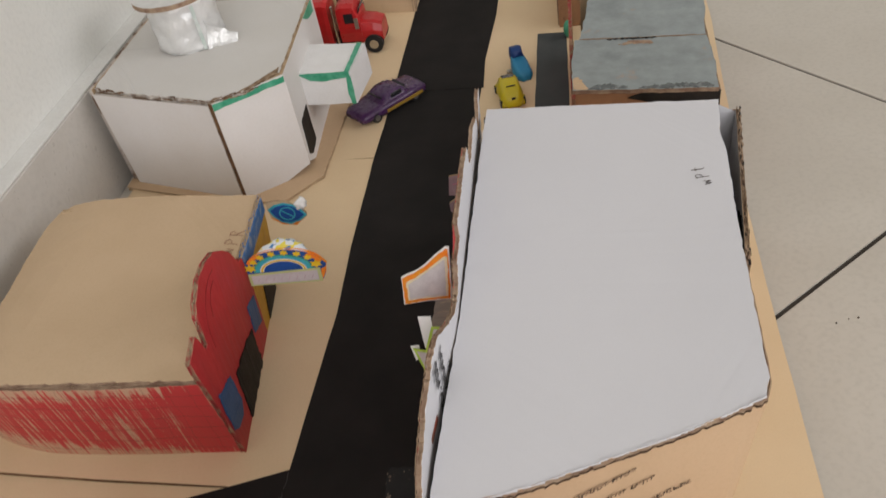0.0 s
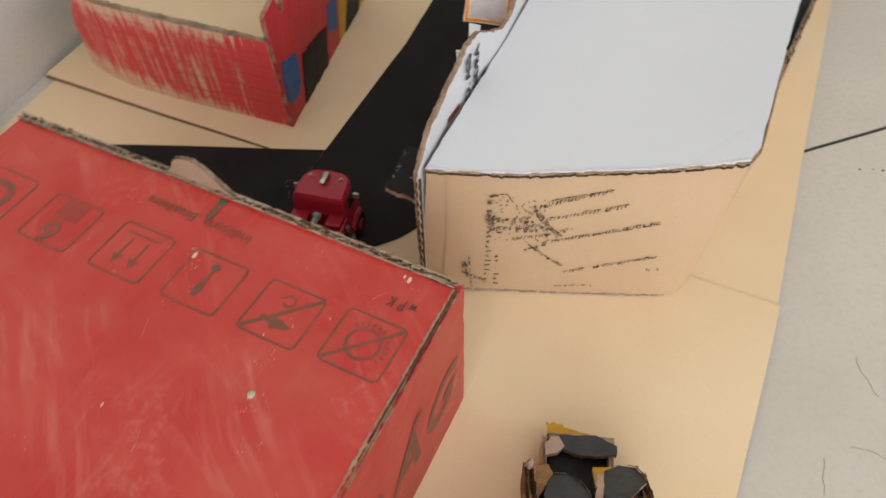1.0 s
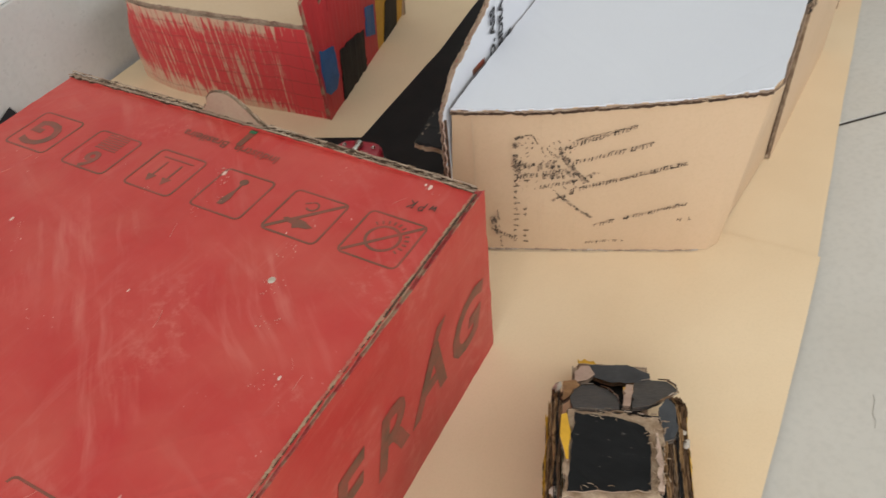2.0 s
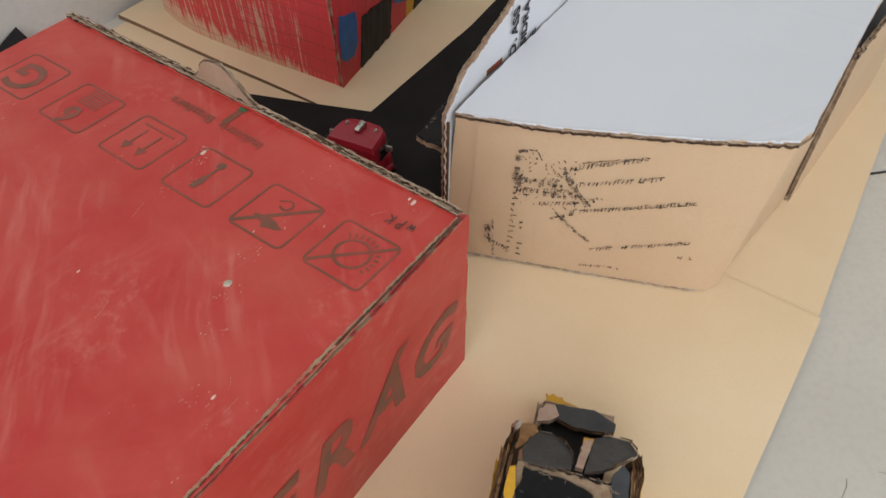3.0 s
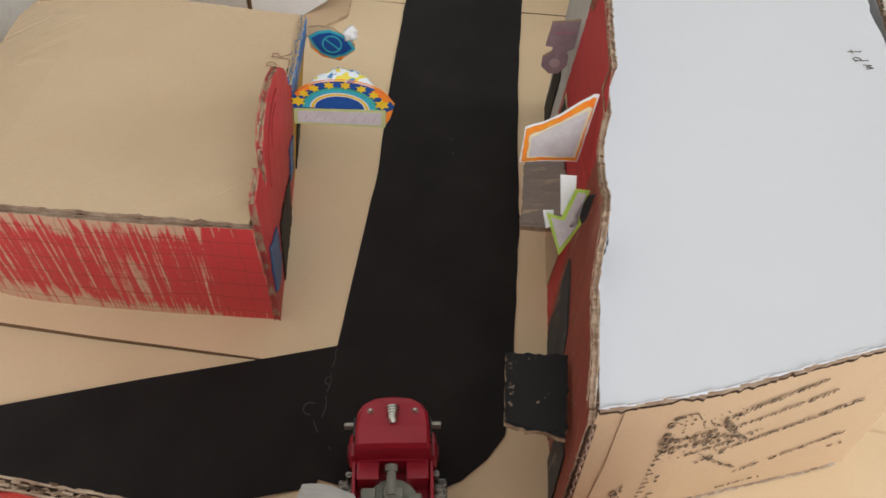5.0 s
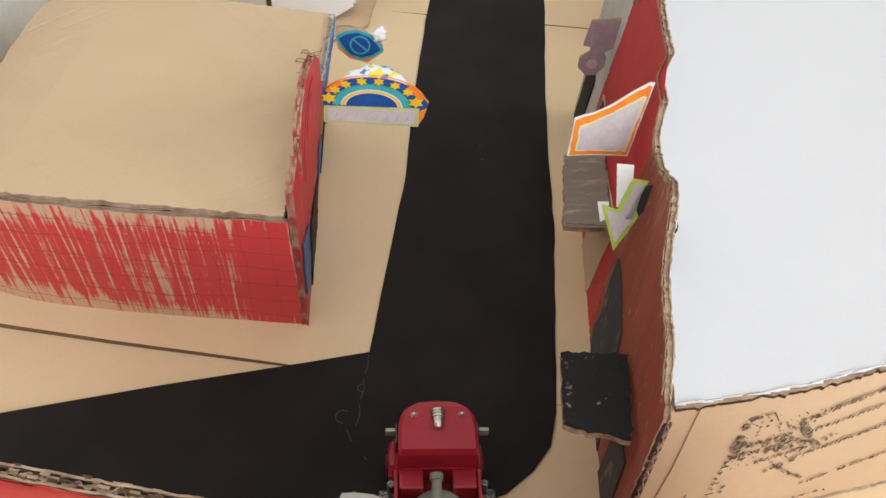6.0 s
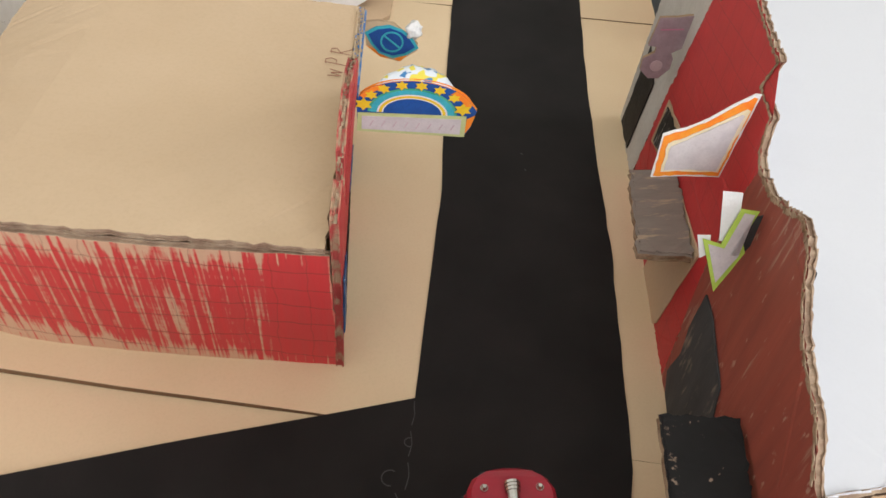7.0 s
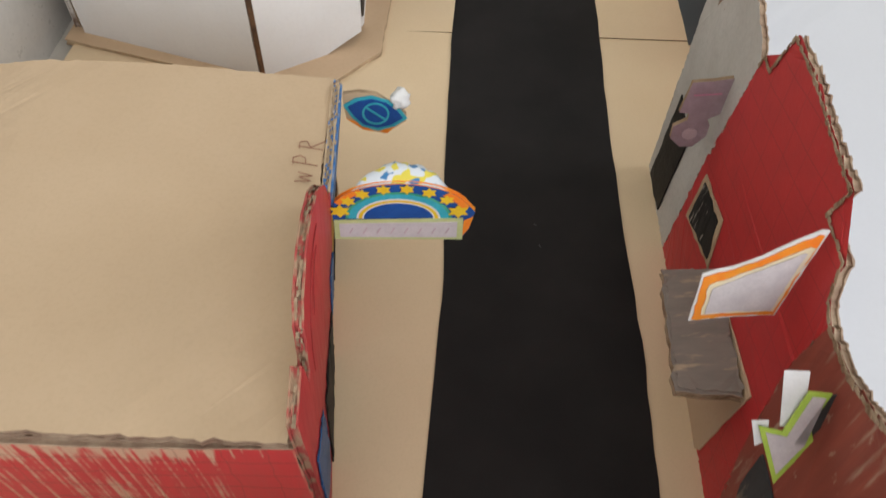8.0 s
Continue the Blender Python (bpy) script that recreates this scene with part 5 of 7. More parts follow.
# ---- red carton ----
carton = thing("carton", (0.03, -0.24, 0.0), "large red painted carton with printed handling symbols", "carton")
A, B, C, D = Vector((0.1556, -0.1525, 0)), Vector((-0.0840, -0.1320, 0)), Vector((-0.0935, -0.346, 0)), Vector((0.1420, -0.352, 0))
A0, B0, D0 = Vector((0.1522, -0.1435, 0)), Vector((-0.0830, -0.1240, 0)), Vector((0.1405, -0.350, 0))
TOP = 0.107
lid_z = lambda x: TOP + 0.0045 * (0.155 - x) / 0.239
lid = lambda s, t, w=0.0: Vector((s, t, lid_z(s) + 0.0010 * math.sin((s + 0.09) * 9) * math.sin((t + 0.35) * 11) + w))
top = part("top_panel", sheet_grid([(0.1535, -0.1565), (0.05, -0.1478), (-0.04, -0.1398), (-0.0835, -0.1362), (-0.0880, -0.22), (-0.0930, -0.345), (0.02, -0.348), (0.1405, -0.351), (0.1460, -0.29)], lid, 0.003, 61, 0.03, 0.0003), ("box red paint", "tan card", "red brown edge"), carton,
           "red painted top with scuffs and drips", smooth=False)
DU = (D - A)
sl = DU.length


def swall(s, t, w=0.0):
    f = t / TOP
    p = A0.lerp(D0, s / sl).lerp(A.lerp(D, s / sl), f)
    return Vector((p.x + w, p.y - 0.06 * w, t))


right_wall = part("side_wall", plate([(0.0, 0.0), (sl, 0.0), (sl, 0.1055), (0.1, 0.106), (0.05, 0.1058), (0.0, 0.1075)], swall, 0.0034, 0.0004, 0.006, 62), ("box red paint", "tan card", "red brown edge"), carton, "red painted side with large dark print")
bl = (B - A).length


def bwf(s, t, w=0.0):
    f = t / TOP
    p = A0.lerp(B0, s / bl).lerp(A.lerp(B, s / bl), f)
    return Vector((p.x - 0.003 * (1 - s / bl), p.y + w, t + 0.0045 * s / bl * min(1.0, f)))


part("back_wall", plate([(0.0, 0.0), (bl, 0.0), (bl, 0.1076), (0.12, 0.1090), (0.06, 0.1094), (0.0, 0.1080)], bwf, 0.004, 0.0006, 0.003, 63), ("box red paint", "box red paint", "card core"), carton, "red side facing the street, corrugated cut edge")
part("corrugation", flutes(lambda u, t, w=0.0: bwf(u, 0.1084 + t + 0.0009 * math.sin(u / bl * math.pi), w), bl, 0.004, 0.0016, 0.0050, 2, 0.75), "card torn", carton, "wavy inner layer of the cut cardboard")
lr = random.Random(31)
for w0 in (-0.0004, -0.0037):
    rim = [(bl * k / 90, w0 + lr.uniform(-0.00025, 0.00025)) for k in range(91)]
    part("liner", strokes([rim], 0.0007, lambda s, t, w=0.0: bwf(s, 0.1086 + 0.0009 * math.sin(s / bl * math.pi) + w, t), 0.0004), "card torn", carton, "torn paper liner along the cut edge")
for seed, key in ((321, "card torn"), (322, "flute brown"), (323, "card core")):
    tagged(part("torn_edge", frayed([(bl * k / 8, 0.1086 + 0.0009 * math.sin(k / 8 * math.pi)) for k in range(9)], bwf, -0.0040, -0.0004, seed, 0.0026), key, carton), "frayed paper along the cut edge", "", "", "stuff")
part("side_wall", plate([(0.0, 0.0), ((C - B).length, 0.0), ((C - B).length, 0.1085), (0.0, 0.1085)], frame_of(B, (C.x - B.x, C.y - B.y, 0), (0, 0, 1)), 0.0034, 0.0003, 0.01, 64), ("box red paint", "tan card", "card edge"), carton)
part("front_wall", plate([(0.0, 0.0), ((D - C).length, 0.0), ((D - C).length, 0.1035), (0.0, 0.1080)], frame_of(C, (D.x - C.x, D.y - C.y, 0), (0, 0, 1)), 0.0034, 0.0003, 0.01, 65), ("box red paint", "tan card", "card edge"), carton)
tab = [(0.0960, 0.1040), (0.1000, 0.1058), (0.1060, 0.1068), (0.1110, 0.1085), (0.1155, 0.1108), (0.1190, 0.1140), (0.1222, 0.1166), (0.1262, 0.1196), (0.1308, 0.1213), (0.1345, 0.1214), (0.1385, 0.1208), (0.1420, 0.1192), (0.1448, 0.1164), (0.1462, 0.1130), (0.1490, 0.1100), (0.1525, 0.1060)]
tab_at = lambda s, t, w=0.0: bwf(s - 0.0016, t + 0.0016 * (t - 0.104) / 0.018, w - 0.0004 + (t - 0.107) * 0.06)
torn_tab = part("torn_tab", plate(tab, tab_at, 0.0022, 0.0005, 0.0026, 66), ("pinkish card", "blush card", "flute brown"), carton, "torn bare cardboard tab standing up")
for seed, key in ((311, "card torn"), (312, "flute brown"), (313, "flute brown")):
    tagged(part("torn_edge", frayed(tab[1:-1], tab_at, -0.0024, -0.0004, seed, 0.0018), key, torn_tab), "frayed paper along the tab", "", "", "stuff")
part("tape_mark", patch([(0.0378, -0.1500), (0.0412, -0.1503), (0.0402, -0.1600), (0.0370, -0.1597)], lid, 0.00034, 0.0002), "print brown", carton, "dark printed bar")
part("green_fleck", patch([(0.0376, -0.1478), (0.0416, -0.1481), (0.0413, -0.1501), (0.0377, -0.1498)], lid, 0.0006, 0.0003, 0.0003, 0.002, 67), "dark green", carton, "dark green fleck of paint")
rg = random.Random(5)
edge_x = lambda u: 0.1537 - 0.0130 * u / 0.2
worn, gap = bmesh.new(), bmesh.new()
for k in range(150):
    u = 0.002 + k * 0.00128
    wide = rg.uniform(0.0007, 0.0013) * (1.0 if u < 0.09 else 0.75)
    add_stroke(worn, (edge_x(u) - 0.0006 + rg.uniform(-0.0002, 0.0002), -0.1550 - u), (edge_x(u + 0.0016) - 0.0006 + rg.uniform(-0.0002, 0.0002), -0.1550 - u - 0.0016), wide * 1.5, lid, 0.0003)
    if u < 0.075 or rg.random() < 0.45:
        add_stroke(gap, (edge_x(u) + 0.0001 + rg.uniform(-0.00015, 0.00015), -0.1550 - u), (edge_x(u + 0.0016) + 0.0001, -0.1550 - u - 0.0017), wide * (0.85 if u < 0.075 else 0.45), lid, 0.0005)
part("worn_edge", worn, "worn red edge", carton, "paint worn to bare card along the corner")
part("open_seam", gap, "card core", carton, "dark gap along the glued corner")

ang = radians(180 - 5.2)
symbols = []


def folded(x, y, w=0.0):
    """The top, and past its front edge the front wall below it."""
    rim = -0.3460 - 0.006 * (x + 0.0935) / 0.2355
    if y >= rim:
        return lid(x, y, w)
    return Vector((x, rim - w, lid_z(x) + y - rim))


def symbol(cx, cy, shapes, fills=(), letter=None, turn=ang):
    """A printed handling mark in a rounded square: line paths with their widths, filled outlines, and one character with its place and size."""
    ca, sa = math.cos(turn), math.sin(turn)
    at = lambda s, t, w=0.0: folded(cx + s * ca - t * sa, cy + s * sa + t * ca, w)
    h, r = 0.0132, 0.0022
    frame_path = [(-h + r, -h), (h - r, -h), (h - r * 0.3, -h + r * 0.3), (h, -h + r), (h, h - r), (h - r * 0.3, h - r * 0.3), (h - r, h), (-h + r, h), (-h + r * 0.3, h - r * 0.3), (-h, h - r), (-h, -h + r), (-h + r * 0.3, -h + r * 0.3), (-h + r, -h)]
    bm = strokes([frame_path], 0.00095, at, 0.00014)
    for path, wd in shapes:
        for p, q in zip(path, path[1:]):
            add_stroke(bm, p, q, wd, at, 0.00014)
    for pts in fills:
        bm.faces.new([bm.verts.new(at(x, y, 0.00013)) for x, y in pts])
    mark = part("handling_symbol", bm, "print brown", top)
    if letter:
        ch, x, y, size, bold = letter
        lettering("printed_character", ch, size, basis(at(x, y, 0.00016), at(x + 0.01, y) - at(x, y), at(x, y + 0.01) - at(x, y)), "print brown", mark, bold=bold)
    return mark


def up_arrow(x):
    return [([(x, -0.0062), (x, 0.0050)], 0.0010)], [(x - 0.0027, 0.0036), (x + 0.0027, 0.0036), (x, 0.0086)]


def arrows(base):
    (a, f), (c, g) = up_arrow(-0.0042), up_arrow(0.0042)
    return a + c + ([([(-0.0085, -0.0088), (0.0085, -0.0088)], 0.0009)] if base else []), [f, g]


hand = [(-0.0075, 0.0050), (-0.0050, 0.0042), (-0.0025, 0.0030), (0.0005, 0.0026), (0.0030, 0.0036), (0.0062, 0.0034), (0.0078, 0.0046), (0.0050, 0.0060), (0.0022, 0.0064), (0.0005, 0.0086), (-0.0018, 0.0072), (-0.0052, 0.0066)]
goblet = [(-0.0006, -0.0020), (0.0006, -0.0020), (0.0014, 0.0006), (0.0022, 0.0050), (0.0020, 0.0084), (-0.0008, 0.0080), (-0.0016, 0.0040)]
symbol(-0.0587, -0.1805, [], (), ("G", 0.0, 0.0004, 0.0255, 0.0006))
symbol(-0.0203, -0.1845, [([(-0.0065, -0.0116 + 0.0016 * k), (0.0060, -0.0116 + 0.0016 * k)], 0.0008) for k in range(7)], (), ("6", 0.0008, 0.0062, 0.0165, 0.0005))
symbol(0.0187, -0.1876, *arrows(True))
symbol(0.0562, -0.1903, [([(0.0, -0.0078), (0.0, -0.0015)], 0.0011)], [goblet, arc(0.0, -0.0078, 0.0021, 0, 340, 13)])
symbol(0.0934, -0.1929, [([(-0.012, -0.012), (0.012, 0.012)], 0.0017), (arc(0.0005, -0.0062, 0.0026, 40, 300, 12), 0.0009), ([(0.0020, -0.0082), (0.0045, -0.0066)], 0.0009)], [hand])
symbol(0.1295, -0.1944, [(arc(0, 0, 0.0070, 0, 360, 24), 0.0013), ([(-0.012, -0.012), (0.012, 0.012)], 0.0015)] + [([(0.0086 * math.cos(radians(a)), 0.0086 * math.sin(radians(a))), (0.0106 * math.cos(radians(a)), 0.0106 * math.sin(radians(a)))], 0.0009) for a in range(150, 330, 15)])
FACING = radians(-5.2)
symbol(0.0440, -0.3405, *arrows(False), turn=FACING)
symbol(0.0825, -0.3437, [([(-0.004, -0.008), (0.004, -0.008)], 0.0014), ([(0.0, -0.008), (0.0, 0.0)], 0.0011)], [goblet], turn=FACING)
symbol(0.0055, -0.3372, [], (), ("6", 0.0, 0.006, 0.0125, 0.0003), turn=FACING)
rub = bmesh.new()
rr = random.Random(77)
for cx, cy, rad, n in ((0.0440, -0.1790, 0.0024, 26), (0.0465, -0.1850, 0.0032, 12), (0.0520, -0.1960, 0.0030, 10), (0.0985, -0.2135, 0.0040, 12), (0.1020, -0.2330, 0.0055, 20), (0.1110, -0.2480, 0.0040, 14), (0.1335, -0.1590, 0.0020, 10), (0.1380, -0.1625, 0.0018, 6), (0.0480, -0.2060, 0.0030, 6), (0.1240, -0.2700, 0.0050, 12), (-0.0180, -0.2360, 0.0030, 6), (0.0180, -0.2010, 0.0020, 4), (0.0235, -0.3157, 0.0040, 46)):
    for k in range(n):
        x, y, a = cx + rad * rr.uniform(-1, 1), cy + rad * rr.uniform(-1, 1), rr.uniform(1.2, 2.2)
        d = rr.uniform(0.0002, 0.0007)
        add_stroke(rub, (x, y), (x + d * math.cos(a), y + d * math.sin(a)), rr.uniform(0.00015, 0.00040), lid, 0.00016 + 0.00001 * (k % 5))
tagged(part("rubbed_paint", rub, "pale rub", top), "pale rubbed specks in the red paint", "", "", "stuff")
for words, x in (("Indústria", 0.0500), ("Brasileira", 0.0205)):
    y = -0.1618 - 0.10 * (x - 0.0385)
    lettering("print_line", words, 0.0072, basis(lid(x, y, 0.0003), lid(x - 0.01, y + 0.0010) - lid(x + 0.01, y - 0.0010), (-0.11, -1, 0)), "print brown", top, bold=0.00006)
handwriting("wPK", 0.0050, basis(lid(0.1362, -0.1722, 0.0005), (-1, 0.1, 0), (-0.1, -1, 0)), "ink", top, 0.00038)
for k, ch in enumerate("GÁRF"):
    s = 0.0285 + 0.0325 * k
    m = basis(swall(s, 0.0435 + 0.0015 * k, 0.00022), (-DU.x, -DU.y, 0), swall(s, 0.1) - swall(s, 0.0))
    lettering("large_letter", ch, 0.042, m, "print brown", right_wall, shear=0.28, bold=0.0012)
bm = bmesh.new()
bmesh.ops.create_icosphere(bm, subdivisions=2, radius=0.0015, matrix=Matrix.Translation(lid(0.1006, -0.2295, 0.0001)) @ Matrix.Diagonal((1, 1.2, 0.25, 1)))
part("glue_drop", bm, "glue", carton, "glossy pale glue drop", smooth=True)
for x, y, r in ((0.0447, -0.1797, 0.0018), (0.134, -0.1590, 0.0018), (0.1315, -0.1580, 0.0010), (0.128, -0.268, 0.0011), (-0.024, -0.236, 0.0013), (0.052, -0.253, 0.0009), (0.030, -0.31, 0.0012)):
    bm = bmesh.new()
    bmesh.ops.create_icosphere(bm, subdivisions=1, radius=r * 0.75, matrix=Matrix.Translation(lid(x, y, 0.0001)) @ Matrix.Diagonal((0.7, 1.5, 0.25, 1)))
    part("paint_chip", bm, "scuff pink", carton)

scuffs = bmesh.new()
sr = random.Random(23)
for k in range(12):
    x, y = sr.uniform(-0.075, 0.140), sr.uniform(-0.335, -0.165)
    a = radians(sr.choice((78, 96, 112, 60)) + sr.uniform(-14, 14))
    for q in range(sr.randint(2, 5)):
        a += sr.uniform(-0.25, 0.25)
        x2, y2 = x + 0.0017 * math.cos(a), y + 0.0017 * math.sin(a)
        add_stroke(scuffs, (x, y), (x2, y2), sr.uniform(0.00008, 0.00016), lid, 0.00013)
        x, y = x2, y2
tagged(part("scuff_marks", scuffs, "scratch pink", top), "fine pale scratches", "", "", "stuff")


# ---- red toy lorry at the crossing ----
lorry = thing("toy_lorry", (0.0365, -0.085, 0.001), "dark red toy lorry with a white card flatbed trailer", "toy truck")
LM = Matrix.Translation((0.0360, -0.068, 0.001)) @ Matrix.Rotation(radians(6.5), 4, "Z")


def rounded_hull(sections, dx=0.0):
    """Skin through cross-sections about the line x = dx; each is y, half width, bottom, top, and how far the top corners are drawn in."""
    bm = bmesh.new()
    loops = []
    for y, hw, zb, zt, tuck in sections:
        prof = [(-hw, zb), (-hw, zb + (zt - zb) * 0.55), (-hw + tuck * 0.25, zt - tuck), (-hw + tuck, zt - tuck * 0.15), (0, zt), (hw - tuck, zt - tuck * 0.15), (hw - tuck * 0.25, zt - tuck), (hw, zb + (zt - zb) * 0.55), (hw, zb)]
        loops.append([bm.verts.new(LM @ Vector((x + dx, y, z))) for x, z in prof])
    for a, c in zip(loops, loops[1:]):
        for i in range(len(a) - 1):
            bm.faces.new((a[i], a[i + 1], c[i + 1], c[i]))
        bm.faces.new((a[-1], a[0], c[0], c[-1]))
    bm.faces.new(loops[0])
    bm.faces.new(loops[-1][::-1])
    bmesh.ops.recalc_face_normals(bm, faces=bm.faces[:])
    return bm


part("cab", rounded_hull([(-0.0046, 0.0156, 0.020, 0.0352, 0.0016), (-0.0034, 0.0156, 0.020, 0.0376, 0.0018), (0.004, 0.0156, 0.020, 0.0385, 0.0018), (0.0110, 0.0151, 0.020, 0.0385, 0.0020), (0.0150, 0.0132, 0.020, 0.0382, 0.0022), (0.0176, 0.0100, 0.020, 0.0374, 0.0024), (0.0190, 0.0060, 0.020, 0.0362, 0.0026)]), "toy red", lorry, "dark red plastic cab with a rounded brow")
part("cab_body", rounded_hull([(-0.0052, 0.0164, 0.004, 0.0262, 0.0030), (0.002, 0.0168, 0.004, 0.0262, 0.0030), (0.010, 0.0170, 0.006, 0.0250, 0.0034), (0.0170, 0.0158, 0.006, 0.0235, 0.0040), (0.0205, 0.0125, 0.006, 0.0220, 0.0040), (0.0222, 0.0080, 0.007, 0.0200, 0.0035)]), "toy red", lorry, "flared lower body and blunt nose")
part("windscreen", box((-0.0095, -0.0006, -0.0046), (0.0095, 0.0006, 0.0046), LM @ Matrix.Translation((0, 0.0182, 0.0285)) @ Matrix.Rotation(radians(-12), 4, "X"), 0.0005), "toy window", lorry)
for sx in (-1, 1):
    part("side_window", box((-0.0005, -0.0040, -0.0036), (0.0005, 0.0050, 0.0040), LM @ Matrix.Translation((sx * 0.0158, 0.0062, 0.0288)), 0.0004), "toy window", lorry, "dark side window")
    part("mirror", box((sx * 0.0182 - 0.0020, 0.0075, 0.0288), (sx * 0.0182 + 0.0020, 0.0092, 0.0325), LM, 0.0006), "toy silver", lorry, "silver wing mirror")
    bm = bmesh.new()
    add_tube(bm, 0.0015, 0.0013, 0.0012, LM @ Matrix.Translation((sx * 0.0092, 0.0106, 0.0378)), 14)
    add_tube(bm, 0.0012, 0.0006, 0.0010, LM @ Matrix.Translation((sx * 0.0092, 0.0106, 0.0390)), 14)
    part("roof_lamp", bm, "toy chrome", lorry, "tiny chrome roof lamp")
    part("storage_box", box((sx * 0.0102 - 0.0046, -0.0128, 0.012), (sx * 0.0102 + 0.0046, -0.0036, 0.0252), LM, 0.0008), "toy red", lorry, "dark red box behind the cab")
    part("side_rail", box((sx * 0.0160 - 0.0007, -0.0300, 0.012), (sx * 0.0160 + 0.0007, -0.0040, 0.0238), LM, 0.0003), "toy red", lorry)
    bm = bmesh.new()
    add_box(bm, (sx * 0.0196 - 0.0030, -0.0290, 0.005), (sx * 0.0196 + 0.0030, -0.0085, 0.0165), LM, 0, 0.0008)
    for k in range(9):
        for q in range(3):
            add_box(bm, (-0.0009, -0.0003, 0.0), (0.0009, 0.0003, 0.0007), LM @ Matrix.Translation((sx * 0.0196 - 0.0019 + 0.0019 * q, -0.0276 + 0.0022 * k, 0.0164)) @ Matrix.Rotation(radians(45 if (k + q) % 2 else -45), 4, "Z"))
    add_tube(bm, 0.0014, 0.0014, 0.0060, LM @ Matrix.Translation((sx * 0.0180, -0.0092, 0.0165)), 10)
    part("step_tank", bm, "dark chrome", lorry, "chrome side tank with chequered steps")
    part("headlamp", tube(0.0020, 0.0016, 0.0012, LM @ Matrix.Translation((sx * 0.0098, 0.0212, 0.0120)) @ Matrix.Rotation(radians(-90), 4, "X"), 14), "toy chrome", lorry, "chrome headlamp")
    part("wheel_arch", rounded_hull([(-0.0005, 0.0022, 0.009, 0.0130, 0.0012), (0.0025, 0.0026, 0.009, 0.0162, 0.0012), (0.0080, 0.0028, 0.009, 0.0176, 0.0012), (0.0135, 0.0024, 0.009, 0.0155, 0.0012), (0.0160, 0.0016, 0.009, 0.0125, 0.0012)], sx * 0.0164), "toy red", lorry, "flared wheel arch")
bm = bmesh.new()
for y0, y1, r0, r1 in ((0.0042, 0.0056, 0.0012, 0.0021), (0.0056, 0.0086, 0.0021, 0.0022), (0.0086, 0.0094, 0.0026, 0.0026), (0.0098, 0.0106, 0.0027, 0.0027), (0.0110, 0.0118, 0.0028, 0.0028), (0.0090, 0.0120, 0.0023, 0.0024)):
    add_tube(bm, r0, r1, y1 - y0, LM @ Matrix.Translation((0, y0, 0.0396)) @ Matrix.Rotation(radians(-90), 4, "X"), 16)
part("air_horn", bm, "toy chrome", lorry, "ribbed chrome roof horn")
part("chassis", box((-0.0155, -0.0365, 0.009), (0.0155, -0.004, 0.0150), LM, 0.001), "toy red", lorry)
bm = bmesh.new()
add_tube(bm, 0.0112, 0.0106, 0.0040, LM @ Matrix.Translation((0.0, -0.0212, 0.0165)), 26)
coupling = part("coupling", bm, "toy grey", lorry, "grey plastic trailer coupling with a lever")
part("bracket", box((-0.0130, -0.0215, 0.0150), (-0.0070, -0.0150, 0.0225), LM, 0.0010), "toy grey", coupling)
part("bracket", box((0.0060, -0.0240, 0.0150), (0.0118, -0.0170, 0.0215), LM, 0.0010), "toy grey", coupling)
for x in (-0.0055, 0.0015):
    part("rail", box((x, -0.0320, 0.0195), (x + 0.0014, -0.0175, 0.0228), LM, 0.0004), "toy grey", coupling)
for y in (-0.0300, -0.0238):
    part("crossbar", box((-0.0055, y, 0.0200), (0.0029, y + 0.0014, 0.0226), LM, 0.0004), "toy grey", coupling)
part("lever_base", box((-0.0038, -0.0205, 0.0195), (0.0040, -0.0150, 0.0238), LM, 0.0012), "toy grey", coupling)
bm = bmesh.new()
add_tube(bm, 0.0021, 0.0018, 0.0105, LM @ Matrix.Translation((-0.0006, -0.0190, 0.0236)) @ Matrix.Rotation(radians(-80), 4, "X"), 14)
add_tube(bm, 0.0026, 0.0026, 0.0026, LM @ Matrix.Translation((-0.0006, -0.0096, 0.0252)) @ Matrix.Rotation(radians(-80), 4, "X"), 14)
part("lever", bm, "toy grey", coupling)


def wheel_at(x, y, r, wdt, m, parent, rim="toy red"):
    w = part("wheel", tube(r, r, wdt, m @ Matrix.Translation((x - wdt / 2, y, r)) @ Matrix.Rotation(radians(90), 4, "Y"), 22), "toy rubber", parent)
    part("rim", tube(r * 0.55, r * 0.5, wdt + 0.0012, m @ Matrix.Translation((x - wdt / 2 - 0.0006, y, r)) @ Matrix.Rotation(radians(90), 4, "Y"), 16), rim, w)


for sx in (-1, 1):
    wheel_at(sx * 0.0168, 0.0078, 0.0072, 0.005, LM, lorry)
    wheel_at(sx * 0.0145, -0.0245, 0.0072, 0.006, LM, lorry)
deck = frame_of((0.0, -0.088, 0.0295), (1, 0.04, -0.07), (0.03, 1, 0))
DK = [(0.002, 0.0), (0.014, 0.0004), (0.0232, -0.0025), (0.0255, -0.0080), (0.0290, -0.0128), (0.0340, -0.0138), (0.0400, -0.0115), (0.0465, -0.0058), (0.0560, -0.0080), (0.0665, -0.0115), (0.0640, -0.038), (-0.003, -0.038)]
bed = part("flatbed", plate(DK, deck, 0.0034, 0.0003, 0.004, 71), ("brushed grey white", "brushed grey white", "card edge"), lorry, "white painted card flatbed with drawn outlines")
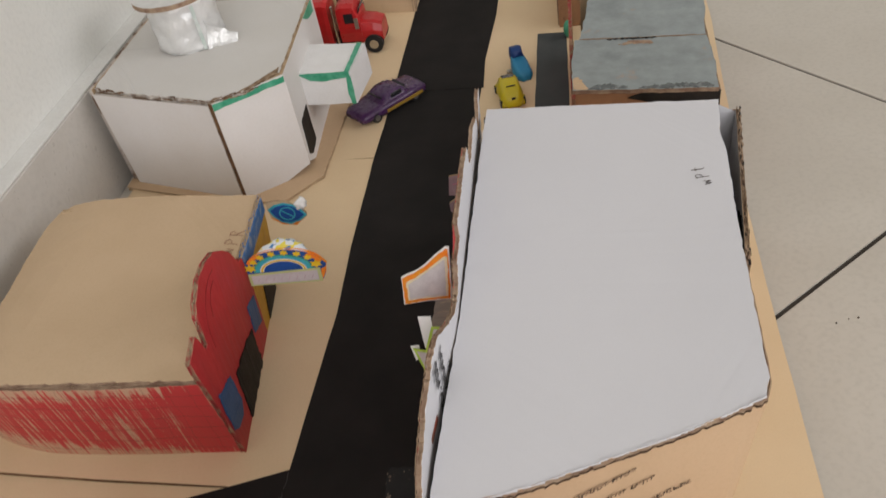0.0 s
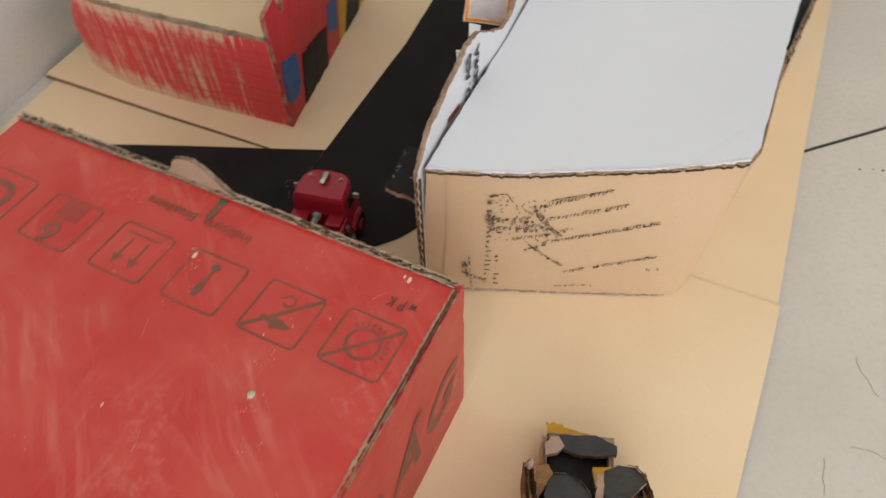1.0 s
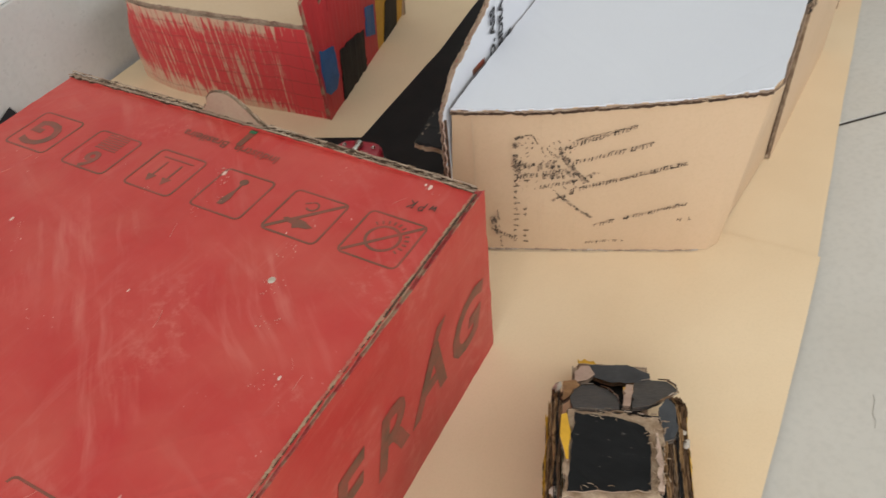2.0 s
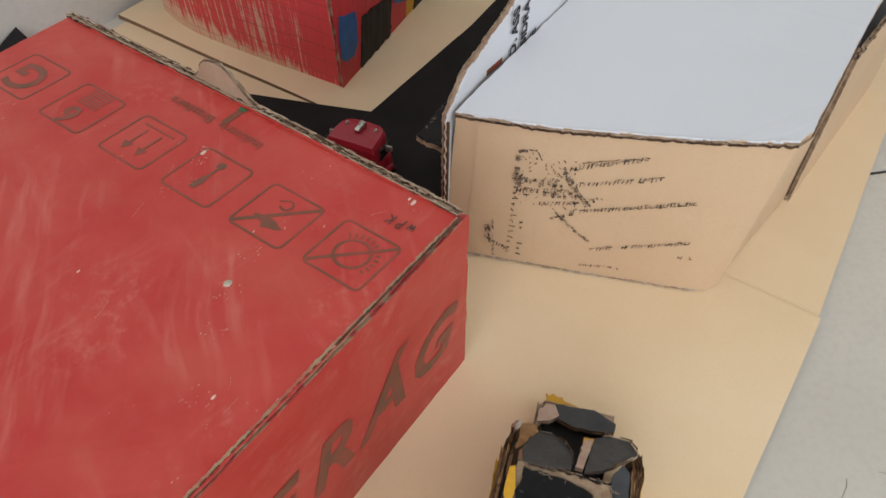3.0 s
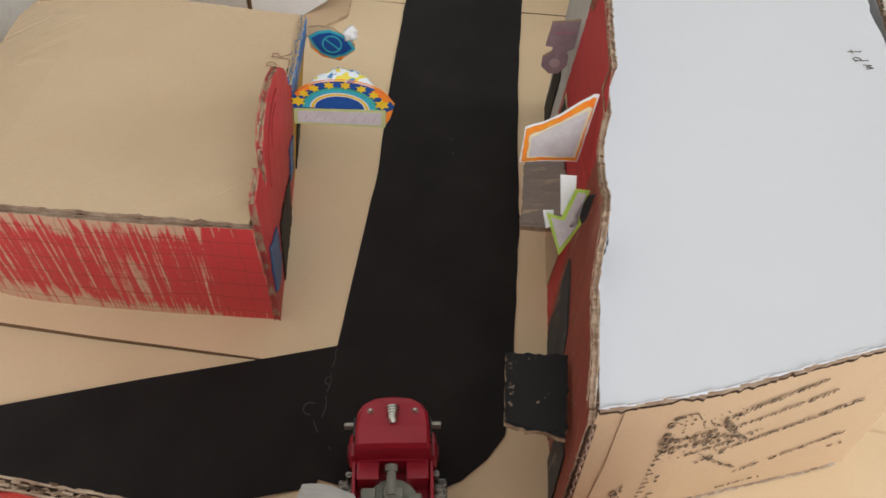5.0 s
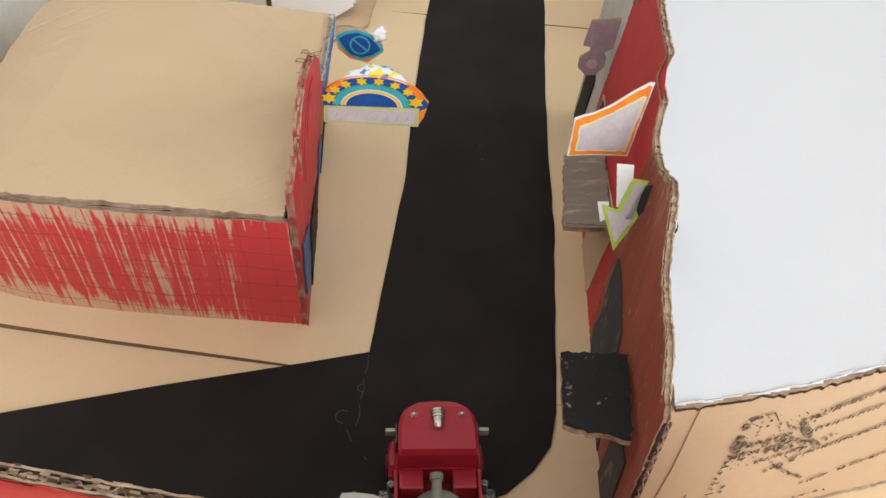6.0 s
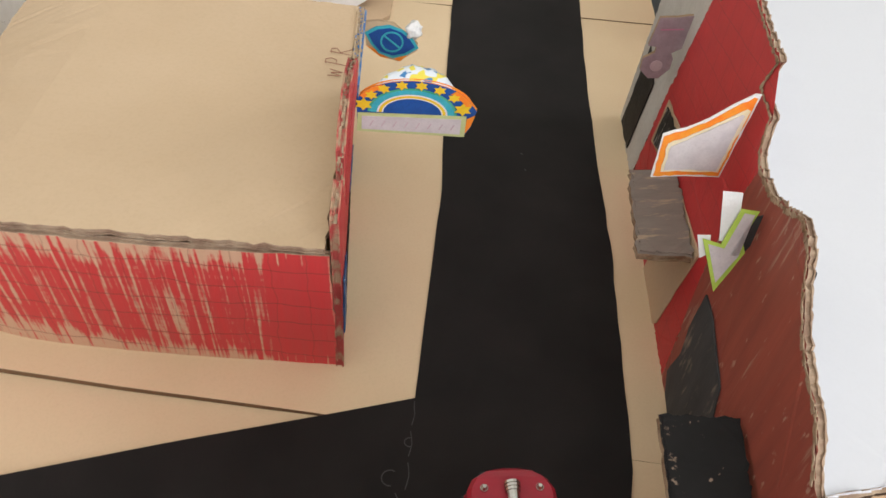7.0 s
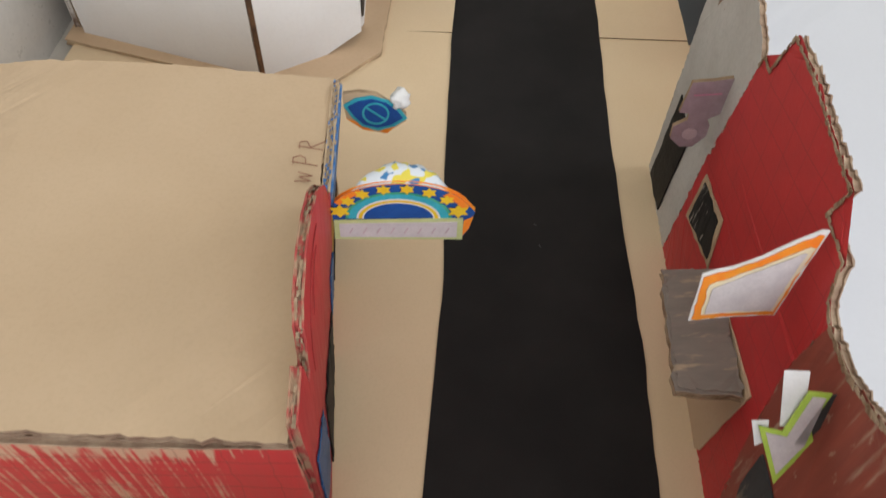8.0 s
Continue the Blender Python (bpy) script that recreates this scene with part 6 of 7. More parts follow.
pen = [[(0.0075, -0.0265), (0.0110, -0.0235), (0.0285, -0.0260)], [(0.0245, -0.0300), (0.0252, -0.0262)], [(0.0075, -0.0268), (0.0240, -0.0298), (0.0252, -0.0290)],
       [(0.0335, -0.0305), (0.0380, -0.0262), (0.0505, -0.0275)], [(0.0358, -0.0300), (0.0490, -0.0322), (0.0508, -0.0282), (0.0512, -0.0262)]]
part("pen_outline", strokes(pen, 0.00055, deck), "ink", bed)
wheel_at(0.061, -0.121, 0.0075, 0.006, Matrix.Translation((0, 0, 0.001)), lorry)
wheel_at(0.003, -0.121, 0.0075, 0.006, Matrix.Translation((0, 0, 0.001)), lorry)

# ---- black and yellow cardboard car ----
car = thing("cardboard_car", (0.226, -0.215, 0.0), "handmade cardboard car, black roof, yellow and bare corrugated sides", "model car")
CM = Matrix.Translation((0.2275, -0.2, 0.0)) @ Matrix.Rotation(radians(15.5), 4, "Z")
cf = lambda z0, tilt=0.0: (lambda s, t, w=0.0: CM @ Vector((s, t, z0 + tilt * t + w)))
part("roof_panel", plate([(-0.0185, -0.0430), (0.0104, -0.0405), (0.0110, -0.0165), (0.0065, -0.0122), (-0.0030, -0.0098), (-0.0165, -0.0092)], cf(0.0605), 0.0034, 0.0006, 0.0025, 81), ("black gloss paint", "tan card", "card torn"), car, "glossy black painted roof panel")
part("roof_rim", plate([(-0.0200, -0.0450), (0.0144, -0.0435), (0.0160, -0.0130), (0.0142, -0.0080), (-0.0190, -0.0065)], cf(0.0588), 0.003, 0.0010, 0.002, 82), ("torn rim", "tan card", "card torn"), car, "torn bare cardboard rim")
part("trim_strip", plate([(-0.0182, -0.0300), (-0.0190, -0.0300), (-0.0217, -0.0200), (-0.0215, -0.0105), (-0.0195, -0.0095), (-0.0178, -0.0180)], cf(0.0604), 0.002, 0.0003, 0.003, 201), ("yellow paint", "tan card", "card torn"), car, "yellow painted strip beside the roof")
part("trim_strip", plate([(0.0128, -0.0400), (0.0150, -0.0400), (0.0152, -0.0290), (0.0138, -0.0160), (0.0130, -0.0160)], cf(0.0604), 0.002, 0.0006, 0.002, 202), ("pinkish card", "tan card", "card torn"), car, "bare torn strip beside the roof")
part("trim_strip", plate([(-0.0165, -0.060), (-0.0120, -0.060), (-0.0115, -0.0465), (-0.0150, -0.0460)], cf(0.0560), 0.002, 0.0004, 0.003, 203), ("yellow paint", "tan card", "card torn"), car, "yellow painted strip beside the roof")
layers = ((-0.0212, 0.026, 0.0575, "dark layer", "dark layer"), (-0.0223, 0.029, 0.0560, "black paint", "black paint"), (-0.0234, 0.030, 0.0540, "layer tan", "layer tan"), (-0.0245, 0.0295, 0.0520, "dark layer", "dark layer"), (-0.0255, 0.004, 0.0480, "layer tan", "layer tan"), (-0.0265, 0.000, 0.0440, "yellow paint", "yellow paint"),
          (0.0175, 0.002, 0.0555, "layer tan", "layer tan"), (0.0192, 0.006, 0.0540, "dark layer", "dark layer"), (0.0208, 0.010, 0.0525, "layer tan", "flute brown"), (0.0226, 0.022, 0.0510, "black paint", "black paint"), (0.0243, 0.028, 0.0495, "dark layer", "layer tan"), (0.0260, 0.030, 0.0470, "layer tan", "dark layer"), (0.0275, 0.030, 0.0440, "yellow paint", "dark layer"))
for k, (x, y1, h, key, cut_key) in enumerate(layers):
    at = lambda s, t, w=0.0, x=x, k=k: CM @ Vector((x + w + 0.0003 * math.sin(s * 260 + k) + (0.045 if x > 0 else -0.015) * max(0.0, s), s, t))
    slope = [(y1, 0.0), (y1 + 0.0005, min(h, 0.0545 - 1.05 * max(0.0, y1)))] + [(v, min(h, 0.0545 - 1.05 * v)) for v in (0.022, 0.015, 0.008, 0.001) if v < y1 - 0.003]
    part("side_layer", plate([(-0.075, 0.0)] + slope + [(-0.004, h), (-0.020, h * 0.99), (-0.035, h * 1.01), (-0.075, h)], at, 0.0010 if x < 0 else 0.0014, 0.0007, 0.0018, 83 + k), (key, "dark layer", cut_key), car, "yellow painted side layer" if key == "yellow paint" else "glued corrugated side layer")
shield = cf(0.0565, -0.62)
hood = cf(0.0260, -0.10)
SLATE = ("slate paint", "tan card", "slate cut")
BARE = ("pinkish card", "tan card", "card torn")
def hood_piece(seed, at, mats, label, *pts):
    part("hood_piece", plate(list(pts), at, 0.0026, 0.0004, 0.0022, seed), mats, car, label)


hood_piece(95, shield, SLATE, "slate painted windscreen lobe",
           (-0.0172, -0.0070), (-0.0077, -0.0075), (0.0001, -0.0060), (0.0003, 0.0010), (-0.0008, 0.0060), (-0.0038, 0.0111), (-0.0093, 0.0147), (-0.0139, 0.0140), (-0.0168, 0.0090), (-0.0185, 0.0010))
hood_piece(96, shield, SLATE, "slate painted windscreen lobe",
           (0.0051, -0.0042), (0.0100, -0.0020), (0.0152, 0.0024), (0.0200, 0.0085), (0.0242, 0.0143), (0.0230, 0.0195), (0.0209, 0.0229), (0.0140, 0.0232), (0.0075, 0.0190), (0.0060, 0.0080))
hood_piece(97, hood, ("slate paint", "tan card", "dark layer"), "slate painted bonnet piece",
           (-0.0078, 0.0390), (-0.0020, 0.0368), (0.0084, 0.0370), (0.0166, 0.0385), (0.0168, 0.0435), (0.0119, 0.0457), (0.0069, 0.0482), (-0.0019, 0.0472), (-0.0100, 0.0466), (-0.0082, 0.0430))
hood_piece(98, cf(0.0266, -0.10), BARE, "bare card bonnet piece",
           (-0.0166, 0.0410), (-0.0136, 0.0453), (-0.0098, 0.0455), (-0.0073, 0.0402), (-0.0112, 0.0365), (-0.0162, 0.0348))
hood_piece(99, cf(0.0573, -0.62), BARE, "bare card windscreen post",
           (0.0013, -0.0040), (0.0042, -0.0043), (0.0070, 0.0160), (0.0040, 0.0165))
hood_piece(100, cf(0.0490, -0.62), ("yellow paint", "tan card", "card torn"), "yellow painted strip under the windscreen",
           (0.0040, 0.0165), (0.0110, 0.0230), (0.0135, 0.0275), (0.0040, 0.0260))
hood_piece(101, cf(0.0545, -0.62), ("layer tan", "tan card", "card torn"), "bare card corner piece",
           (-0.0210, 0.0010), (-0.0184, 0.0060), (-0.0140, 0.0160), (-0.0160, 0.0220), (-0.0215, 0.0200))
hood_piece(102, cf(0.0568), SLATE, "slate painted side piece",
           (0.0160, -0.0170), (0.0200, -0.0155), (0.0220, -0.0100), (0.0210, 0.0005), (0.0185, 0.0030), (0.0152, -0.0020))
part("bumper", plate([(-0.0153, 0.0602), (-0.0140, 0.0582), (-0.0118, 0.0600), (-0.0060, 0.0572), (0.0040, 0.0548), (0.0142, 0.0518), (0.0120, 0.0500), (0.0000, 0.0510), (-0.0143, 0.0520), (-0.0148, 0.0570)], cf(0.0125, -0.05), 0.0022, 0.0009, 0.0016, 101), ("yellow paint", "tan card", "yellow paint"), car, "torn yellow bumper strip")
part("nose_panel", plate([(-0.0150, 0.0), (0.0160, 0.0), (0.0160, 0.0205), (-0.0150, 0.0205)], lambda s, t, w=0.0: CM @ Vector((s, 0.0500 - 0.1 * t + w, t)), 0.0026, 0.0005, 0.0025, 102), ("dark layer", "tan card", "card torn"), car, "dark painted nose panel")
for sx in (-0.0155, 0.0152):
    part("nose_side", plate([(0.020, 0.0), (0.048, 0.0), (0.0465, 0.0200), (0.036, 0.0212), (0.020, 0.0220)], lambda s, t, w=0.0, sx=sx: CM @ Vector((sx + w, s, t)), 0.0022, 0.0005, 0.0025, 103), ("dark layer", "tan card", "card torn"), car)
RIM = [(0.0138, -0.0420), (0.0150, -0.0290), (0.0160, -0.0130), (0.0142, -0.0080), (-0.0030, -0.0070), (-0.0190, -0.0065)]
LOBES = ([(-0.0185, 0.0010), (-0.0168, 0.0090), (-0.0139, 0.0140), (-0.0093, 0.0147), (-0.0038, 0.0111), (-0.0008, 0.0060), (0.0003, 0.0010)],
         [(0.0060, 0.0080), (0.0075, 0.0190), (0.0140, 0.0232), (0.0209, 0.0229), (0.0230, 0.0195), (0.0242, 0.0143), (0.0200, 0.0085), (0.0152, 0.0024)])
for seed, key in ((501, "torn rim"), (502, "dark layer"), (503, "pale torn")):
    tagged(part("torn_edge", frayed(RIM[::-1], cf(0.0588), -0.0026, 0.0012, seed, 0.0022), key, car), "ragged torn paper round the roof", "", "", "stuff")
    for path in LOBES:
        tagged(part("torn_edge", frayed(path, shield, -0.0022, 0.0003, seed + 10, 0.0026), key, car), "ragged torn paper round the windscreen lobe", "", "", "stuff")
fibres = bmesh.new()
fr = random.Random(17)
for k in range(46):
    u, v = fr.uniform(0.0100, 0.0165), fr.uniform(-0.0400, -0.0090)
    a0 = fr.uniform(0, 6.28)
    add_stroke(fibres, (u, v), (u + 0.0016 * math.cos(a0), v + 0.0016 * math.sin(a0)), 0.00022, cf(0.0618), 0.0001 * (k % 4))
for k in range(34):
    edge_v = fr.uniform(-0.0112, -0.0080) if k < 20 else fr.uniform(-0.0425, -0.0395)
    u, v, z = -0.0170 + 0.030 * fr.random(), edge_v, 0.0612
    a0 = fr.uniform(0, 6.28)
    for q in range(3):
        a0 += fr.uniform(-0.9, 0.9)
        u2, v2 = u + 0.0008 * math.cos(a0), v + 0.0005 * math.sin(a0)
        add_stroke(fibres, (u, v), (u2, v2), 0.00011, cf(z), 0.0001 * q)
        u, v = u2, v2
tagged(part("torn_fibres", fibres, "torn rim", car, "", False), "torn paper fibres", "", "", "stuff")
for x, y, z, r in ((-0.0236, 0.0262, 0.0300, 0.0017), (0.0262, -0.0105, 0.0470, 0.0014), (0.0252, -0.0060, 0.0480, 0.0009), (-0.0228, -0.0405, 0.0555, 0.0016), (-0.0212, -0.0440, 0.0555, 0.0011)):
    bm = bmesh.new()
    bmesh.ops.create_icosphere(bm, subdivisions=2, radius=r, matrix=CM @ Matrix.Translation((x, y, z)) @ Matrix.Diagonal((1.0, 1.5, 0.5, 1)))
    for v in bm.verts:
        v.co += Vector((1, 1, 0.3)) * 0.9 * r * noise.noise(v.co * 900)
    part("glue_blob", bm, "glue", car, "pale dried glue", smooth=True)
# Solid black blocks added inside the car; their colour stands for shade within.
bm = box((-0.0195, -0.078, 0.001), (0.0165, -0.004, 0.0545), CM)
part("body_core", bm, "black paint", car, "black filler block standing for the shaded hollow body")
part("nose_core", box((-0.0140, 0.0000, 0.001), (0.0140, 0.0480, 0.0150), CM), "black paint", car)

# ---- white tower building against the wall ----
white = thing("toy_building", (-0.13, 0.33, 0.0), "white painted cardboard building with green-edged corners", "model building")
HB = 0.1
P0, P1, P2, P3 = Vector((-0.224, 0.305, 0)), Vector((-0.1045, 0.2665, 0)), Vector((-0.0525, 0.302, 0)), Vector((-0.0620, 0.45, 0))
part("base_plate", plate([(-0.228, 0.296), (-0.104, 0.2600), (-0.066, 0.262), (-0.041, 0.2935), (-0.038, 0.47), (-0.226, 0.47)], lambda s, t, w=0.0: Vector((s, t, 0.0042 + w)), 0.0038, 0.0004, 0.006, 111), ("tan box card", "tan card", "card edge"), white, "brown cardboard base plate")
w1 = frame_of(P0 + Vector((0, 0, 0.004)), P1 - P0, (0, 0, 1))
l1 = (P1 - P0).length
part("front_wall", plate([(0.006, 0.0), (l1 - 0.0022, 0.0), (l1 - 0.0018, HB - 0.0075), (0.0, HB - 0.0085)], w1, 0.003, 0.0003, 0.008, 112), ("white paint card", "tan card", "worn white edge"), white, "white painted front panel")
w2 = frame_of(P1 + Vector((0, 0, 0.004)), P2 - P1, (0, 0, 1))
l2 = (P2 - P1).length
part("front_wall", plate([(0.0015, 0.0), (l2 * 0.62, 0.0), (l2, 0.008), (l2 + 0.0005, HB - 0.004), (0.0015, HB - 0.006)], w2, 0.003, 0.0003, 0.008, 113), ("white paint card", "tan card", "card edge"), white, "white painted corner panel")
w3 = frame_of(P2 + Vector((0, 0, 0.004)), P3 - P2, (0, 0, 1))
part("side_wall", plate([(0.001, 0.010), (0.02, 0.0), (0.148, 0.0), (0.148, HB - 0.004), (0.001, HB - 0.004)], w3, 0.003, 0.0003, 0.008, 114), ("white paint card", "tan card", "card edge"), white, "white painted street wall")
part("dark_doorway", patch([(0.006, 0.014), (0.016, 0.008), (0.036, 0.010), (0.036, 0.046), (0.010, 0.044)], w3, 0.0005, 0.0004, 0.0005, 0.004, 181), "black paint", white, "dark doorway under the box sign")
wl = frame_of((-0.2255, 0.45, 0.004), (0, -1, 0), (0, 0, 1))
part("side_wall", plate([(0.0, 0.0), (0.142, 0.0), (0.145, HB - 0.004), (0.0, HB - 0.004)], wl, 0.003, 0.0003, 0.01, 115), ("white paint card", "tan card", "worn white edge"), white)
wroof2 = lambda s, t, w=0.0: Vector((s, t, HB + 0.0008 * math.sin(s * 40) + w))
RW = [(-0.222, 0.3085), (-0.16, 0.2865), (-0.105, 0.2685), (-0.078, 0.281), (-0.0565, 0.305), (-0.0580, 0.34), (-0.0612, 0.4), (-0.0645, 0.46), (-0.224, 0.46)]
part("roof", sheet_grid(RW, wroof2, 0.0028, 116, 0.03, 0.0012, 0.003), ("white roof paint", "tan card", "worn white edge"), white, "off-white painted roof")
for path, n0, n1 in (([(-0.190, 0.2972), (-0.222, 0.3085)], 401, 404), ([(-0.105, 0.2685), (-0.150, 0.2830)], 411, 412), ([(-0.0565, 0.305), (-0.078, 0.281), (-0.105, 0.2685)], 421, 425), ([(-0.0612, 0.40), (-0.0580, 0.34), (-0.0565, 0.305)], 431, 433)):
    for seed in range(n0, n1):
        tagged(part("torn_edge", frayed(path, wroof2, -0.0034, 0.0002, seed, 0.0034), "dark layer" if seed % 2 else "flute brown", white), "dark torn card along the roof edge", "", "", "stuff")
part("peeled_patch", patch([(-0.0830, 0.2800), (-0.0770, 0.2815), (-0.0575, 0.3045), (-0.0592, 0.3160), (-0.0632, 0.3075), (-0.0690, 0.2990), (-0.0760, 0.2890)], wroof2, 0.0003, 0.0003, 0.0010, 0.003, 126), "flute brown", white, "peeled brown card at the roof corner")
part("corner_gap", strokes([[(l1 - 0.0004, 0.002), (l1 - 0.0002, HB - 0.006)]], 0.0034, w1, -0.0008), "dark layer", white, "open brown corner gap")
part("green_edge", patch([(0.002, HB - 0.0065), (l2 * 0.5, HB - 0.0062), (l2, HB - 0.0055), (l2, HB - 0.0105), (l2 * 0.5, HB - 0.0115), (0.002, HB - 0.0125)], w2, 0.0005, 0.0004, 0.0006, 0.004, 117), "green paint", white, "green brushed top edge")
part("green_edge", patch([(0.100, HB - 0.004), (0.14, HB - 0.004), (0.14, HB - 0.016), (0.118, HB - 0.012), (0.105, HB - 0.007)], w3, 0.0005, 0.0004, 0.0006, 0.004, 118), "green paint", white, "green brushed top edge")
cube = part("box_sign", plate([(0, 0), (0.0535, 0), (0.0525, 0.0295), (0, 0.0315)], frame_of((-0.0625, 0.3440, 0.0455), (1.0, -0.070, 0), (0, 0.03, 1)), 0.055, 0.0002, 0.01, 119, core=False), ("note paper", "note paper", "note paper"), white, "white paper box sign with green corners")
cfr = frame_of((-0.0625, 0.3440, 0.0455), (1.0, -0.070, 0), (0, 0.03, 1))
part("green_edge", patch([(0.005, 0.0300), (0.014, 0.0305), (0.030, 0.0306), (0.0520, 0.0312), (0.0522, 0.0258), (0.040, 0.0242), (0.026, 0.0225), (0.016, 0.0238), (0.008, 0.0285)], cfr, 0.0006, 0.0004, 0.0004, 0.004, 120), "green paint", cube)
part("green_edge", patch([(0.0528, 0.0), (0.0530, 0.0265), (0.0490, 0.026), (0.0475, 0.010), (0.0490, 0.0)], cfr, 0.0006, 0.0004, 0.0004, 0.004, 121), "green paint", cube)
part("green_edge", patch([(0.0522, 0.0), (0.0480, 0.0), (0.0455, -0.054), (0.0500, -0.054)], lambda s, t, w=0.0: cfr(s, 0.0300 + w, t), 0.0009, 0.0004, 0.0004, 0.004, 122), "green paint", cube)
tank = part("water_tank", tube(0.0285, 0.0285, 0.001, Matrix.Translation((-0.156, 0.380, HB + 0.0006)), 30), "foil", white, "crumpled foil tank on the roof")
bm = bmesh.new()
add_tube(bm, 0.0295, 0.0285, 0.042, Matrix.Translation((-0.156, 0.380, HB + 0.0012)), 48, rings=14)
for v in bm.verts:
    d = Vector((v.co.x + 0.156, v.co.y - 0.380, 0))
    if d.length > 0.01:
        v.co += d.normalized() * (0.0030 * noise.noise(v.co * 95) + 0.0014 * noise.noise(v.co * 260))
part("foil_wrap", bm, "foil", tank, smooth=True)
part("tank_lid", plate(arc(-0.160, 0.380, 0.0345, 0, 350, 28), lambda s, t, w=0.0: Vector((s, t, HB + 0.0475 + w)), 0.0042, 0.0006, 0.006, 124), ("foil", "tan card", "card torn"), tank, "brown-edged lid with green paint")
flap = bmesh.new()
cols = []
for i in range(15):
    row = []
    for k in range(9):
        f, g = i / 14, k / 8
        p = Vector((-0.1330 + 0.0235 * f, 0.3585 + 0.010 * f * f + 0.004 * g, HB + 0.001 + 0.024 * g * (1.0 - 0.75 * f)))
        row.append(flap.verts.new(p + Vector((0, -1, 0)) * (0.0035 * noise.noise(p * 110) + 0.002 * noise.noise(p * 300))))
    cols.append(row)
for a, c in zip(cols, cols[1:]):
    for k in range(8):
        flap.faces.new((a[k], c[k], c[k + 1], a[k + 1]))
part("foil_flap", flap, "foil", tank, "loose crumpled foil corner", smooth=True)
part("foil_seam", strokes([[(0.0, 0.0), (0.0, 0.04)]], 0.0030, frame_of((-0.1360, 0.3572, HB + 0.002), (1, 0.75, 0), (0, 0, 1)), 0.0018), "dull green foil", tank, "dull green strip down the foil")

# ---- grey roofed building ----
grey = thing("toy_building", (0.23, 0.34, 0.0), "low cardboard building with a grey painted two-part roof", "model building")
GZ = 0.0745
gr = lambda s, t, w=0.0: Vector((s, t, GZ + (0.006 * max(0, (t - 0.36)) / 0.08) + w))
part("roof", plate([(0.1765, 0.2830), (0.23, 0.2772), (0.2812, 0.2715), (0.2845, 0.31), (0.2835, 0.352), (0.23, 0.357), (0.1795, 0.3625), (0.1765, 0.32)], gr, 0.0034, 0.0005, 0.005, 131), ("grey roof paint", "tan card", "card torn"), grey, "grey painted roof panel, smeared dark patches")
part("roof", plate([(0.1835, 0.363), (0.23, 0.3585), (0.2835, 0.3535), (0.2845, 0.375), (0.288, 0.39), (0.289, 0.42), (0.284, 0.46), (0.196, 0.47), (0.190, 0.40)], gr, 0.0034, 0.0006, 0.005, 132), ("grey roof paint", "tan card", "card torn"), grey, "grey painted roof panel with torn corners")
for pts, key, sd in (([(0.1772, 0.2835), (0.1880, 0.2823), (0.1865, 0.2870), (0.1840, 0.2950), (0.1800, 0.3020), (0.1774, 0.3000)], "tan box card", 161), ([(0.1885, 0.2825), (0.2150, 0.2795), (0.2180, 0.2820), (0.2060, 0.2870), (0.1930, 0.2880)], "roof smear", 162),
                     ([(0.2250, 0.2784), (0.2780, 0.2728), (0.2750, 0.2790), (0.2450, 0.2812), (0.2300, 0.2815)], "roof smear", 163), ([(0.2150, 0.3480), (0.2420, 0.3465), (0.2400, 0.3510), (0.2250, 0.3530)], "card torn", 164), ([(0.2060, 0.3580), (0.2450, 0.3545), (0.2445, 0.3556), (0.2065, 0.3592)], "black paint", 165)):
    part("paint_smear", patch(pts, gr, 0.0003, 0.0002, 0.0015, 0.0013, sd), key, grey, "smear on the grey roof")
part("front_wall", plate([(0.0, 0.0), (0.106, 0.0), (0.1055, GZ - 0.004), (0.0, GZ - 0.004)], frame_of((0.1775, 0.2855, 0), (1, -0.11, 0), (0, 0, 1)), 0.0034, 0.0005, 0.006, 133), ("clay wall", "tan card", "card torn"), grey, "clay-orange wall with dark smears")
part("side_wall", plate([(0.0, 0.0), (0.187, 0.0), (0.187, GZ - 0.003), (0.10, GZ - 0.004), (0.0, GZ - 0.004)], frame_of((0.1752, 0.47, 0), (0, -1, 0), (0, 0, 1)), 0.0030, 0.0006, 0.004, 134), ("house red", "tan card", "red brown edge"), grey, "dark red street wall")
part("side_wall", plate([(0.0, 0.0), (0.18, 0.0), (0.18, GZ - 0.004), (0.0, GZ - 0.004)], frame_of((0.2835, 0.275, 0), (0.03, 1, 0), (0, 0, 1)), 0.0034, 0.0005, 0.006, 135), ("clay wall", "tan card", "card torn"), grey)
part("back_wall", plate([(0.0, 0.0), (0.1, 0.0), (0.1, GZ), (0.0, GZ)], frame_of((0.286, 0.462, 0), (-1, 0, 0), (0, 0, 1)), 0.0034, 0.0005, 0.006, 136), CARD, grey)
part("eave_strip", plate([(0.040, GZ - 0.008), (0.070, GZ - 0.016), (0.106, GZ - 0.020), (0.106, GZ - 0.003), (0.05, GZ - 0.004)], frame_of((0.1775, 0.2835, 0), (1, -0.11, 0), (0, 0, 1)), 0.001, 0.0008, 0.005, 137, core=False, mats=(0, 0, 0)), "black paint", grey, "ragged black strip under the eave")
bm = bmesh.new()
bmesh.ops.create_icosphere(bm, subdivisions=2, radius=0.006, matrix=Matrix.Translation((0.1735, 0.512, 0.010)) @ Matrix.Diagonal((0.8, 1, 1.6, 1)))
single("green_bush", bm, "green paint", "small green painted lump beside the grey building", "model bush", smooth=True)
back_house = thing("toy_house", (0.2, 0.56, 0.0), "small brown cardboard house behind the grey roof", "model house")
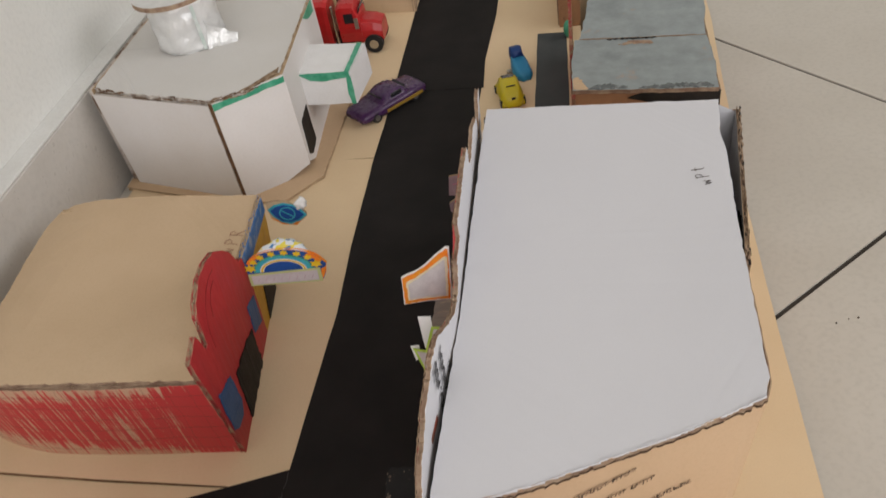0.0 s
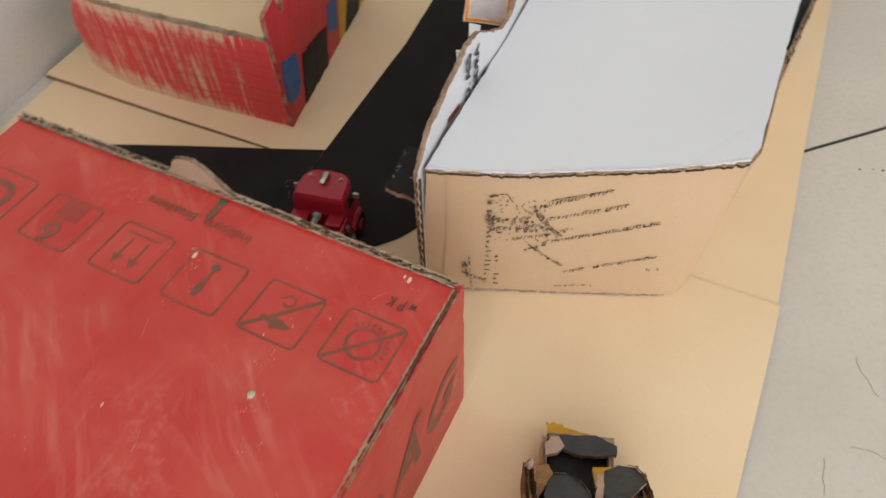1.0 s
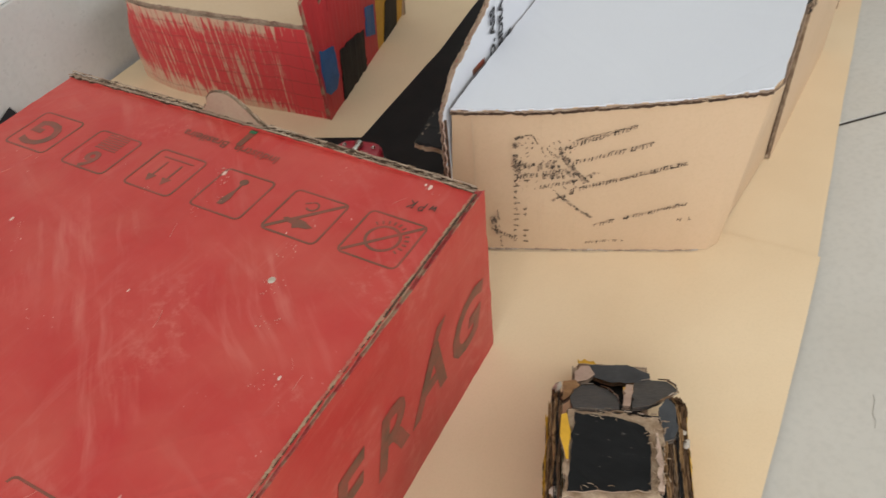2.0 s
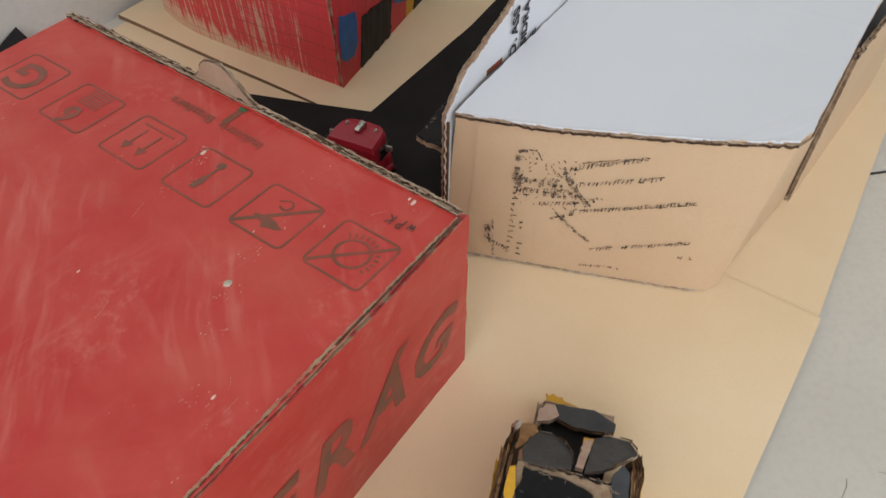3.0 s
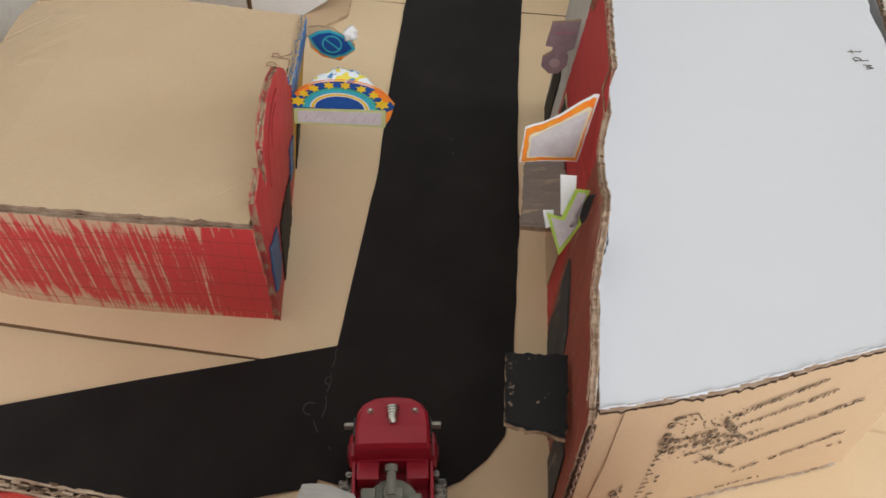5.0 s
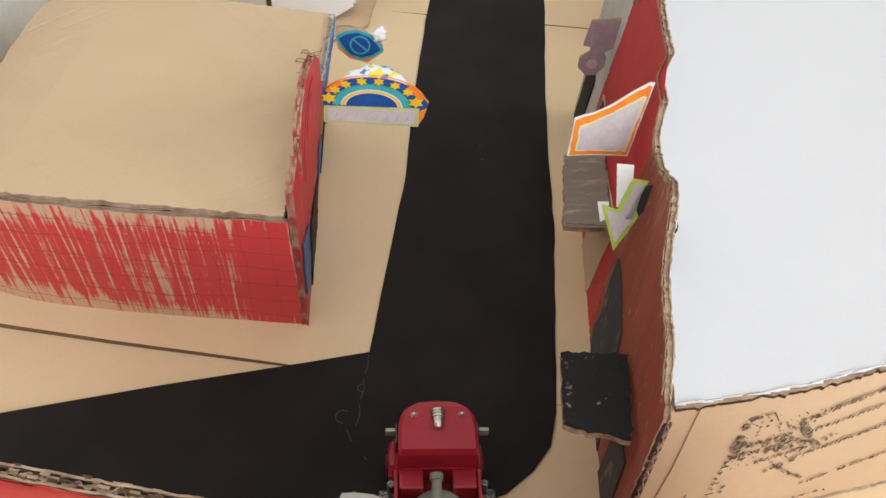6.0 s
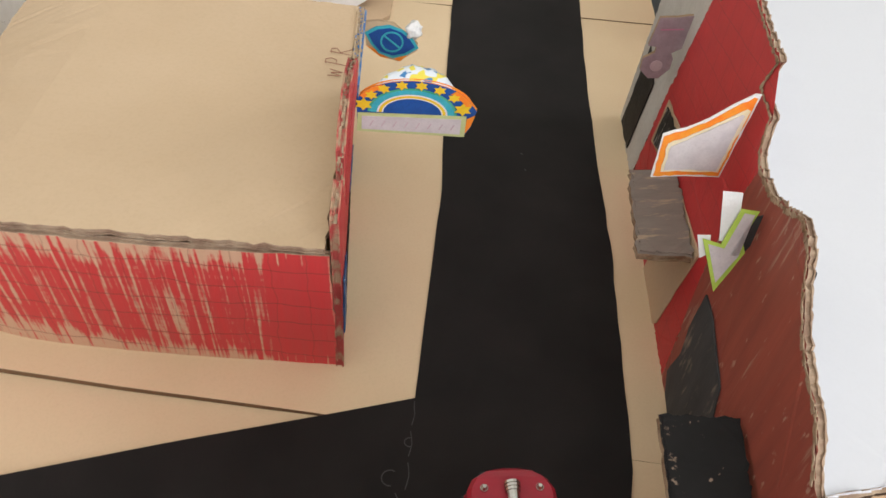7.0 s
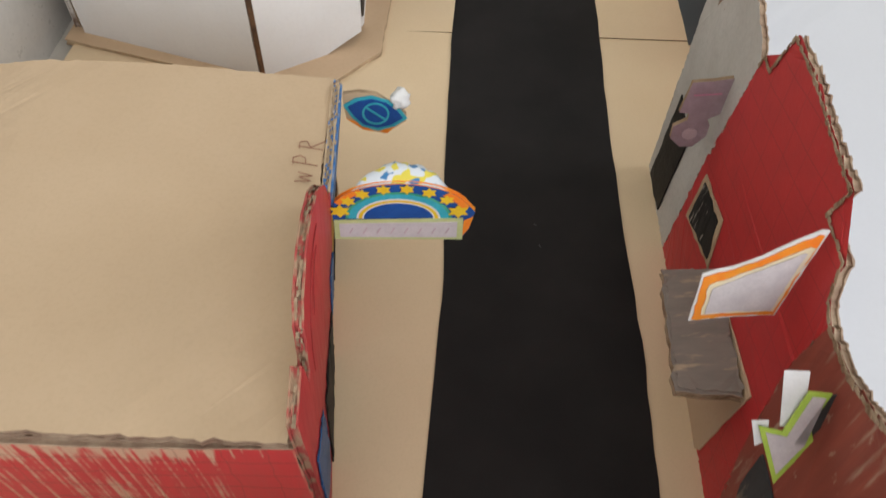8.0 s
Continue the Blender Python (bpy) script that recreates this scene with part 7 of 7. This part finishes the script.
part("wall_panel", plate([(0, 0), (0.03, 0), (0.028, 0.05), (0, 0.055)], frame_of((0.165, 0.535, 0), (1, 0, 0), (0, 0, 1)), 0.0034, 0.0005, 0.006, 138), ("clay wall", "tan card", "card torn"), back_house)
part("wall_panel", plate([(0, 0), (0.12, 0), (0.12, 0.055), (0, 0.055)], frame_of((0.1635, 0.66, 0), (0, -1, 0), (0, 0, 1)), 0.0034, 0.0005, 0.006, 139), ("tan box card", "tan card", "card torn"), back_house)
single("paper_strip", sheet([(0.1405, 0.315), (0.173, 0.312), (0.1715, 0.5225), (0.142, 0.5245)], lambda x, y: 0.0012, 0.0006, 0.012), ("slate paper", "slate paper"), "dark slate paper strip lying beside the grey building", "paper strip")
carton2 = thing("carton", (-0.06, 0.66, 0.0), "plain brown cardboard box at the town's edge", "carton")
part("front_wall", plate([(0, 0), (0.15, 0), (0.15, 0.055), (0, 0.055)], frame_of((-0.146, 0.627, 0), (1, -0.13, 0), (0, 0, 1)), 0.0034, 0.0006, 0.006, 140), ("tan card", "tan card", "card torn"), carton2)
part("side_wall", plate([(0, 0), (0.1, 0), (0.1, 0.055), (0, 0.055)], frame_of((0.0025, 0.6075, 0), (0.0, 1, 0), (0, 0, 1)), 0.0034, 0.0006, 0.006, 141), ("tan card", "tan card", "card torn"), carton2)
part("top_panel", plate([(-0.146, 0.627), (0.003, 0.6075), (0.003, 0.71), (-0.146, 0.71)], lambda s, t, w=0.0: Vector((s, t, 0.0565 + w)), 0.0034, 0.0006, 0.006, 142), ("tan box card", "tan card", "card torn"), carton2)


# ---- small toys ----
def hull(sections, m, name, mat, parent, label="", smooth=True):
    """Skin through sections: y, half width low, half width high, bottom, shoulder, top."""
    bm = bmesh.new()
    loops = []
    for y, w0, w1, zb, zs, zt in sections:
        prof = [(-w0 * 0.9, zb), (-w0, zb + (zs - zb) * 0.5), (-w0 * 0.97, zs), (-w1, zt - (zt - zs) * 0.12), (-w1 * 0.6, zt), (w1 * 0.6, zt), (w1, zt - (zt - zs) * 0.12), (w0 * 0.97, zs), (w0, zb + (zs - zb) * 0.5), (w0 * 0.9, zb)]
        loops.append([bm.verts.new(m @ Vector((x, y, z))) for x, z in prof])
    for a, c in zip(loops, loops[1:]):
        n = len(a)
        for i in range(n):
            bm.faces.new((a[i], a[(i + 1) % n], c[(i + 1) % n], c[i]))
    bm.faces.new(loops[0])
    bm.faces.new(loops[-1][::-1])
    bmesh.ops.recalc_face_normals(bm, faces=bm.faces[:])
    return part(name, bm, mat, parent, label, smooth)


muscle = thing("toy_car", (0.002, 0.417, 0.001), "dark purple die-cast toy car with yellow flames", "toy car")
MM = Matrix.Translation((-0.001, 0.4060, 0.001)) @ Matrix.Rotation(radians(137), 4, "Z") @ Matrix.Diagonal((1.14, 1.04, 1.0, 1.0))
hull([(-0.0375, 0.012, 0.010, 0.004, 0.009, 0.0105), (-0.034, 0.0145, 0.012, 0.0035, 0.010, 0.0125), (-0.015, 0.0155, 0.0135, 0.003, 0.0105, 0.0135), (0.012, 0.0155, 0.0135, 0.003, 0.0105, 0.013), (0.033, 0.0145, 0.012, 0.0035, 0.0095, 0.0115), (0.0375, 0.012, 0.010, 0.004, 0.008, 0.0095)], MM, "body", "toy purple", muscle)
hull([(-0.019, 0.0128, 0.0105, 0.0125, 0.0128, 0.0135), (-0.012, 0.0128, 0.0100, 0.0125, 0.014, 0.0195), (0.004, 0.0128, 0.0100, 0.0125, 0.014, 0.0200), (0.0145, 0.0128, 0.0105, 0.0120, 0.0125, 0.0132)], MM, "cabin", "toy purple", muscle)
part("windscreen", box((-0.0078, -0.0006, -0.0036), (0.0078, 0.0006, 0.0034), MM @ Matrix.Translation((0, 0.0095, 0.0160)) @ Matrix.Rotation(radians(-56), 4, "X")), "toy window", muscle)
part("rear_window", box((-0.0078, -0.0006, -0.0034), (0.0078, 0.0006, 0.0030), MM @ Matrix.Translation((0, -0.0152, 0.0158)) @ Matrix.Rotation(radians(50), 4, "X")), "toy window", muscle)
for sx in (-1, 1):
    part("side_window", box((sx * 0.0116 - 0.0006, -0.0095, 0.0148), (sx * 0.0116 + 0.0006, 0.0025, 0.0184), MM), "toy window", muscle)
    part("flame_stripe", box((sx * 0.0155 - 0.0004, -0.030, 0.0055), (sx * 0.0155 + 0.0004, 0.012, 0.0085), MM), "toy flame", muscle)
    for y in (-0.022, 0.023):
        wheel_at(sx * 0.0128, y, 0.0050, 0.0040, MM, muscle, "toy silver")

beetle = thing("toy_car", (0.116, 0.417, 0.0), "small yellow rounded die-cast toy car", "toy car")
BM = Matrix.Translation((0.1175, 0.4035, 0.0)) @ Matrix.Rotation(radians(14), 4, "Z")
hull([(-0.0225, 0.006, 0.004, 0.003, 0.006, 0.008), (-0.019, 0.0095, 0.0068, 0.0025, 0.009, 0.0135), (-0.010, 0.0110, 0.0080, 0.0025, 0.0105, 0.0185), (0.0, 0.0112, 0.0082, 0.0025, 0.0105, 0.0215), (0.008, 0.0108, 0.0078, 0.0025, 0.0105, 0.0195), (0.013, 0.0100, 0.0070, 0.0025, 0.010, 0.0130), (0.019, 0.0085, 0.0055, 0.003, 0.008, 0.0110), (0.0225, 0.006, 0.004, 0.003, 0.006, 0.008)], BM, "body", "toy yellow", beetle)
part("roof_window", box((-0.0055, -0.0042, -0.0008), (0.0055, 0.0042, 0.0008), BM @ Matrix.Translation((0, 0.0052, 0.0204)) @ Matrix.Rotation(radians(-16), 4, "X"), 0.0006), "toy window", beetle, "dark window")
part("rear_window", box((-0.0042, -0.0006, -0.001), (0.0042, 0.0006, 0.001), BM @ Matrix.Translation((0, -0.0100, 0.0180)) @ Matrix.Rotation(radians(28), 4, "X")), "toy window", beetle)
part("engine_vent", box((-0.0018, -0.0008, -0.0012), (0.0018, 0.0008, 0.0012), BM @ Matrix.Translation((0, -0.0205, 0.0108)) @ Matrix.Rotation(radians(25), 4, "X")), "toy rubber", beetle)
for sx in (-1, 1):
    for y in (-0.0135, 0.0135):
        hull([(y - 0.0055, 0.0018, 0.0012, 0.002, 0.004, 0.005), (y, 0.0034, 0.0028, 0.002, 0.006, 0.0095), (y + 0.0055, 0.0018, 0.0012, 0.002, 0.004, 0.005)], BM @ Matrix.Translation((sx * 0.0086, 0, 0)), "fender", "toy yellow", beetle)
        wheel_at(sx * 0.0098, y, 0.0042, 0.0035, BM, beetle, "toy chrome")

shoe = thing("toy_boot", (0.13, 0.452, 0.0), "little blue plastic toy boot shading to navy", "toy boot")
SM = Matrix.Translation((0.1265, 0.4475, 0.0005)) @ Matrix.Rotation(radians(22), 4, "Z")
hull([(-0.0175, 0.004, 0.003, 0.0, 0.004, 0.006), (-0.012, 0.0080, 0.0062, 0.0, 0.006, 0.010), (-0.002, 0.0088, 0.0070, 0.0, 0.008, 0.0135), (0.007, 0.0074, 0.0062, 0.0, 0.010, 0.0165), (0.011, 0.0060, 0.0050, 0.0, 0.010, 0.0165)], SM, "foot", "toy sky blue", shoe)
hull([(0.004, 0.0052, 0.0045, 0.012, 0.018, 0.021), (0.010, 0.0062, 0.0055, 0.011, 0.019, 0.024), (0.0165, 0.0052, 0.0045, 0.010, 0.018, 0.022)], SM, "shaft", "toy navy", shoe, "navy boot shaft")
part("buckle", box((-0.0135, -0.001, 0.002), (-0.0085, 0.003, 0.006), SM, 0.001), "toy silver", shoe)

rig = thing("toy_lorry", (-0.07, 0.54, 0.001), "bright red toy lorry parked beside the white building", "toy truck")
RM = Matrix.Translation((-0.0605, 0.536, 0.001)) @ Matrix.Rotation(radians(-90), 4, "Z") @ Matrix.Scale(1.13, 4)
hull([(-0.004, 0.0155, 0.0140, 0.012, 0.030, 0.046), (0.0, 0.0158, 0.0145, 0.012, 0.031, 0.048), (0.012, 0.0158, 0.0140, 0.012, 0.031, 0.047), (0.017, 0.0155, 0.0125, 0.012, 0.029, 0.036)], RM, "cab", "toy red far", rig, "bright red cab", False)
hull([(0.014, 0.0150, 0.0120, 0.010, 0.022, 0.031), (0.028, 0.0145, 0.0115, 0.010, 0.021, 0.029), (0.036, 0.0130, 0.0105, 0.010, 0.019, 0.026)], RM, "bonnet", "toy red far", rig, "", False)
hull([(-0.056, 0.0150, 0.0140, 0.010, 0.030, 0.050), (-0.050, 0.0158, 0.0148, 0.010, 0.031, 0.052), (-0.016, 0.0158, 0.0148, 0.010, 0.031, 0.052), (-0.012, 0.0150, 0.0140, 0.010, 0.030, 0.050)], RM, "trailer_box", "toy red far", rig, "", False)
part("windscreen", box((-0.011, -0.0006, -0.005), (0.011, 0.0006, 0.005), RM @ Matrix.Translation((0, 0.0158, 0.0385)) @ Matrix.Rotation(radians(-25), 4, "X")), "toy window", rig)
for sx in (-1, 1):
    part("side_window", box((sx * 0.0153 - 0.0006, 0.003, 0.031), (sx * 0.0153 + 0.0006, 0.0115, 0.040), RM), "toy window", rig)
    part("exhaust_pipe", tube(0.0014, 0.0014, 0.036, RM @ Matrix.Translation((sx * 0.0135, -0.0075, 0.012)), 10), "toy chrome", rig, "chrome exhaust stack")
    part("mirror", box((sx * 0.0172 - 0.001, 0.0125, 0.026), (sx * 0.0172 + 0.001, 0.0160, 0.036), RM), "toy silver", rig)
    wheel_at(sx * 0.0140, 0.0265, 0.0088, 0.006, RM, rig, "toy chrome")
    wheel_at(sx * 0.0140, -0.030, 0.0088, 0.006, RM, rig, "toy chrome")
part("chassis", box((-0.008, -0.054, 0.008), (0.008, 0.034, 0.014), RM), "toy rubber", rig)
